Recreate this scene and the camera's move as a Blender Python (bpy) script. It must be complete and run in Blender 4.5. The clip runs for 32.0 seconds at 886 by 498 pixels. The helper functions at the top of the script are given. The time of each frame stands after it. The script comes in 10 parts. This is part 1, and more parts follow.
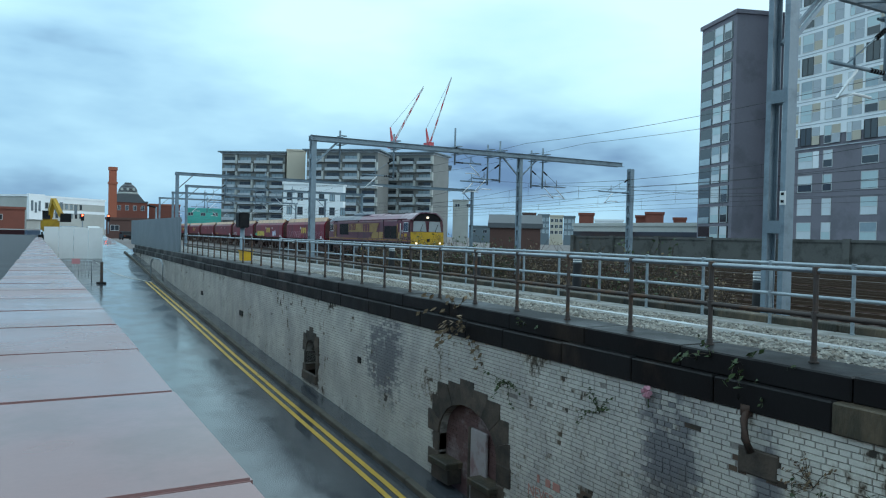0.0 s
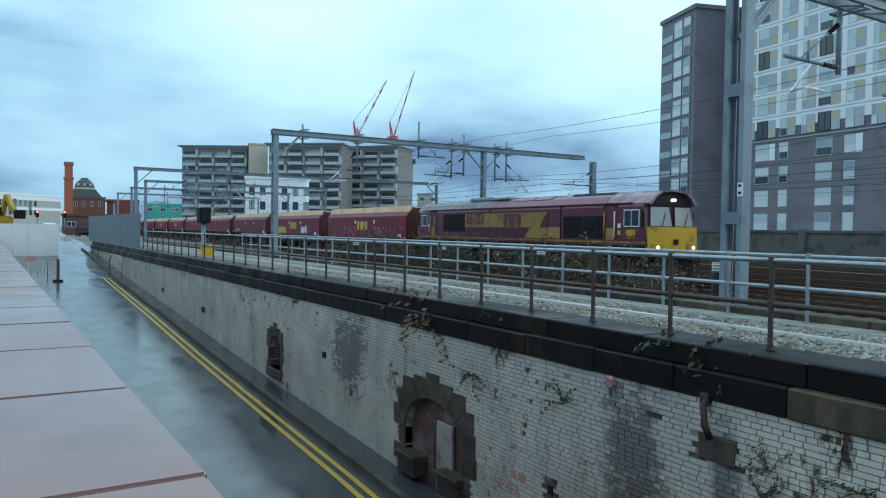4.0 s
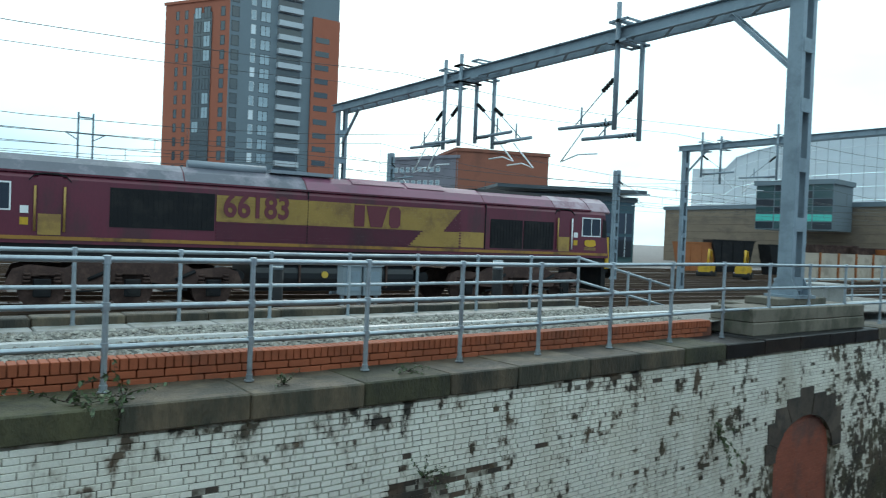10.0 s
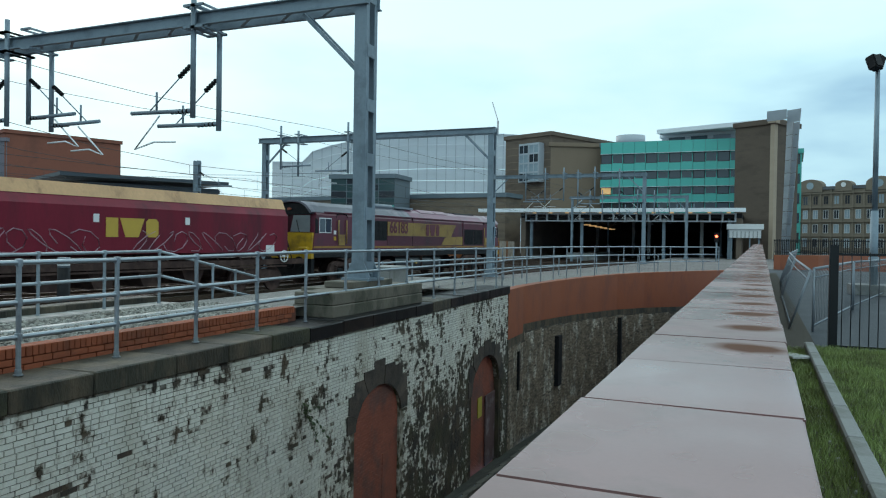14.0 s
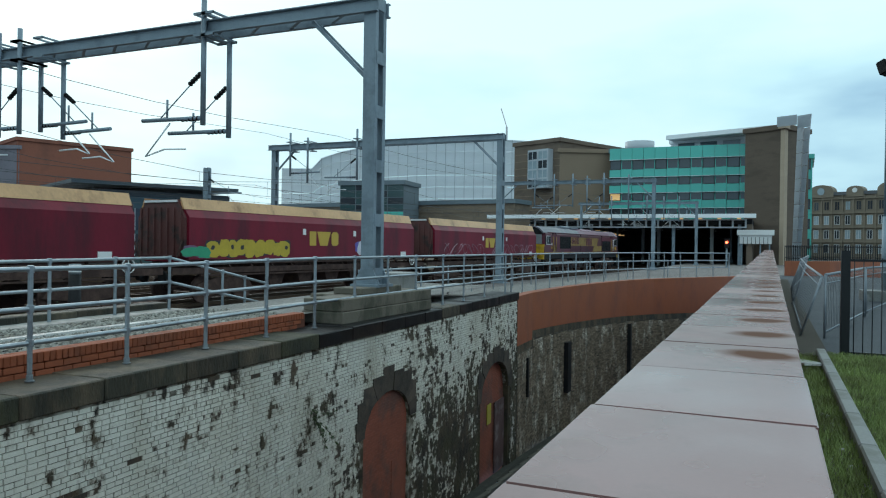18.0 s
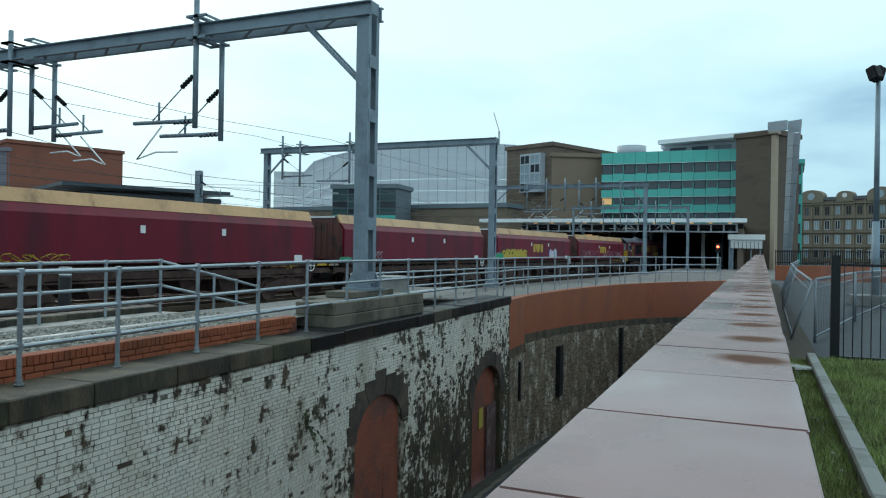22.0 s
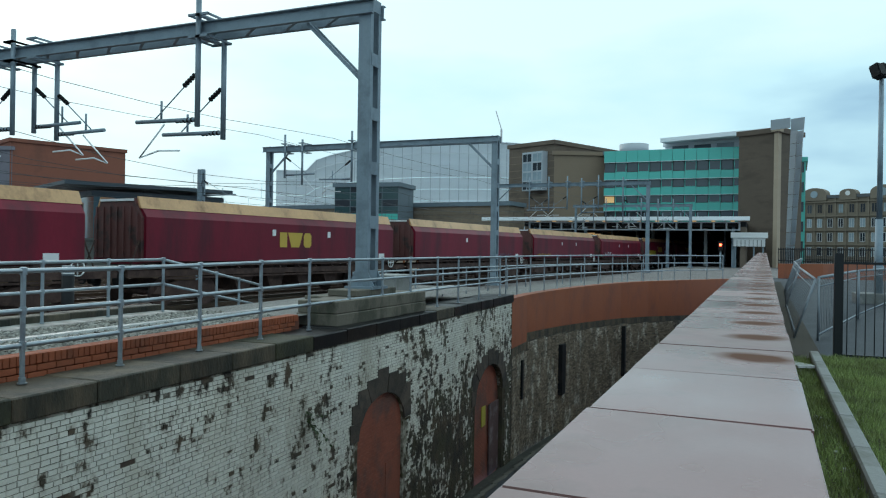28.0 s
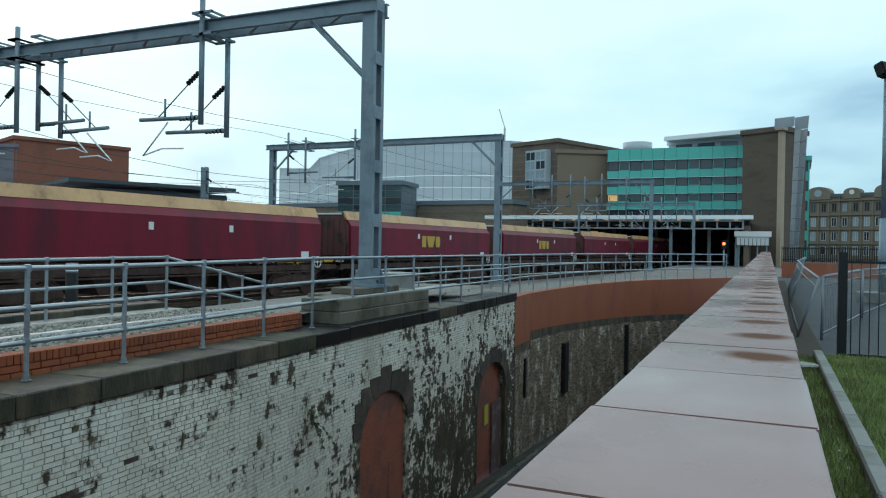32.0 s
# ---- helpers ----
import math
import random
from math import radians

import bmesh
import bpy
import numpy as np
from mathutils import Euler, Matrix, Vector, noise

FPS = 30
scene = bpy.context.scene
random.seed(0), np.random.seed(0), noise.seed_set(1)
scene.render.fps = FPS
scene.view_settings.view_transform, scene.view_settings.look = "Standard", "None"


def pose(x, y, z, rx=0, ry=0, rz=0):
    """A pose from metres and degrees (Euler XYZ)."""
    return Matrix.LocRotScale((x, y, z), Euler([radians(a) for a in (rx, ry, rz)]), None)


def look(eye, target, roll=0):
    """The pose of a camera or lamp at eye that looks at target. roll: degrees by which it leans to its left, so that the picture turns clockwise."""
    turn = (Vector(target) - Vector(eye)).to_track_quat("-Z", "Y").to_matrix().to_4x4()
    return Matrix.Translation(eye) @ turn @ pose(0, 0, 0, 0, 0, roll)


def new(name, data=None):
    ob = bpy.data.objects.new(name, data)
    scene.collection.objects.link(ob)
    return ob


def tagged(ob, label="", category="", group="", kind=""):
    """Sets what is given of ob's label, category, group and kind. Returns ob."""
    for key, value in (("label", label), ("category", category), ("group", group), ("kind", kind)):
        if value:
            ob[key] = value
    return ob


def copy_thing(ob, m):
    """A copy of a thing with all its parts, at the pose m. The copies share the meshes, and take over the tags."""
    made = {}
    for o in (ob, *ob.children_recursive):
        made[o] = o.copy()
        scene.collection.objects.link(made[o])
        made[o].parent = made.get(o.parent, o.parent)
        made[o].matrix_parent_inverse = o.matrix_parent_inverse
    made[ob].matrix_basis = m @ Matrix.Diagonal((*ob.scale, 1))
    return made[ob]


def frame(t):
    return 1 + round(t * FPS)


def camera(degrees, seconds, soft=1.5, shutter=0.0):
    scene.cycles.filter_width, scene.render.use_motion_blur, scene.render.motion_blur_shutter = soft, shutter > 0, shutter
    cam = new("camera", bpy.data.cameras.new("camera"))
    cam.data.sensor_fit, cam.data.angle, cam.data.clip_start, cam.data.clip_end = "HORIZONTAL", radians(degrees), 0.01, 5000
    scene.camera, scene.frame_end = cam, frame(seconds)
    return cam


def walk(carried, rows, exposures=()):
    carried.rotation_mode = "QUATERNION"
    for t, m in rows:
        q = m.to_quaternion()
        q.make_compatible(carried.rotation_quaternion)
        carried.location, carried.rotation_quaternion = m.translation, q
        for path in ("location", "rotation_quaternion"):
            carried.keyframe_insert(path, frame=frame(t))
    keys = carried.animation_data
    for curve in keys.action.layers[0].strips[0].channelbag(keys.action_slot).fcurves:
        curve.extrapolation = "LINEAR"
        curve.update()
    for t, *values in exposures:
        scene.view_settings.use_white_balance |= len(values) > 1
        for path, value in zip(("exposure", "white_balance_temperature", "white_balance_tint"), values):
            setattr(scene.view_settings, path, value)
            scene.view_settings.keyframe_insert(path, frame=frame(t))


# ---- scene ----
cam = camera(62.06, 32.0, soft=1.15, shutter=0.12)


def view(x, y, z, yaw, pitch, roll):
    return pose(x, y, z, 90 + pitch, 0, yaw) @ pose(0, 0, 0, 0, 0, roll)


PATH = [
    (0.0, view(-0.134, 0.074, -0.039, 61.20, -0.98, 1.33)),
    (0.5, view(-0.142, 0.083, -0.039, 60.97, -0.92, 1.39)),
    (1.0, view(-0.136, 0.074, -0.039, 60.66, -0.85, 1.37)),
    (1.5, view(-0.135, 0.073, -0.042, 60.33, -0.78, 1.34)),
    (2.0, view(-0.135, 0.076, -0.042, 59.99, -0.76, 1.37)),
    (2.5, view(-0.133, 0.084, -0.042, 59.78, -0.80, 1.22)),
    (4.5, view(-0.126, 0.081, -0.042, 58.17, -1.57, 0.86)),
    (5.0, view(-0.129, 0.076, -0.042, 57.73, -1.63, 0.90)),
    (5.5, view(-0.143, 0.134, -0.055, 53.84, -1.51, 0.73)),
    (6.0, view(-0.122, 0.103, -0.046, 44.95, -1.50, 1.84)),
    (6.5, view(-0.099, 0.116, -0.045, 36.08, -1.76, 2.13)),
    (7.0, view(-0.114, 0.076, -0.035, 23.60, -3.09, 2.60)),
    (7.5, view(-0.080, 0.077, -0.023, 12.64, -3.91, 2.02)),
    (8.0, view(-0.059, 0.057, 0.001, 2.00, -3.75, 1.21)),
    (8.5, view(-0.036, 0.041, 0.008, -6.98, -2.93, 0.88)),
    (9.0, view(-0.009, 0.010, 0.025, -15.89, -1.91, 1.27)),
    (9.5, view(0.024, -0.010, 0.030, -24.41, -1.28, 1.59)),
    (10.0, view(0.031, -0.048, 0.026, -35.11, -0.98, 2.35)),
    (10.5, view(0.031, -0.092, 0.037, -44.29, -0.76, 2.52)),
    (11.0, view(0.035, -0.080, 0.035, -52.19, 0.09, 3.66)),
    (11.5, view(0.052, -0.040, 0.030, -58.58, 1.34, 4.27)),
    (12.0, view(0.048, -0.045, 0.015, -63.31, 2.05, 3.73)),
    (12.5, view(0.046, -0.034, 0.012, -65.41, 1.70, 1.98)),
    (13.0, view(0.043, -0.030, 0.011, -66.63, 0.86, 0.90)),
    (13.5, view(0.047, -0.032, 0.009, -67.04, -0.07, 0.54)),
    (14.0, view(0.045, -0.024, 0.008, -66.68, -0.72, 0.86)),
    (14.5, view(0.050, -0.028, 0.005, -66.43, -0.90, 1.02)),
    (16.5, view(0.048, -0.027, 0.007, -66.12, -0.44, 0.86)),
    (17.0, view(0.048, -0.026, 0.009, -66.05, -0.35, 0.77)),
    (17.5, view(0.046, -0.025, 0.009, -66.00, -0.29, 0.74)),
    (18.0, view(0.046, -0.023, 0.008, -65.98, -0.24, 0.80)),
    (18.5, view(0.049, -0.026, 0.007, -65.92, -0.22, 0.80)),
    (19.0, view(0.051, -0.025, 0.006, -65.90, -0.16, 0.83)),
    (19.5, view(0.048, -0.024, 0.008, -66.09, -0.05, 0.99)),
    (20.0, view(0.050, -0.024, 0.009, -66.43, -0.02, 0.78)),
    (20.5, view(0.044, -0.025, 0.008, -66.69, -0.01, 0.77)),
    (21.0, view(0.046, -0.024, 0.009, -66.75, 0.02, 0.74)),
    (21.5, view(0.048, -0.021, 0.008, -66.68, 0.05, 0.82)),
    (22.0, view(0.043, -0.022, 0.009, -66.58, 0.06, 0.94)),
    (22.5, view(0.044, -0.022, 0.009, -66.58, 0.12, 0.91)),
    (23.0, view(0.047, -0.023, 0.009, -66.54, 0.16, 0.98)),
    (23.5, view(0.049, -0.023, 0.007, -66.48, 0.18, 0.99)),
    (24.0, view(0.046, -0.022, 0.010, -66.40, 0.19, 0.96)),
    (24.5, view(0.046, -0.023, 0.009, -66.30, 0.11, 1.05)),
    (25.0, view(0.046, -0.020, 0.010, -66.21, 0.02, 1.02)),
    (25.5, view(0.045, -0.020, 0.007, -66.10, -0.11, 0.98)),
    (27.5, view(0.044, -0.020, 0.007, -66.40, -0.02, 0.86)),
    (28.0, view(0.048, -0.020, 0.009, -66.40, -0.07, 0.89)),
    (28.5, view(0.048, -0.020, 0.008, -66.34, -0.11, 0.84)),
    (29.0, view(0.051, -0.018, 0.008, -66.33, -0.13, 0.87)),
    (29.5, view(0.050, -0.018, 0.007, -66.29, -0.16, 0.81)),
    (30.0, view(0.046, -0.019, 0.009, -66.26, -0.16, 0.79)),
    (30.5, view(0.049, -0.019, 0.008, -66.28, -0.16, 0.81)),
    (31.0, view(0.049, -0.017, 0.009, -66.28, -0.24, 0.88)),
    (31.5, view(0.047, -0.016, 0.008, -66.25, -0.24, 1.02)),
    (32.0, view(0.048, -0.017, 0.008, -66.17, -0.21, 1.00)),
]

# ---- sky and sun: a bright overcast evening, the clouds broken and whiter over the tracks ----
world = bpy.data.worlds.new("sky")
scene.world = world
world.use_nodes = True
wn, wl = world.node_tree.nodes, world.node_tree.links
wn.clear()
SUN_EL, SUN_AZ = 24.0, 35.0          # degrees; azimuth from +y towards +x
sky = wn.new("ShaderNodeTexSky")
sky.sky_type, sky.sun_disc = "NISHITA", False
sky.sun_elevation, sky.sun_rotation = radians(SUN_EL), radians(SUN_AZ)
sky.dust_density, sky.ozone_density = 3.0, 2.0
skybg = wn.new("ShaderNodeBackground")
skybg.inputs[1].default_value = 0.10
wl.new(sky.outputs[0], skybg.inputs[0])
wtc = wn.new("ShaderNodeTexCoord")
wmap = wn.new("ShaderNodeMapping")
wmap.inputs["Scale"].default_value = (1.1, 1.1, 3.4)
wl.new(wtc.outputs["Generated"], wmap.inputs[0])
wnz = wn.new("ShaderNodeTexNoise")
wnz.inputs["Scale"].default_value, wnz.inputs["Detail"].default_value, wnz.inputs["Roughness"].default_value = 2.2, 5.0, 0.48
wl.new(wmap.outputs[0], wnz.inputs["Vector"])
wsep = wn.new("ShaderNodeSeparateXYZ")
wl.new(wtc.outputs["Generated"], wsep.inputs[0])
# cloud brightness: higher is paler, and the west is greyer than the north-east
wadd = wn.new("ShaderNodeMath"); wadd.operation = "MULTIPLY_ADD"
wl.new(wsep.outputs["Z"], wadd.inputs[0]); wadd.inputs[1].default_value = 1.6
wsoft = wn.new("ShaderNodeMath"); wsoft.operation = "MULTIPLY_ADD"
wl.new(wnz.outputs["Fac"], wsoft.inputs[0]); wsoft.inputs[1].default_value, wsoft.inputs[2].default_value = 1.0, -0.075
wl.new(wsoft.outputs[0], wadd.inputs[2])
wadd2 = wn.new("ShaderNodeMath"); wadd2.operation = "MULTIPLY_ADD"
wl.new(wsep.outputs["X"], wadd2.inputs[0]); wadd2.inputs[1].default_value = 0.08
wl.new(wadd.outputs[0], wadd2.inputs[2])
wadd3 = wn.new("ShaderNodeMath"); wadd3.operation = "MULTIPLY_ADD"
wl.new(wsep.outputs["Y"], wadd3.inputs[0]); wadd3.inputs[1].default_value = 0.16
wl.new(wadd2.outputs[0], wadd3.inputs[2])
wramp = wn.new("ShaderNodeValToRGB")
wramp.color_ramp.elements[0].position, wramp.color_ramp.elements[0].color = 0.44, (0.18, 0.32, 0.52, 1)
wramp.color_ramp.elements[1].position, wramp.color_ramp.elements[1].color = 0.74, (0.78, 1.18, 1.27, 1)
el = wramp.color_ramp.elements.new(0.57); el.color = (0.49, 0.81, 1.0, 1)
el = wramp.color_ramp.elements.new(0.95); el.color = (1.0, 1.32, 1.38, 1)
wl.new(wadd3.outputs[0], wramp.inputs[0])
cloudbg = wn.new("ShaderNodeBackground")
cloudbg.inputs[1].default_value = 1.0
wl.new(wramp.outputs[0], cloudbg.inputs[0])
wmix = wn.new("ShaderNodeMixShader"); wmix.inputs[0].default_value = 0.88
wl.new(skybg.outputs[0], wmix.inputs[1]); wl.new(cloudbg.outputs[0], wmix.inputs[2])
wout = wn.new("ShaderNodeOutputWorld")
wl.new(wmix.outputs[0], wout.inputs[0])
sun = new("sun", bpy.data.lights.new("sun", "SUN"))
sun.data.energy, sun.data.angle, sun.data.color = 0.5, radians(25), (1.0, 0.95, 0.88)
sa, se = radians(SUN_AZ), radians(SUN_EL)
sun.matrix_world = look((0, 0, 60), (-math.sin(sa) * math.cos(se), -math.cos(sa) * math.cos(se), 60 - math.sin(se)))
EXPOSURES = [(0.0, -0.16, 5950, 10), (4.5, -0.18, 5950, 10), (5.5, -0.08, 6050, 10), (6.0, 0.08, 6100, 10), (7.0, 0.5, 6100, 10), (8.0, 0.8, 6350, 10), (9.0, 0.86, 6350, 10),
             (10.0, 0.24, 6300, 10), (11.0, -0.08, 6350, 10), (12.0, -0.24, 6250, 10), (13.0, -0.31, 6300, 10), (14.0, -0.22, 6350, 10), (32.0, -0.25, 6350, 10)]
walk(cam, PATH, EXPOSURES)

# ---- materials ----
def mat(name, base, rough=0.6, metal=0.0, vary=0.12, scale=3.0, fine=40.0, bump=0.15, spec=0.5, second=None, patch=1.2, lo=0.5, hi=0.62,
        island=0.0, rand=0.0, wet=0.0, stretch=(1, 1, 1), emit=None, power=1.0, dist=0.01, world_space=False):
    """A surface with grain, blotches of a second colour, relief and patches of wetness."""
    m = bpy.data.materials.new(name)
    m.use_nodes = True
    n, l = m.node_tree.nodes, m.node_tree.links
    b = n["Principled BSDF"]
    b.inputs["Roughness"].default_value, b.inputs["Metallic"].default_value = rough, metal
    b.inputs["Specular IOR Level"].default_value = spec
    tc, mp = n.new("ShaderNodeTexCoord"), n.new("ShaderNodeMapping")
    mp.inputs["Scale"].default_value = stretch
    if world_space:
        l.new(n.new("ShaderNodeNewGeometry").outputs["Position"], mp.inputs[0])
    else:
        l.new(tc.outputs["Object"], mp.inputs[0])

    def noisy(s, d=4.0, r=0.6):
        t = n.new("ShaderNodeTexNoise")
        t.inputs["Scale"].default_value, t.inputs["Detail"].default_value, t.inputs["Roughness"].default_value = s, d, r
        l.new(mp.outputs[0], t.inputs["Vector"])
        return t.outputs["Fac"]

    def ramp(sock, a, c):
        r = n.new("ShaderNodeMapRange")
        r.inputs["From Min"].default_value, r.inputs["From Max"].default_value = a, c
        l.new(sock, r.inputs["Value"])
        return r.outputs[0]

    def mix(kind, fac, a, c):
        x = n.new("ShaderNodeMix")
        x.data_type, x.blend_type = "RGBA", kind
        for s, v in ((x.inputs[0], fac), (x.inputs[6], a), (x.inputs[7], c)):
            if isinstance(v, (int, float)):
                s.default_value = v
            elif isinstance(v, tuple):
                s.default_value = (*v, 1)
            else:
                l.new(v, s)
        return x.outputs[2]

    grain = noisy(fine, 3.0)
    col = base
    if second:
        col = mix("MIX", ramp(noisy(patch, 6.0, 0.65), lo, hi), base, second)
    hs = n.new("ShaderNodeHueSaturation")
    if isinstance(col, tuple):
        hs.inputs["Color"].default_value = (*col, 1)
    else:
        l.new(col, hs.inputs["Color"])
    big = noisy(scale, 5.0)
    val = n.new("ShaderNodeMath"); val.operation = "MULTIPLY_ADD"
    l.new(big, val.inputs[0]); val.inputs[1].default_value, val.inputs[2].default_value = 2.2 * vary, 1 - 1.1 * vary
    v2 = n.new("ShaderNodeMath"); v2.operation = "MULTIPLY_ADD"
    l.new(grain, v2.inputs[0]); v2.inputs[1].default_value = 1.2 * vary
    l.new(val.outputs[0], v2.inputs[2])
    last = v2.outputs[0]
    if island or rand:
        src = n.new("ShaderNodeNewGeometry").outputs["Random Per Island"] if island else n.new("ShaderNodeObjectInfo").outputs["Random"]
        if island and rand:
            both = n.new("ShaderNodeMath"); both.operation = "ADD"
            l.new(src, both.inputs[0]); l.new(n.new("ShaderNodeObjectInfo").outputs["Random"], both.inputs[1])
            wrap = n.new("ShaderNodeMath"); wrap.operation = "FRACT"
            l.new(both.outputs[0], wrap.inputs[0])
            src = wrap.outputs[0]
        v3 = n.new("ShaderNodeMath"); v3.operation = "MULTIPLY_ADD"
        l.new(src, v3.inputs[0]); v3.inputs[1].default_value = 2 * (island or rand)
        v4 = n.new("ShaderNodeMath"); v4.operation = "ADD"
        l.new(last, v4.inputs[0]); v4.inputs[1].default_value = -(island or rand) - 0.6 * vary
        l.new(v4.outputs[0], v3.inputs[2])
        last = v3.outputs[0]
    else:
        v4 = n.new("ShaderNodeMath"); v4.operation = "ADD"
        l.new(last, v4.inputs[0]); v4.inputs[1].default_value = -0.6 * vary
        last = v4.outputs[0]
    l.new(last, hs.inputs["Value"])
    l.new(hs.outputs[0], b.inputs["Base Color"])
    if wet:
        rr = n.new("ShaderNodeMapRange")
        rr.inputs["From Min"].default_value, rr.inputs["From Max"].default_value = 0.40, 0.60
        rr.inputs["To Min"].default_value, rr.inputs["To Max"].default_value = rough, wet
        l.new(noisy(0.9, 5.0), rr.inputs["Value"])
        l.new(rr.outputs[0], b.inputs["Roughness"])
    if bump:
        bp = n.new("ShaderNodeBump")
        bp.inputs["Strength"].default_value, bp.inputs["Distance"].default_value = bump, dist
        l.new(grain, bp.inputs["Height"])
        l.new(bp.outputs[0], b.inputs["Normal"])
    if emit:
        b.inputs["Emission Color"].default_value, b.inputs["Emission Strength"].default_value = (*emit, 1), power
    return m


def glass(name, tint, rough=0.05):
    """Windows seen from outside: shiny panes over dark rooms, some tinted for mirrored sky."""
    m = mat(name, tint, rough, 0.0, 0.25, 0.35, 2.0, 0.0, spec=0.9)
    return m


GALV = mat("galvanised_steel", (0.36, 0.41, 0.45), 0.42, 0.75, 0.18, 2.0, 25, 0.1, second=(0.27, 0.30, 0.33), patch=3.0)
GALV_DULL = mat("weathered_galvanised_steel", (0.225, 0.285, 0.335), 0.55, 0.3, 0.18, 1.2, 18, 0.1, second=(0.17, 0.215, 0.255), patch=1.6)
RUSTY = mat("rusted_brown_steel", (0.07, 0.055, 0.05), 0.6, 0.3, 0.25, 3, 40, 0.3, second=(0.11, 0.06, 0.035), patch=5)


def painted_brick(name, joint=False):
    """Old white paint on brick, by place on the wall: flaked off in ragged patches and from single bricks, mossy and
    bare at the damp eastern foot, streaked below the ledge, greyed in the west by dirt and painted shade, with
    blue-black stains under the drains."""
    m = bpy.data.materials.new(name)
    m.use_nodes = True
    n, l = m.node_tree.nodes, m.node_tree.links
    b = n["Principled BSDF"]
    b.inputs["Roughness"].default_value, b.inputs["Specular IOR Level"].default_value = (0.85, 0.2) if joint else (0.62, 0.4)
    pos = n.new("ShaderNodeNewGeometry").outputs["Position"]
    sep = n.new("ShaderNodeSeparateXYZ")
    l.new(pos, sep.inputs[0])
    X, Z = sep.outputs["X"], sep.outputs["Z"]

    def put(sock, v):
        if isinstance(v, (int, float)):
            sock.default_value = v
        elif isinstance(v, tuple):
            sock.default_value = (*v, 1)
        else:
            l.new(v, sock)

    def calc(op, a, c=0.0, d=0.0):
        x = n.new("ShaderNodeMath")
        x.operation = op
        for sock, v in zip(x.inputs, (a, c, d)):
            put(sock, v)
        return x.outputs[0]

    def span(v, a, c, lo=0.0, hi=1.0):
        x = n.new("ShaderNodeMapRange")
        for sock, q in zip(x.inputs[1:5], (a, c, lo, hi)):
            sock.default_value = q
        l.new(v, x.inputs["Value"])
        return x.outputs[0]

    def noise(scale, stretch=(1, 1, 1), detail=4.0, rough=0.6):
        mp = n.new("ShaderNodeMapping")
        mp.inputs["Scale"].default_value = stretch
        l.new(pos, mp.inputs[0])
        t = n.new("ShaderNodeTexNoise")
        t.inputs["Scale"].default_value, t.inputs["Detail"].default_value, t.inputs["Roughness"].default_value = scale, detail, rough
        l.new(mp.outputs[0], t.inputs["Vector"])
        return t.outputs["Fac"]

    def mix(f, a, c, kind="MIX"):
        x = n.new("ShaderNodeMix")
        x.data_type, x.blend_type = "RGBA", kind
        put(x.inputs[0], f), put(x.inputs[6], a), put(x.inputs[7], c)
        return x.outputs[2]

    one = calc("FRACT", calc("ADD", n.new("ShaderNodeNewGeometry").outputs["Random Per Island"], n.new("ShaderNodeObjectInfo").outputs["Random"]))
    # where the paint has gone
    wear = calc("ADD", calc("MULTIPLY", noise(1.5, (1.0, 1.0, 0.65), 6.0, 0.68), 0.55), calc("MULTIPLY", noise(8.0, (1.0, 1.0, 0.55), 3.0, 0.6), 0.45))
    east = calc("MULTIPLY", span(X, 4.5, 15.0), span(Z, -1.9, -3.9, 0.28, 1.0))
    foot = calc("MULTIPLY", span(X, 9.0, 15.5), span(Z, -2.5, -3.4))
    ledge = calc("MULTIPLY", span(Z, -2.05, -1.58), span(noise(2.2, (1.0, 1.0, 0.10), 3.0), 0.42, 0.66))
    spots = calc("MULTIPLY", span(X, -2.7, -2.4), span(noise(3.4, (1.0, 1.0, 0.8), 2.0), 0.60, 0.72))
    gain = calc("ADD", calc("ADD", calc("MULTIPLY", east, 0.085), calc("MULTIPLY", foot, 0.075)), calc("ADD", calc("MULTIPLY", ledge, 0.075), calc("MULTIPLY", spots, 0.075)))
    gain = calc("ADD", gain, calc("MULTIPLY", calc("GREATER_THAN", one, 0.94), 0.05))
    gain = calc("ADD", gain, calc("MULTIPLY", span(X, 5.0, 12.0, 0.15, 1.0), calc("MULTIPLY_ADD", one, 0.075, -0.0375)))
    total = calc("ADD", calc("ADD", wear, gain), span(X, -2.3, -3.2, 0.0, -0.035))
    gone = span(total, 0.580 if not joint else 0.54, 0.615 if not joint else 0.60)
    # colours
    damp = noise(3.1, (1.0, 1.0, 0.7), 5.0)
    bare = mix(span(damp, 0.40, 0.62), (0.036, 0.032, 0.028), (0.105, 0.078, 0.054))
    bare = mix(calc("MULTIPLY", span(noise(1.1), 0.44, 0.62), span(X, 6.0, 13.0, 0.15, 0.75)), bare, (0.070, 0.068, 0.038))
    if joint:
        paint = mix(span(noise(4.0, (1.0, 1.0, 1.6), 4.0), 0.40, 0.60), (0.12, 0.11, 0.092), (0.42, 0.41, 0.36))
    else:
        paint = mix(span(noise(0.9, (1.0, 1.0, 0.8), 5.0), 0.36, 0.66), (0.80, 0.79, 0.72), (0.70, 0.70, 0.65))
        paint = mix(span(one, 0.0, 1.0, 0.0, 0.22), paint, (0.44, 0.42, 0.36))
    # warm dirt film in runs; the west's grey film holds dirt and painted shade
    runs = calc("MULTIPLY", span(noise(1.0, (1.0, 1.0, 0.28), 6.0), 0.48, 0.72), calc("MULTIPLY_ADD", span(X, 3.0, 10.0), 0.25, 0.30))
    col = mix(runs, paint, (0.36, 0.32, 0.24))
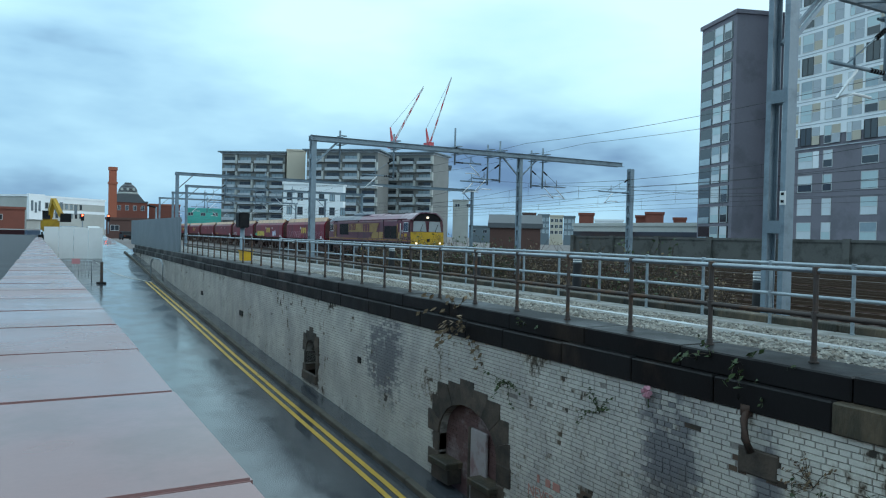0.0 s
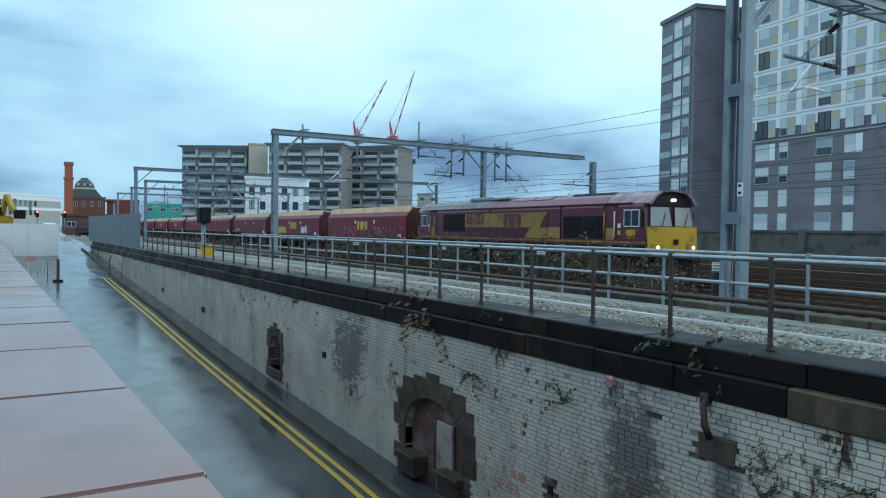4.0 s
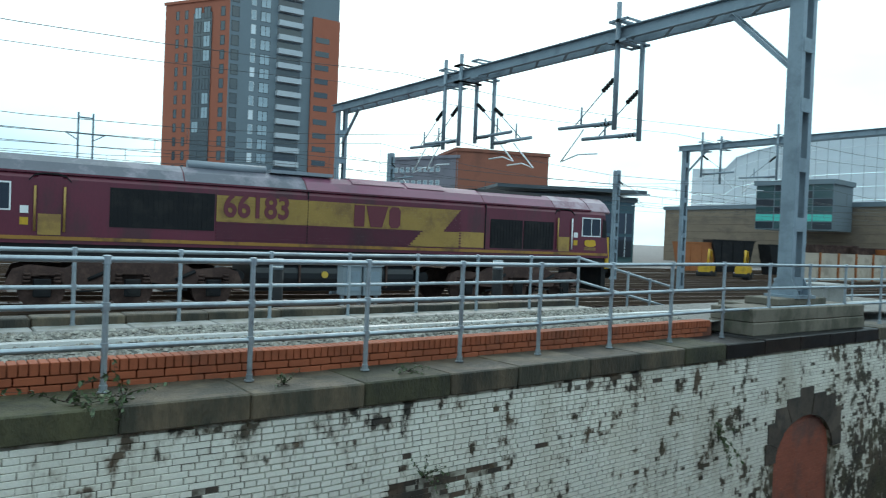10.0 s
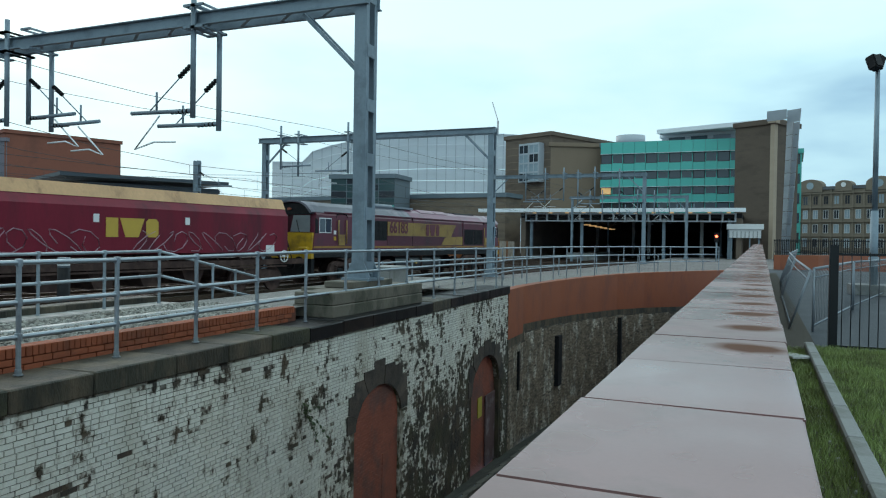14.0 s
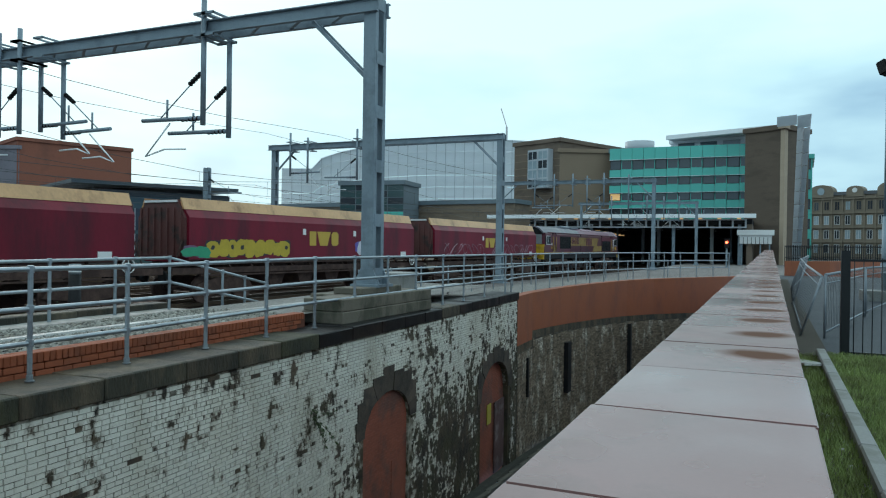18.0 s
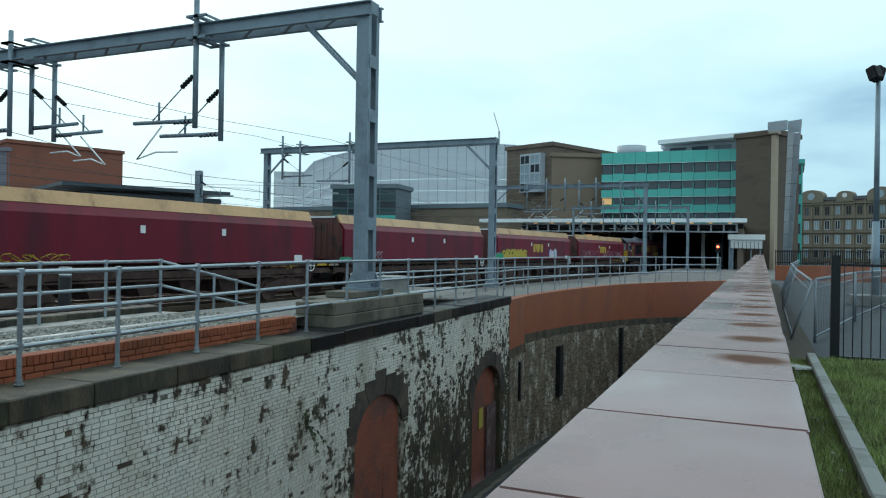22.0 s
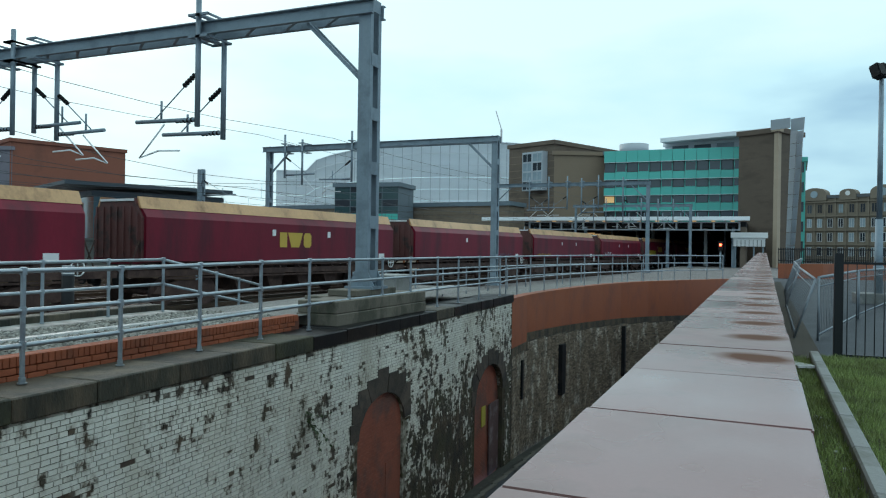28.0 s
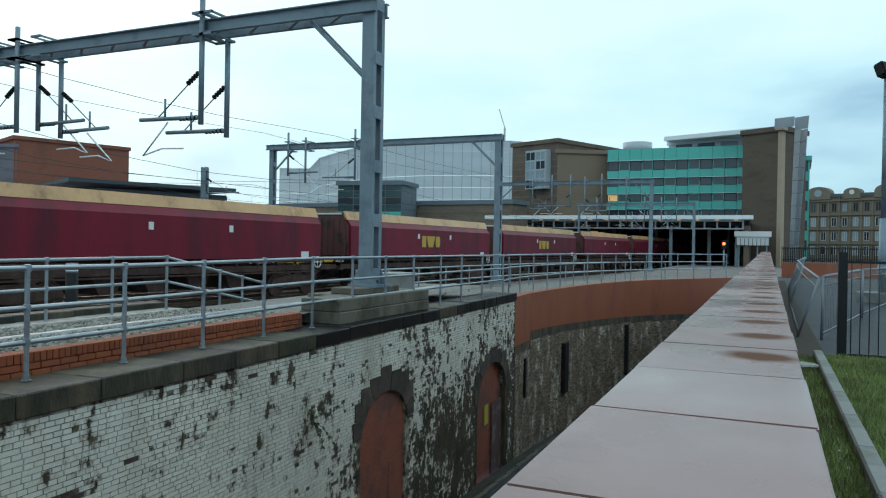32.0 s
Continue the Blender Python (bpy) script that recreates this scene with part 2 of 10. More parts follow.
    west = calc("MULTIPLY", span(X, -2.3, -5.0), calc("MULTIPLY_ADD", noise(1.6, (1.0, 1.0, 0.7), 6.0), 1.2, -0.10))
    col = mix(west, col, (0.235, 0.218, 0.232))
    col = mix(calc("MULTIPLY", span(total, 0.53, 0.60), 0.6), col, (0.24, 0.20, 0.15))
    # stains with a shape of their own
    def spot(cx, cz, rx, rz):
        u = calc("MULTIPLY", calc("ADD", X, -cx), 1 / rx)
        v = calc("MULTIPLY", calc("ADD", Z, -cz), 1 / rz)
        return calc("SQRT", calc("ADD", calc("MULTIPLY", u, u), calc("MULTIPLY", v, v)))
    stain = calc("MINIMUM", calc("MINIMUM", spot(-5.55, -2.25, 0.42, 0.85), spot(-12.6, -2.3, 0.75, 0.75)), calc("MINIMUM", spot(-4.45, -2.35, 0.16, 0.6), spot(-2.55, -2.1, 0.22, 0.6)))
    ragged = calc("ADD", calc("ADD", stain, calc("MULTIPLY_ADD", one, 0.7, -0.35)), calc("MULTIPLY_ADD", noise(3.0, (1.0, 1.0, 0.5), 6.0, 0.7), 2.6, -1.3))
    col = mix(calc("MULTIPLY", span(ragged, 1.15, 0.55), 0.78), col, (0.085, 0.090, 0.115))
    low = spot(-5.5, -3.1, 0.75, 0.7)
    col = mix(calc("MULTIPLY", span(calc("ADD", low, calc("MULTIPLY_ADD", noise(2.0, (1.0, 1.0, 0.4), 6.0, 0.7), 2.4, -1.2)), 1.2, 0.5), 0.75), col, (0.085, 0.062, 0.045))
    col = mix(gone, col, bare)
    grain = noise(55.0, (1, 1, 1), 3.0)
    col = mix(1.0, col, mix(grain, (0.82, 0.82, 0.82), (1.12, 1.12, 1.12)), "MULTIPLY")
    l.new(col, b.inputs["Base Color"])
    bp = n.new("ShaderNodeBump")
    bp.inputs["Strength"].default_value, bp.inputs["Distance"].default_value = 0.5, 0.012
    l.new(calc("ADD", calc("MULTIPLY", grain, 0.7), calc("MULTIPLY", gone, -0.6)), bp.inputs["Height"])
    l.new(bp.outputs[0], b.inputs["Normal"])
    return m


WHITE_BRICK = painted_brick("flaking_white_paint_on_brick")
MORTAR = painted_brick("paint_smeared_mortar", True)
BARE_BRICK = mat("bare_brown_brick", (0.085, 0.058, 0.042), 0.85, 0, 0.4, 3.0, 40, 0.5, second=(0.038, 0.032, 0.027), patch=3.0, lo=0.45, hi=0.6, island=0.25, world_space=True)
RED_BRICK = mat("orange_red_brick", (0.31, 0.078, 0.031), 0.75, 0, 0.32, 1.6, 70, 0.35, second=(0.18, 0.055, 0.028), patch=1.4, lo=0.52, hi=0.70, rand=0.10, world_space=True)
RED_MORTAR = mat("red_brick_joint", (0.15, 0.05, 0.03), 0.85, 0, 0.2, 3, 60, 0.3)
SOOT = mat("soot_black_stone", (0.008, 0.0075, 0.0085), 0.6, 0, 0.35, 1.5, 30, 0.3, spec=0.22, second=(0.034, 0.026, 0.021), patch=0.9, lo=0.56, hi=0.70, rand=0.25, world_space=True, wet=0.40, stretch=(1, 1, 0.8), dist=0.008)
STONE = mat("mossy_sandstone", (0.088, 0.066, 0.042), 0.62, 0, 0.6, 3.4, 35, 0.8, second=(0.026, 0.024, 0.016), patch=2.1, lo=0.40, hi=0.58, rand=0.45, world_space=True, stretch=(1, 1, 0.35), dist=0.02)
MOSS_STONE = mat("green_mossed_sandstone", (0.060, 0.056, 0.026), 0.7, 0, 0.5, 3.0, 35, 0.8, second=(0.026, 0.026, 0.014), patch=2.6, lo=0.42, hi=0.6, rand=0.35, world_space=True, stretch=(1, 1, 0.5), dist=0.02)
STONE_PALE = mat("worn_sandstone_blocks", (0.074, 0.058, 0.046), 0.75, 0, 0.45, 3.0, 35, 0.8, second=(0.034, 0.029, 0.026), patch=2.6, lo=0.44, hi=0.6, rand=0.3, world_space=True)
CONCRETE = mat("damp_concrete", (0.26, 0.26, 0.25), 0.6, 0, 0.2, 1.2, 40, 0.3, second=(0.15, 0.15, 0.13), patch=1.5)
PAVING = mat("wet_pale_concrete_strip", (0.60, 0.60, 0.59), 0.25, 0, 0.15, 1.2, 40, 0.1, wet=0.15)
ASPHALT = mat("wet_asphalt", (0.055, 0.062, 0.072), 0.26, 0, 0.25, 0.8, 160, 0.08, wet=0.10, dist=0.003, spec=1.0)
KERB = mat("dark_mossy_kerb", (0.085, 0.078, 0.062), 0.8, 0, 0.35, 1.5, 40, 0.4, second=(0.045, 0.043, 0.034), patch=1.2, world_space=True)
FOOTWAY = mat("dark_mossy_footway", (0.035, 0.034, 0.027), 0.9, 0, 0.3, 1.5, 40, 0.4, second=(0.06, 0.058, 0.045), patch=1.5)
YELLOW = mat("yellow_road_paint", (0.55, 0.36, 0.05), 0.45, 0, 0.25, 2, 60, 0.2, second=(0.20, 0.15, 0.05), patch=4, lo=0.58, hi=0.7)
YARD = mat("damp_grey_yard_asphalt", (0.026, 0.031, 0.040), 0.6, 0, 0.3, 0.8, 120, 0.3, spec=0.25, second=(0.042, 0.048, 0.058), patch=0.7, dist=0.006)
WHITE_LINE = mat("white_road_paint", (0.6, 0.6, 0.58), 0.5, 0, 0.2, 2, 60, 0.2)
GRAVEL = mat("grey_gravel", (0.215, 0.208, 0.195), 0.75, 0, 0.3, 1.5, 55, 0.9, second=(0.13, 0.12, 0.108), patch=26, dist=0.03)
BALLAST = mat("grey_brown_track_ballast", (0.215, 0.195, 0.19), 0.85, 0, 0.4, 0.5, 30, 1.0, second=(0.115, 0.098, 0.088), patch=9, dist=0.05)
RAIL = mat("worn_rail_steel", (0.10, 0.065, 0.045), 0.45, 0.6, 0.2, 4, 30, 0.1)
COPING = mat("wet_terracotta_coping", (0.265, 0.15, 0.145), 0.36, 0, 0.07, 2.2, 120, 0.04, second=(0.215, 0.128, 0.12), patch=2.4, wet=0.16, dist=0.003, rand=0.06, world_space=True, spec=0.40)
JOINT = mat("dark_coping_joint", (0.022, 0.016, 0.015), 0.9, 0, 0.2, 5, 60, 0.2)
MAROON = mat("maroon_train_paint", (0.112, 0.016, 0.033), 0.36, 0, 0.25, 0.6, 20, 0.05, second=(0.070, 0.020, 0.028), patch=0.8, stretch=(1, 1, 0.4))
GOLD = mat("gold_train_paint", (0.345, 0.212, 0.048), 0.45, 0, 0.25, 0.8, 20, 0.05, second=(0.24, 0.135, 0.04), patch=1.2)
STRIPE = mat("dirty_gold_stripe_paint", (0.30, 0.145, 0.022), 0.5, 0, 0.35, 0.7, 20, 0.05, second=(0.13, 0.065, 0.02), patch=0.9)
NOSE_YELLOW = mat("yellow_warning_paint", (0.52, 0.31, 0.012), 0.45, 0, 0.2, 1, 20, 0.05, second=(0.32, 0.19, 0.02), patch=1.6)
ROOF_PINK = mat("faded_maroon_roof_paint", (0.21, 0.075, 0.12), 0.30, 0, 0.2, 0.8, 15, 0.08, second=(0.16, 0.075, 0.105), patch=0.7)
# pale base colour stands in for sky mirrored on the cab roof
ROOF_SHEEN = mat("faded_roof_paint_with_sky_sheen", (0.33, 0.24, 0.28), 0.30, 0, 0.2, 0.8, 15, 0.08, second=(0.17, 0.065, 0.10), patch=0.9, lo=0.46, hi=0.60)
ROOF_SOOT = mat("sooty_blue_grey_roof", (0.10, 0.105, 0.13), 0.34, 0, 0.25, 0.8, 15, 0.08, second=(0.22, 0.20, 0.235), patch=0.9)
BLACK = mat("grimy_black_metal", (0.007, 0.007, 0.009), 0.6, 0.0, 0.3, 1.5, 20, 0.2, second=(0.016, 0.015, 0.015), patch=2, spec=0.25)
GRIME = mat("brown_brake_dust", (0.055, 0.033, 0.029), 0.8, 0, 0.45, 1.5, 20, 0.4, spec=0.2, second=(0.090, 0.055, 0.046), patch=2.4, lo=0.46, hi=0.62)
TANK = mat("glossy_black_tank", (0.008, 0.009, 0.012), 0.3, 0, 0.2, 1.0, 20, 0.05)
GREY_ROOF = mat("grey_roof_hatch", (0.23, 0.26, 0.30), 0.45, 0.2, 0.2, 1, 15, 0.1)
DARKGLASS = glass("dark_window_glass", (0.012, 0.015, 0.018))
HALFGLASS = glass("grey_cab_side_glass", (0.10, 0.12, 0.13))
# pale tint puts the windscreens' sky reflection into the colour
CABGLASS = glass("cab_glass_painted_sky", (0.34, 0.37, 0.39), 0.1)
HOPPER = mat("maroon_hopper_paint", (0.175, 0.008, 0.024), 0.42, 0, 0.3, 0.6, 15, 0.08, spec=0.3, second=(0.092, 0.010, 0.020), patch=0.9, lo=0.46, hi=0.66, stretch=(1, 1, 0.25), rand=0.10)
HOPPER_TOP = mat("ochre_hopper_rim", (0.60, 0.345, 0.165), 0.36, 0, 0.3, 0.7, 15, 0.1, second=(0.27, 0.14, 0.06), patch=1.3, lo=0.52, hi=0.72, stretch=(1, 1, 0.5))
HOPPER_END = mat("rust_brown_hopper_end", (0.115, 0.042, 0.038), 0.6, 0, 0.35, 0.9, 15, 0.2, second=(0.05, 0.030, 0.028), patch=1.2)
WHITE_PLATE = mat("white_enamel_plate", (0.75, 0.76, 0.76), 0.4, 0, 0.06, 3, 30, 0.0)

MOSSY_WALL = mat("mossy_dark_brickwork", (0.075, 0.062, 0.048), 0.85, 0, 0.4, 1.2, 18, 0.6, second=(0.16, 0.15, 0.125), patch=2.2, lo=0.53, hi=0.62, stretch=(1, 1, 0.6), dist=0.03)
MOSSY_BRICK = mat("mossy_brown_bricks", (0.19, 0.15, 0.108), 0.8, 0, 0.6, 1.6, 30, 0.5, second=(0.50, 0.47, 0.40), patch=2.0, lo=0.52, hi=0.66, island=0.45, world_space=True, stretch=(1, 1, 0.5))
RED_PAINT = mat("dull_red_painted_brick", (0.31, 0.088, 0.036), 0.7, 0, 0.30, 0.9, 40, 0.35, second=(0.20, 0.062, 0.034), patch=0.9, lo=0.46, hi=0.66, stretch=(1, 1, 0.5), world_space=True)
DOOR_RED = mat("peeling_red_brick_paint", (0.27, 0.082, 0.052), 0.7, 0, 0.35, 1.6, 25, 0.35, second=(0.15, 0.07, 0.058), patch=1.3, lo=0.46, hi=0.62, island=0.06, world_space=True)
DOOR_OLD = mat("weathered_purple_brick_paint", (0.105, 0.060, 0.060), 0.75, 0, 0.4, 2.0, 20, 0.4, second=(0.20, 0.16, 0.165), patch=2.4, lo=0.52, hi=0.66, island=0.1, world_space=True)
BLACK_FENCE = mat("black_fence_paint", (0.012, 0.013, 0.016), 0.4, 0.2, 0.1, bump=0)
GRASS_SOIL = mat("damp_soil", (0.05, 0.04, 0.028), 0.9, 0, 0.3, 3, 60, 0.6)
GRASS = mat("grass_blades", (0.24, 0.31, 0.095), 0.6, 0, 0.5, 1.6, 10, 0.0, second=(0.16, 0.18, 0.06), patch=2.2, lo=0.42, hi=0.6, island=0.35, world_space=True)
LEAF = mat("green_leaves", (0.05, 0.078, 0.028), 0.5, 0, 0.2, 3, 20, 0.0, island=0.3)
DRY = mat("dry_brown_stems", (0.16, 0.115, 0.07), 0.8, 0, 0.2, 2, 20, 0.0, island=0.35)
TWIG = mat("dark_twigs", (0.05, 0.035, 0.025), 0.8, 0, 0.2, 2, 20, 0.0, island=0.2)
ORANGE = mat("rusty_orange_steel", (0.30, 0.10, 0.03), 0.65, 0.1, 0.25, 2, 20, 0.2)
YELLOW_BIN = mat("yellow_plastic", (0.7, 0.42, 0.02), 0.4, 0, 0.1, 2, 20, 0.0)
CABINET_GREY = mat("grey_blue_cabinet_paint", (0.20, 0.24, 0.27), 0.45, 0, 0.1, 1, 20, 0.05)
PALISADE = mat("grey_steel_sheet_fence", (0.20, 0.235, 0.26), 0.5, 0.3, 0.12, 0.8, 12, 0.05)
MESH_GALV = mat("dull_galvanised_mesh", (0.22, 0.25, 0.28), 0.5, 0.3, 0.1, bump=0)


def puddle(m):
    """A brown wet stain in the middle of a slab, ragged at its edge."""
    n, l = m.node_tree.nodes, m.node_tree.links
    b = n["Principled BSDF"]
    tc = n.new("ShaderNodeTexCoord")
    mp = n.new("ShaderNodeMapping")
    mp.inputs["Location"].default_value = (-2.75, 0.0, 0)
    mp.inputs["Scale"].default_value = (9.0, 8.0, 1)
    l.new(tc.outputs["Object"], mp.inputs[0])
    ln = n.new("ShaderNodeVectorMath"); ln.operation = "LENGTH"
    l.new(mp.outputs[0], ln.inputs[0])
    nz = n.new("ShaderNodeTexNoise"); nz.inputs["Scale"].default_value = 9.0; nz.inputs["Detail"].default_value = 5.0
    l.new(n.new("ShaderNodeNewGeometry").outputs["Position"], nz.inputs["Vector"])
    ad = n.new("ShaderNodeMath"); ad.operation = "MULTIPLY_ADD"
    l.new(nz.outputs["Fac"], ad.inputs[0]); ad.inputs[1].default_value = 0.7
    l.new(ln.outputs["Value"], ad.inputs[2])
    rg = n.new("ShaderNodeMapRange")
    rg.inputs["From Min"].default_value, rg.inputs["From Max"].default_value = 1.30, 0.85
    l.new(ad.outputs[0], rg.inputs["Value"])
    mx = n.new("ShaderNodeMix"); mx.data_type = "RGBA"
    old = b.inputs["Base Color"].links[0].from_socket
    l.new(rg.outputs[0], mx.inputs[0]); l.new(old, mx.inputs[6]); mx.inputs[7].default_value = (0.11, 0.045, 0.024, 1)
    l.new(mx.outputs[2], b.inputs["Base Color"])
    sm = n.new("ShaderNodeMix")
    l.new(rg.outputs[0], sm.inputs[0]); sm.inputs[2].default_value, sm.inputs[3].default_value = 0.28, 0.04
    l.new(sm.outputs[0], b.inputs["Specular IOR Level"])
    old = b.inputs["Roughness"].links[0].from_socket
    rm = n.new("ShaderNodeMix")
    l.new(rg.outputs[0], rm.inputs[0]); l.new(old, rm.inputs[2]); rm.inputs[3].default_value = 0.55
    l.new(rm.outputs[0], b.inputs["Roughness"])


COPING_STAINED = COPING.copy()
COPING_STAINED.name = "stained_terracotta_coping"
puddle(COPING_STAINED)
LOOSE_STONE = mat("buff_loose_stone", (0.256, 0.244, 0.216), 0.75, 0, 0.2, 6, 60, 0.3, second=(0.16, 0.14, 0.115), patch=3, island=0.5)


# ---- mesh helpers ----
def part(name, bm, material, parent=None, label="", smooth=False):
    me = bpy.data.meshes.new(name)
    if smooth:
        for f in bm.faces:
            f.smooth = True
    bm.to_mesh(me)
    bm.free()
    for m in material if isinstance(material, (list, tuple)) else [material]:
        me.materials.append(m)
    ob = new(name, me)
    if parent is not None:
        ob.parent = parent
    if label:
        ob["label"] = label
    return ob


def thing(name, label, category, m=None, group="", kind=""):
    ob = new(name)
    ob.empty_display_size = 0.2
    if m is not None:
        ob.matrix_basis = m
    return tagged(ob, label, category, group, kind)


def box(bm, x0, x1, y0, y1, z0, z1, mi=0):
    v = [bm.verts.new(p) for p in ((x0, y0, z0), (x1, y0, z0), (x1, y1, z0), (x0, y1, z0), (x0, y0, z1), (x1, y0, z1), (x1, y1, z1), (x0, y1, z1))]
    for q in ((3, 2, 1, 0), (4, 5, 6, 7), (0, 1, 5, 4), (1, 2, 6, 5), (2, 3, 7, 6), (3, 0, 4, 7)):
        bm.faces.new([v[i] for i in q]).material_index = mi
    return v


def turned(bm, verts, m):
    for v in verts:
        v.co = m @ v.co
    return verts


def bar(bm, p, q, w, h=None, mi=0, up=(0, 0, 1)):
    """A square bar from p to q."""
    p, q, h = Vector(p), Vector(q), h or w
    d = (q - p).normalized()
    s = d.cross(Vector(up))
    if s.length < 1e-4:
        s = d.cross(Vector((1, 0, 0)))
    s.normalize()
    u = s.cross(d)
    v = [bm.verts.new(e + s * a * w / 2 + u * b * h / 2) for e in (p, q) for a, b in ((-1, -1), (1, -1), (1, 1), (-1, 1))]
    for f in ((3, 2, 1, 0), (4, 5, 6, 7), (0, 1, 5, 4), (1, 2, 6, 5), (2, 3, 7, 6), (3, 0, 4, 7)):
        bm.faces.new([v[i] for i in f]).material_index = mi
    return v


def rod(bm, p, q, r, seg=8, r2=None, mi=0, caps=True):
    """A round bar from p to q."""
    p, q = Vector(p), Vector(q)
    r2 = r if r2 is None else r2
    d = (q - p).normalized()
    s = d.cross(Vector((0, 0, 1)))
    if s.length < 1e-4:
        s = Vector((1, 0, 0))
    s.normalize()
    u = s.cross(d)
    a = [2 * math.pi * i / seg for i in range(seg)]
    v0 = [bm.verts.new(p + (s * math.cos(t) + u * math.sin(t)) * r) for t in a]
    v1 = [bm.verts.new(q + (s * math.cos(t) + u * math.sin(t)) * r2) for t in a]
    for i in range(seg):
        f = bm.faces.new((v0[i], v0[(i + 1) % seg], v1[(i + 1) % seg], v1[i]))
        f.smooth, f.material_index = True, mi
    if caps:
        bm.faces.new(v0[::-1]).material_index = mi
        bm.faces.new(v1).material_index = mi
    return v0 + v1


def pipe(bm, pts, r, seg=6):
    """One continuous round bar through the points."""
    pts = [Vector(p) for p in pts]
    rings = []
    for i, p in enumerate(pts):
        d = (pts[min(i + 1, len(pts) - 1)] - pts[max(i - 1, 0)]).normalized()
        s = d.cross(Vector((0, 0, 1)))
        s = s.normalized() if s.length > 1e-4 else Vector((1, 0, 0))
        u = s.cross(d)
        rings.append([bm.verts.new(p + (s * math.cos(a) + u * math.sin(a)) * r) for a in (2 * math.pi * k / seg for k in range(seg))])
    for a, b in zip(rings, rings[1:]):
        for i in range(seg):
            bm.faces.new((a[i], a[(i + 1) % seg], b[(i + 1) % seg], b[i])).smooth = True
    bm.faces.new(rings[0][::-1])
    bm.faces.new(rings[-1])


def prism(bm, pts, axis, a, b, mi=0):
    """A flat outline pushed from a to b along the axis ('x', 'y' or 'z')."""
    def at(u, v, w):
        return {"x": (w, u, v), "y": (u, w, v), "z": (u, v, w)}[axis]
    v0, v1 = [bm.verts.new(at(u, v, a)) for u, v in pts], [bm.verts.new(at(u, v, b)) for u, v in pts]
    n = len(pts)
    for i in range(n):
        bm.faces.new((v0[i], v0[(i + 1) % n], v1[(i + 1) % n], v1[i])).material_index = mi
    bm.faces.new(v0[::-1]).material_index = mi
    bm.faces.new(v1).material_index = mi
    return v0 + v1


def fixed(bm):
    bmesh.ops.recalc_face_normals(bm, faces=bm.faces)
    return bm


def lerp(table, x):
    return float(np.interp(x, [a for a, _ in table], [b for _, b in table]))


def word(text, size, material, parent, m, name="lettering", extrude=0.004, bold=0.0, squeeze=1.0):
    """Letters in the built-in font as a mesh; m places them, reading along +x and standing along +y of m."""
    cu = bpy.data.curves.new(name, "FONT")
    cu.body, cu.size, cu.extrude, cu.offset = text, size, extrude, bold
    cu.align_x, cu.align_y = "LEFT", "BOTTOM"
    cu.resolution_u = 3
    tmp = new(name, cu)
    bpy.context.view_layer.update()
    me = bpy.data.meshes.new_from_object(tmp.evaluated_get(bpy.context.evaluated_depsgraph_get()))
    bpy.data.objects.remove(tmp)
    me.transform(Matrix.Diagonal((squeeze, 1, 1, 1)))
    me.materials.clear()
    me.materials.append(material)
    ob = new(name, me)
    ob.parent, ob.matrix_basis = parent, m
    return ob


# ---- levels and lines (metres; z is measured from the eye's level) ----
ROAD_Z = [(-140, 0.2), (-80, -0.75), (-60, -1.3), (-48.8, -1.9), (-43.2, -2.25), (-38.2, -2.6), (-27, -3.12), (-20, -3.5), (-15.6, -3.7), (-10.4, -3.92), (0, -4.55), (20, -6.02), (45, -7.6)]
FACE_Y = [(-150, 5.74), (3, 5.74), (21, 6.74)]
GROUND_Z, YARD_Z = -2.42, -1.35
RAIL_Z = -2.2


def road_z(x):
    return lerp(ROAD_Z, x)


def face_y(x):
    return lerp(FACE_Y, x)


def side_y(x):
    """The near side of the train's path."""
    return 20.34 - 0.0731 * x - 1.0e-4 * x * x


def sheet(name, rows, material, label, cat, kind="structure"):
    """A surface through rows of points of equal number."""
    bm = bmesh.new()
    vs = [[bm.verts.new(p) for p in r] for r in rows]
    for a, b in zip(vs, vs[1:]):
        for i in range(len(a) - 1):
            bm.faces.new((a[i], a[i + 1], b[i + 1], b[i]))
    return tagged(part(name, fixed(bm), material), label, cat, kind=kind)


XS = [-140, -110, -80, -70, -60, -54, -48.8, -46, -43.2, -40, -38.2, -32, -27, -23, -20, -15.6, -13, -10.4, -8, -4, 0, 5, 10, 15, 20, 25, 30, 36, 45]


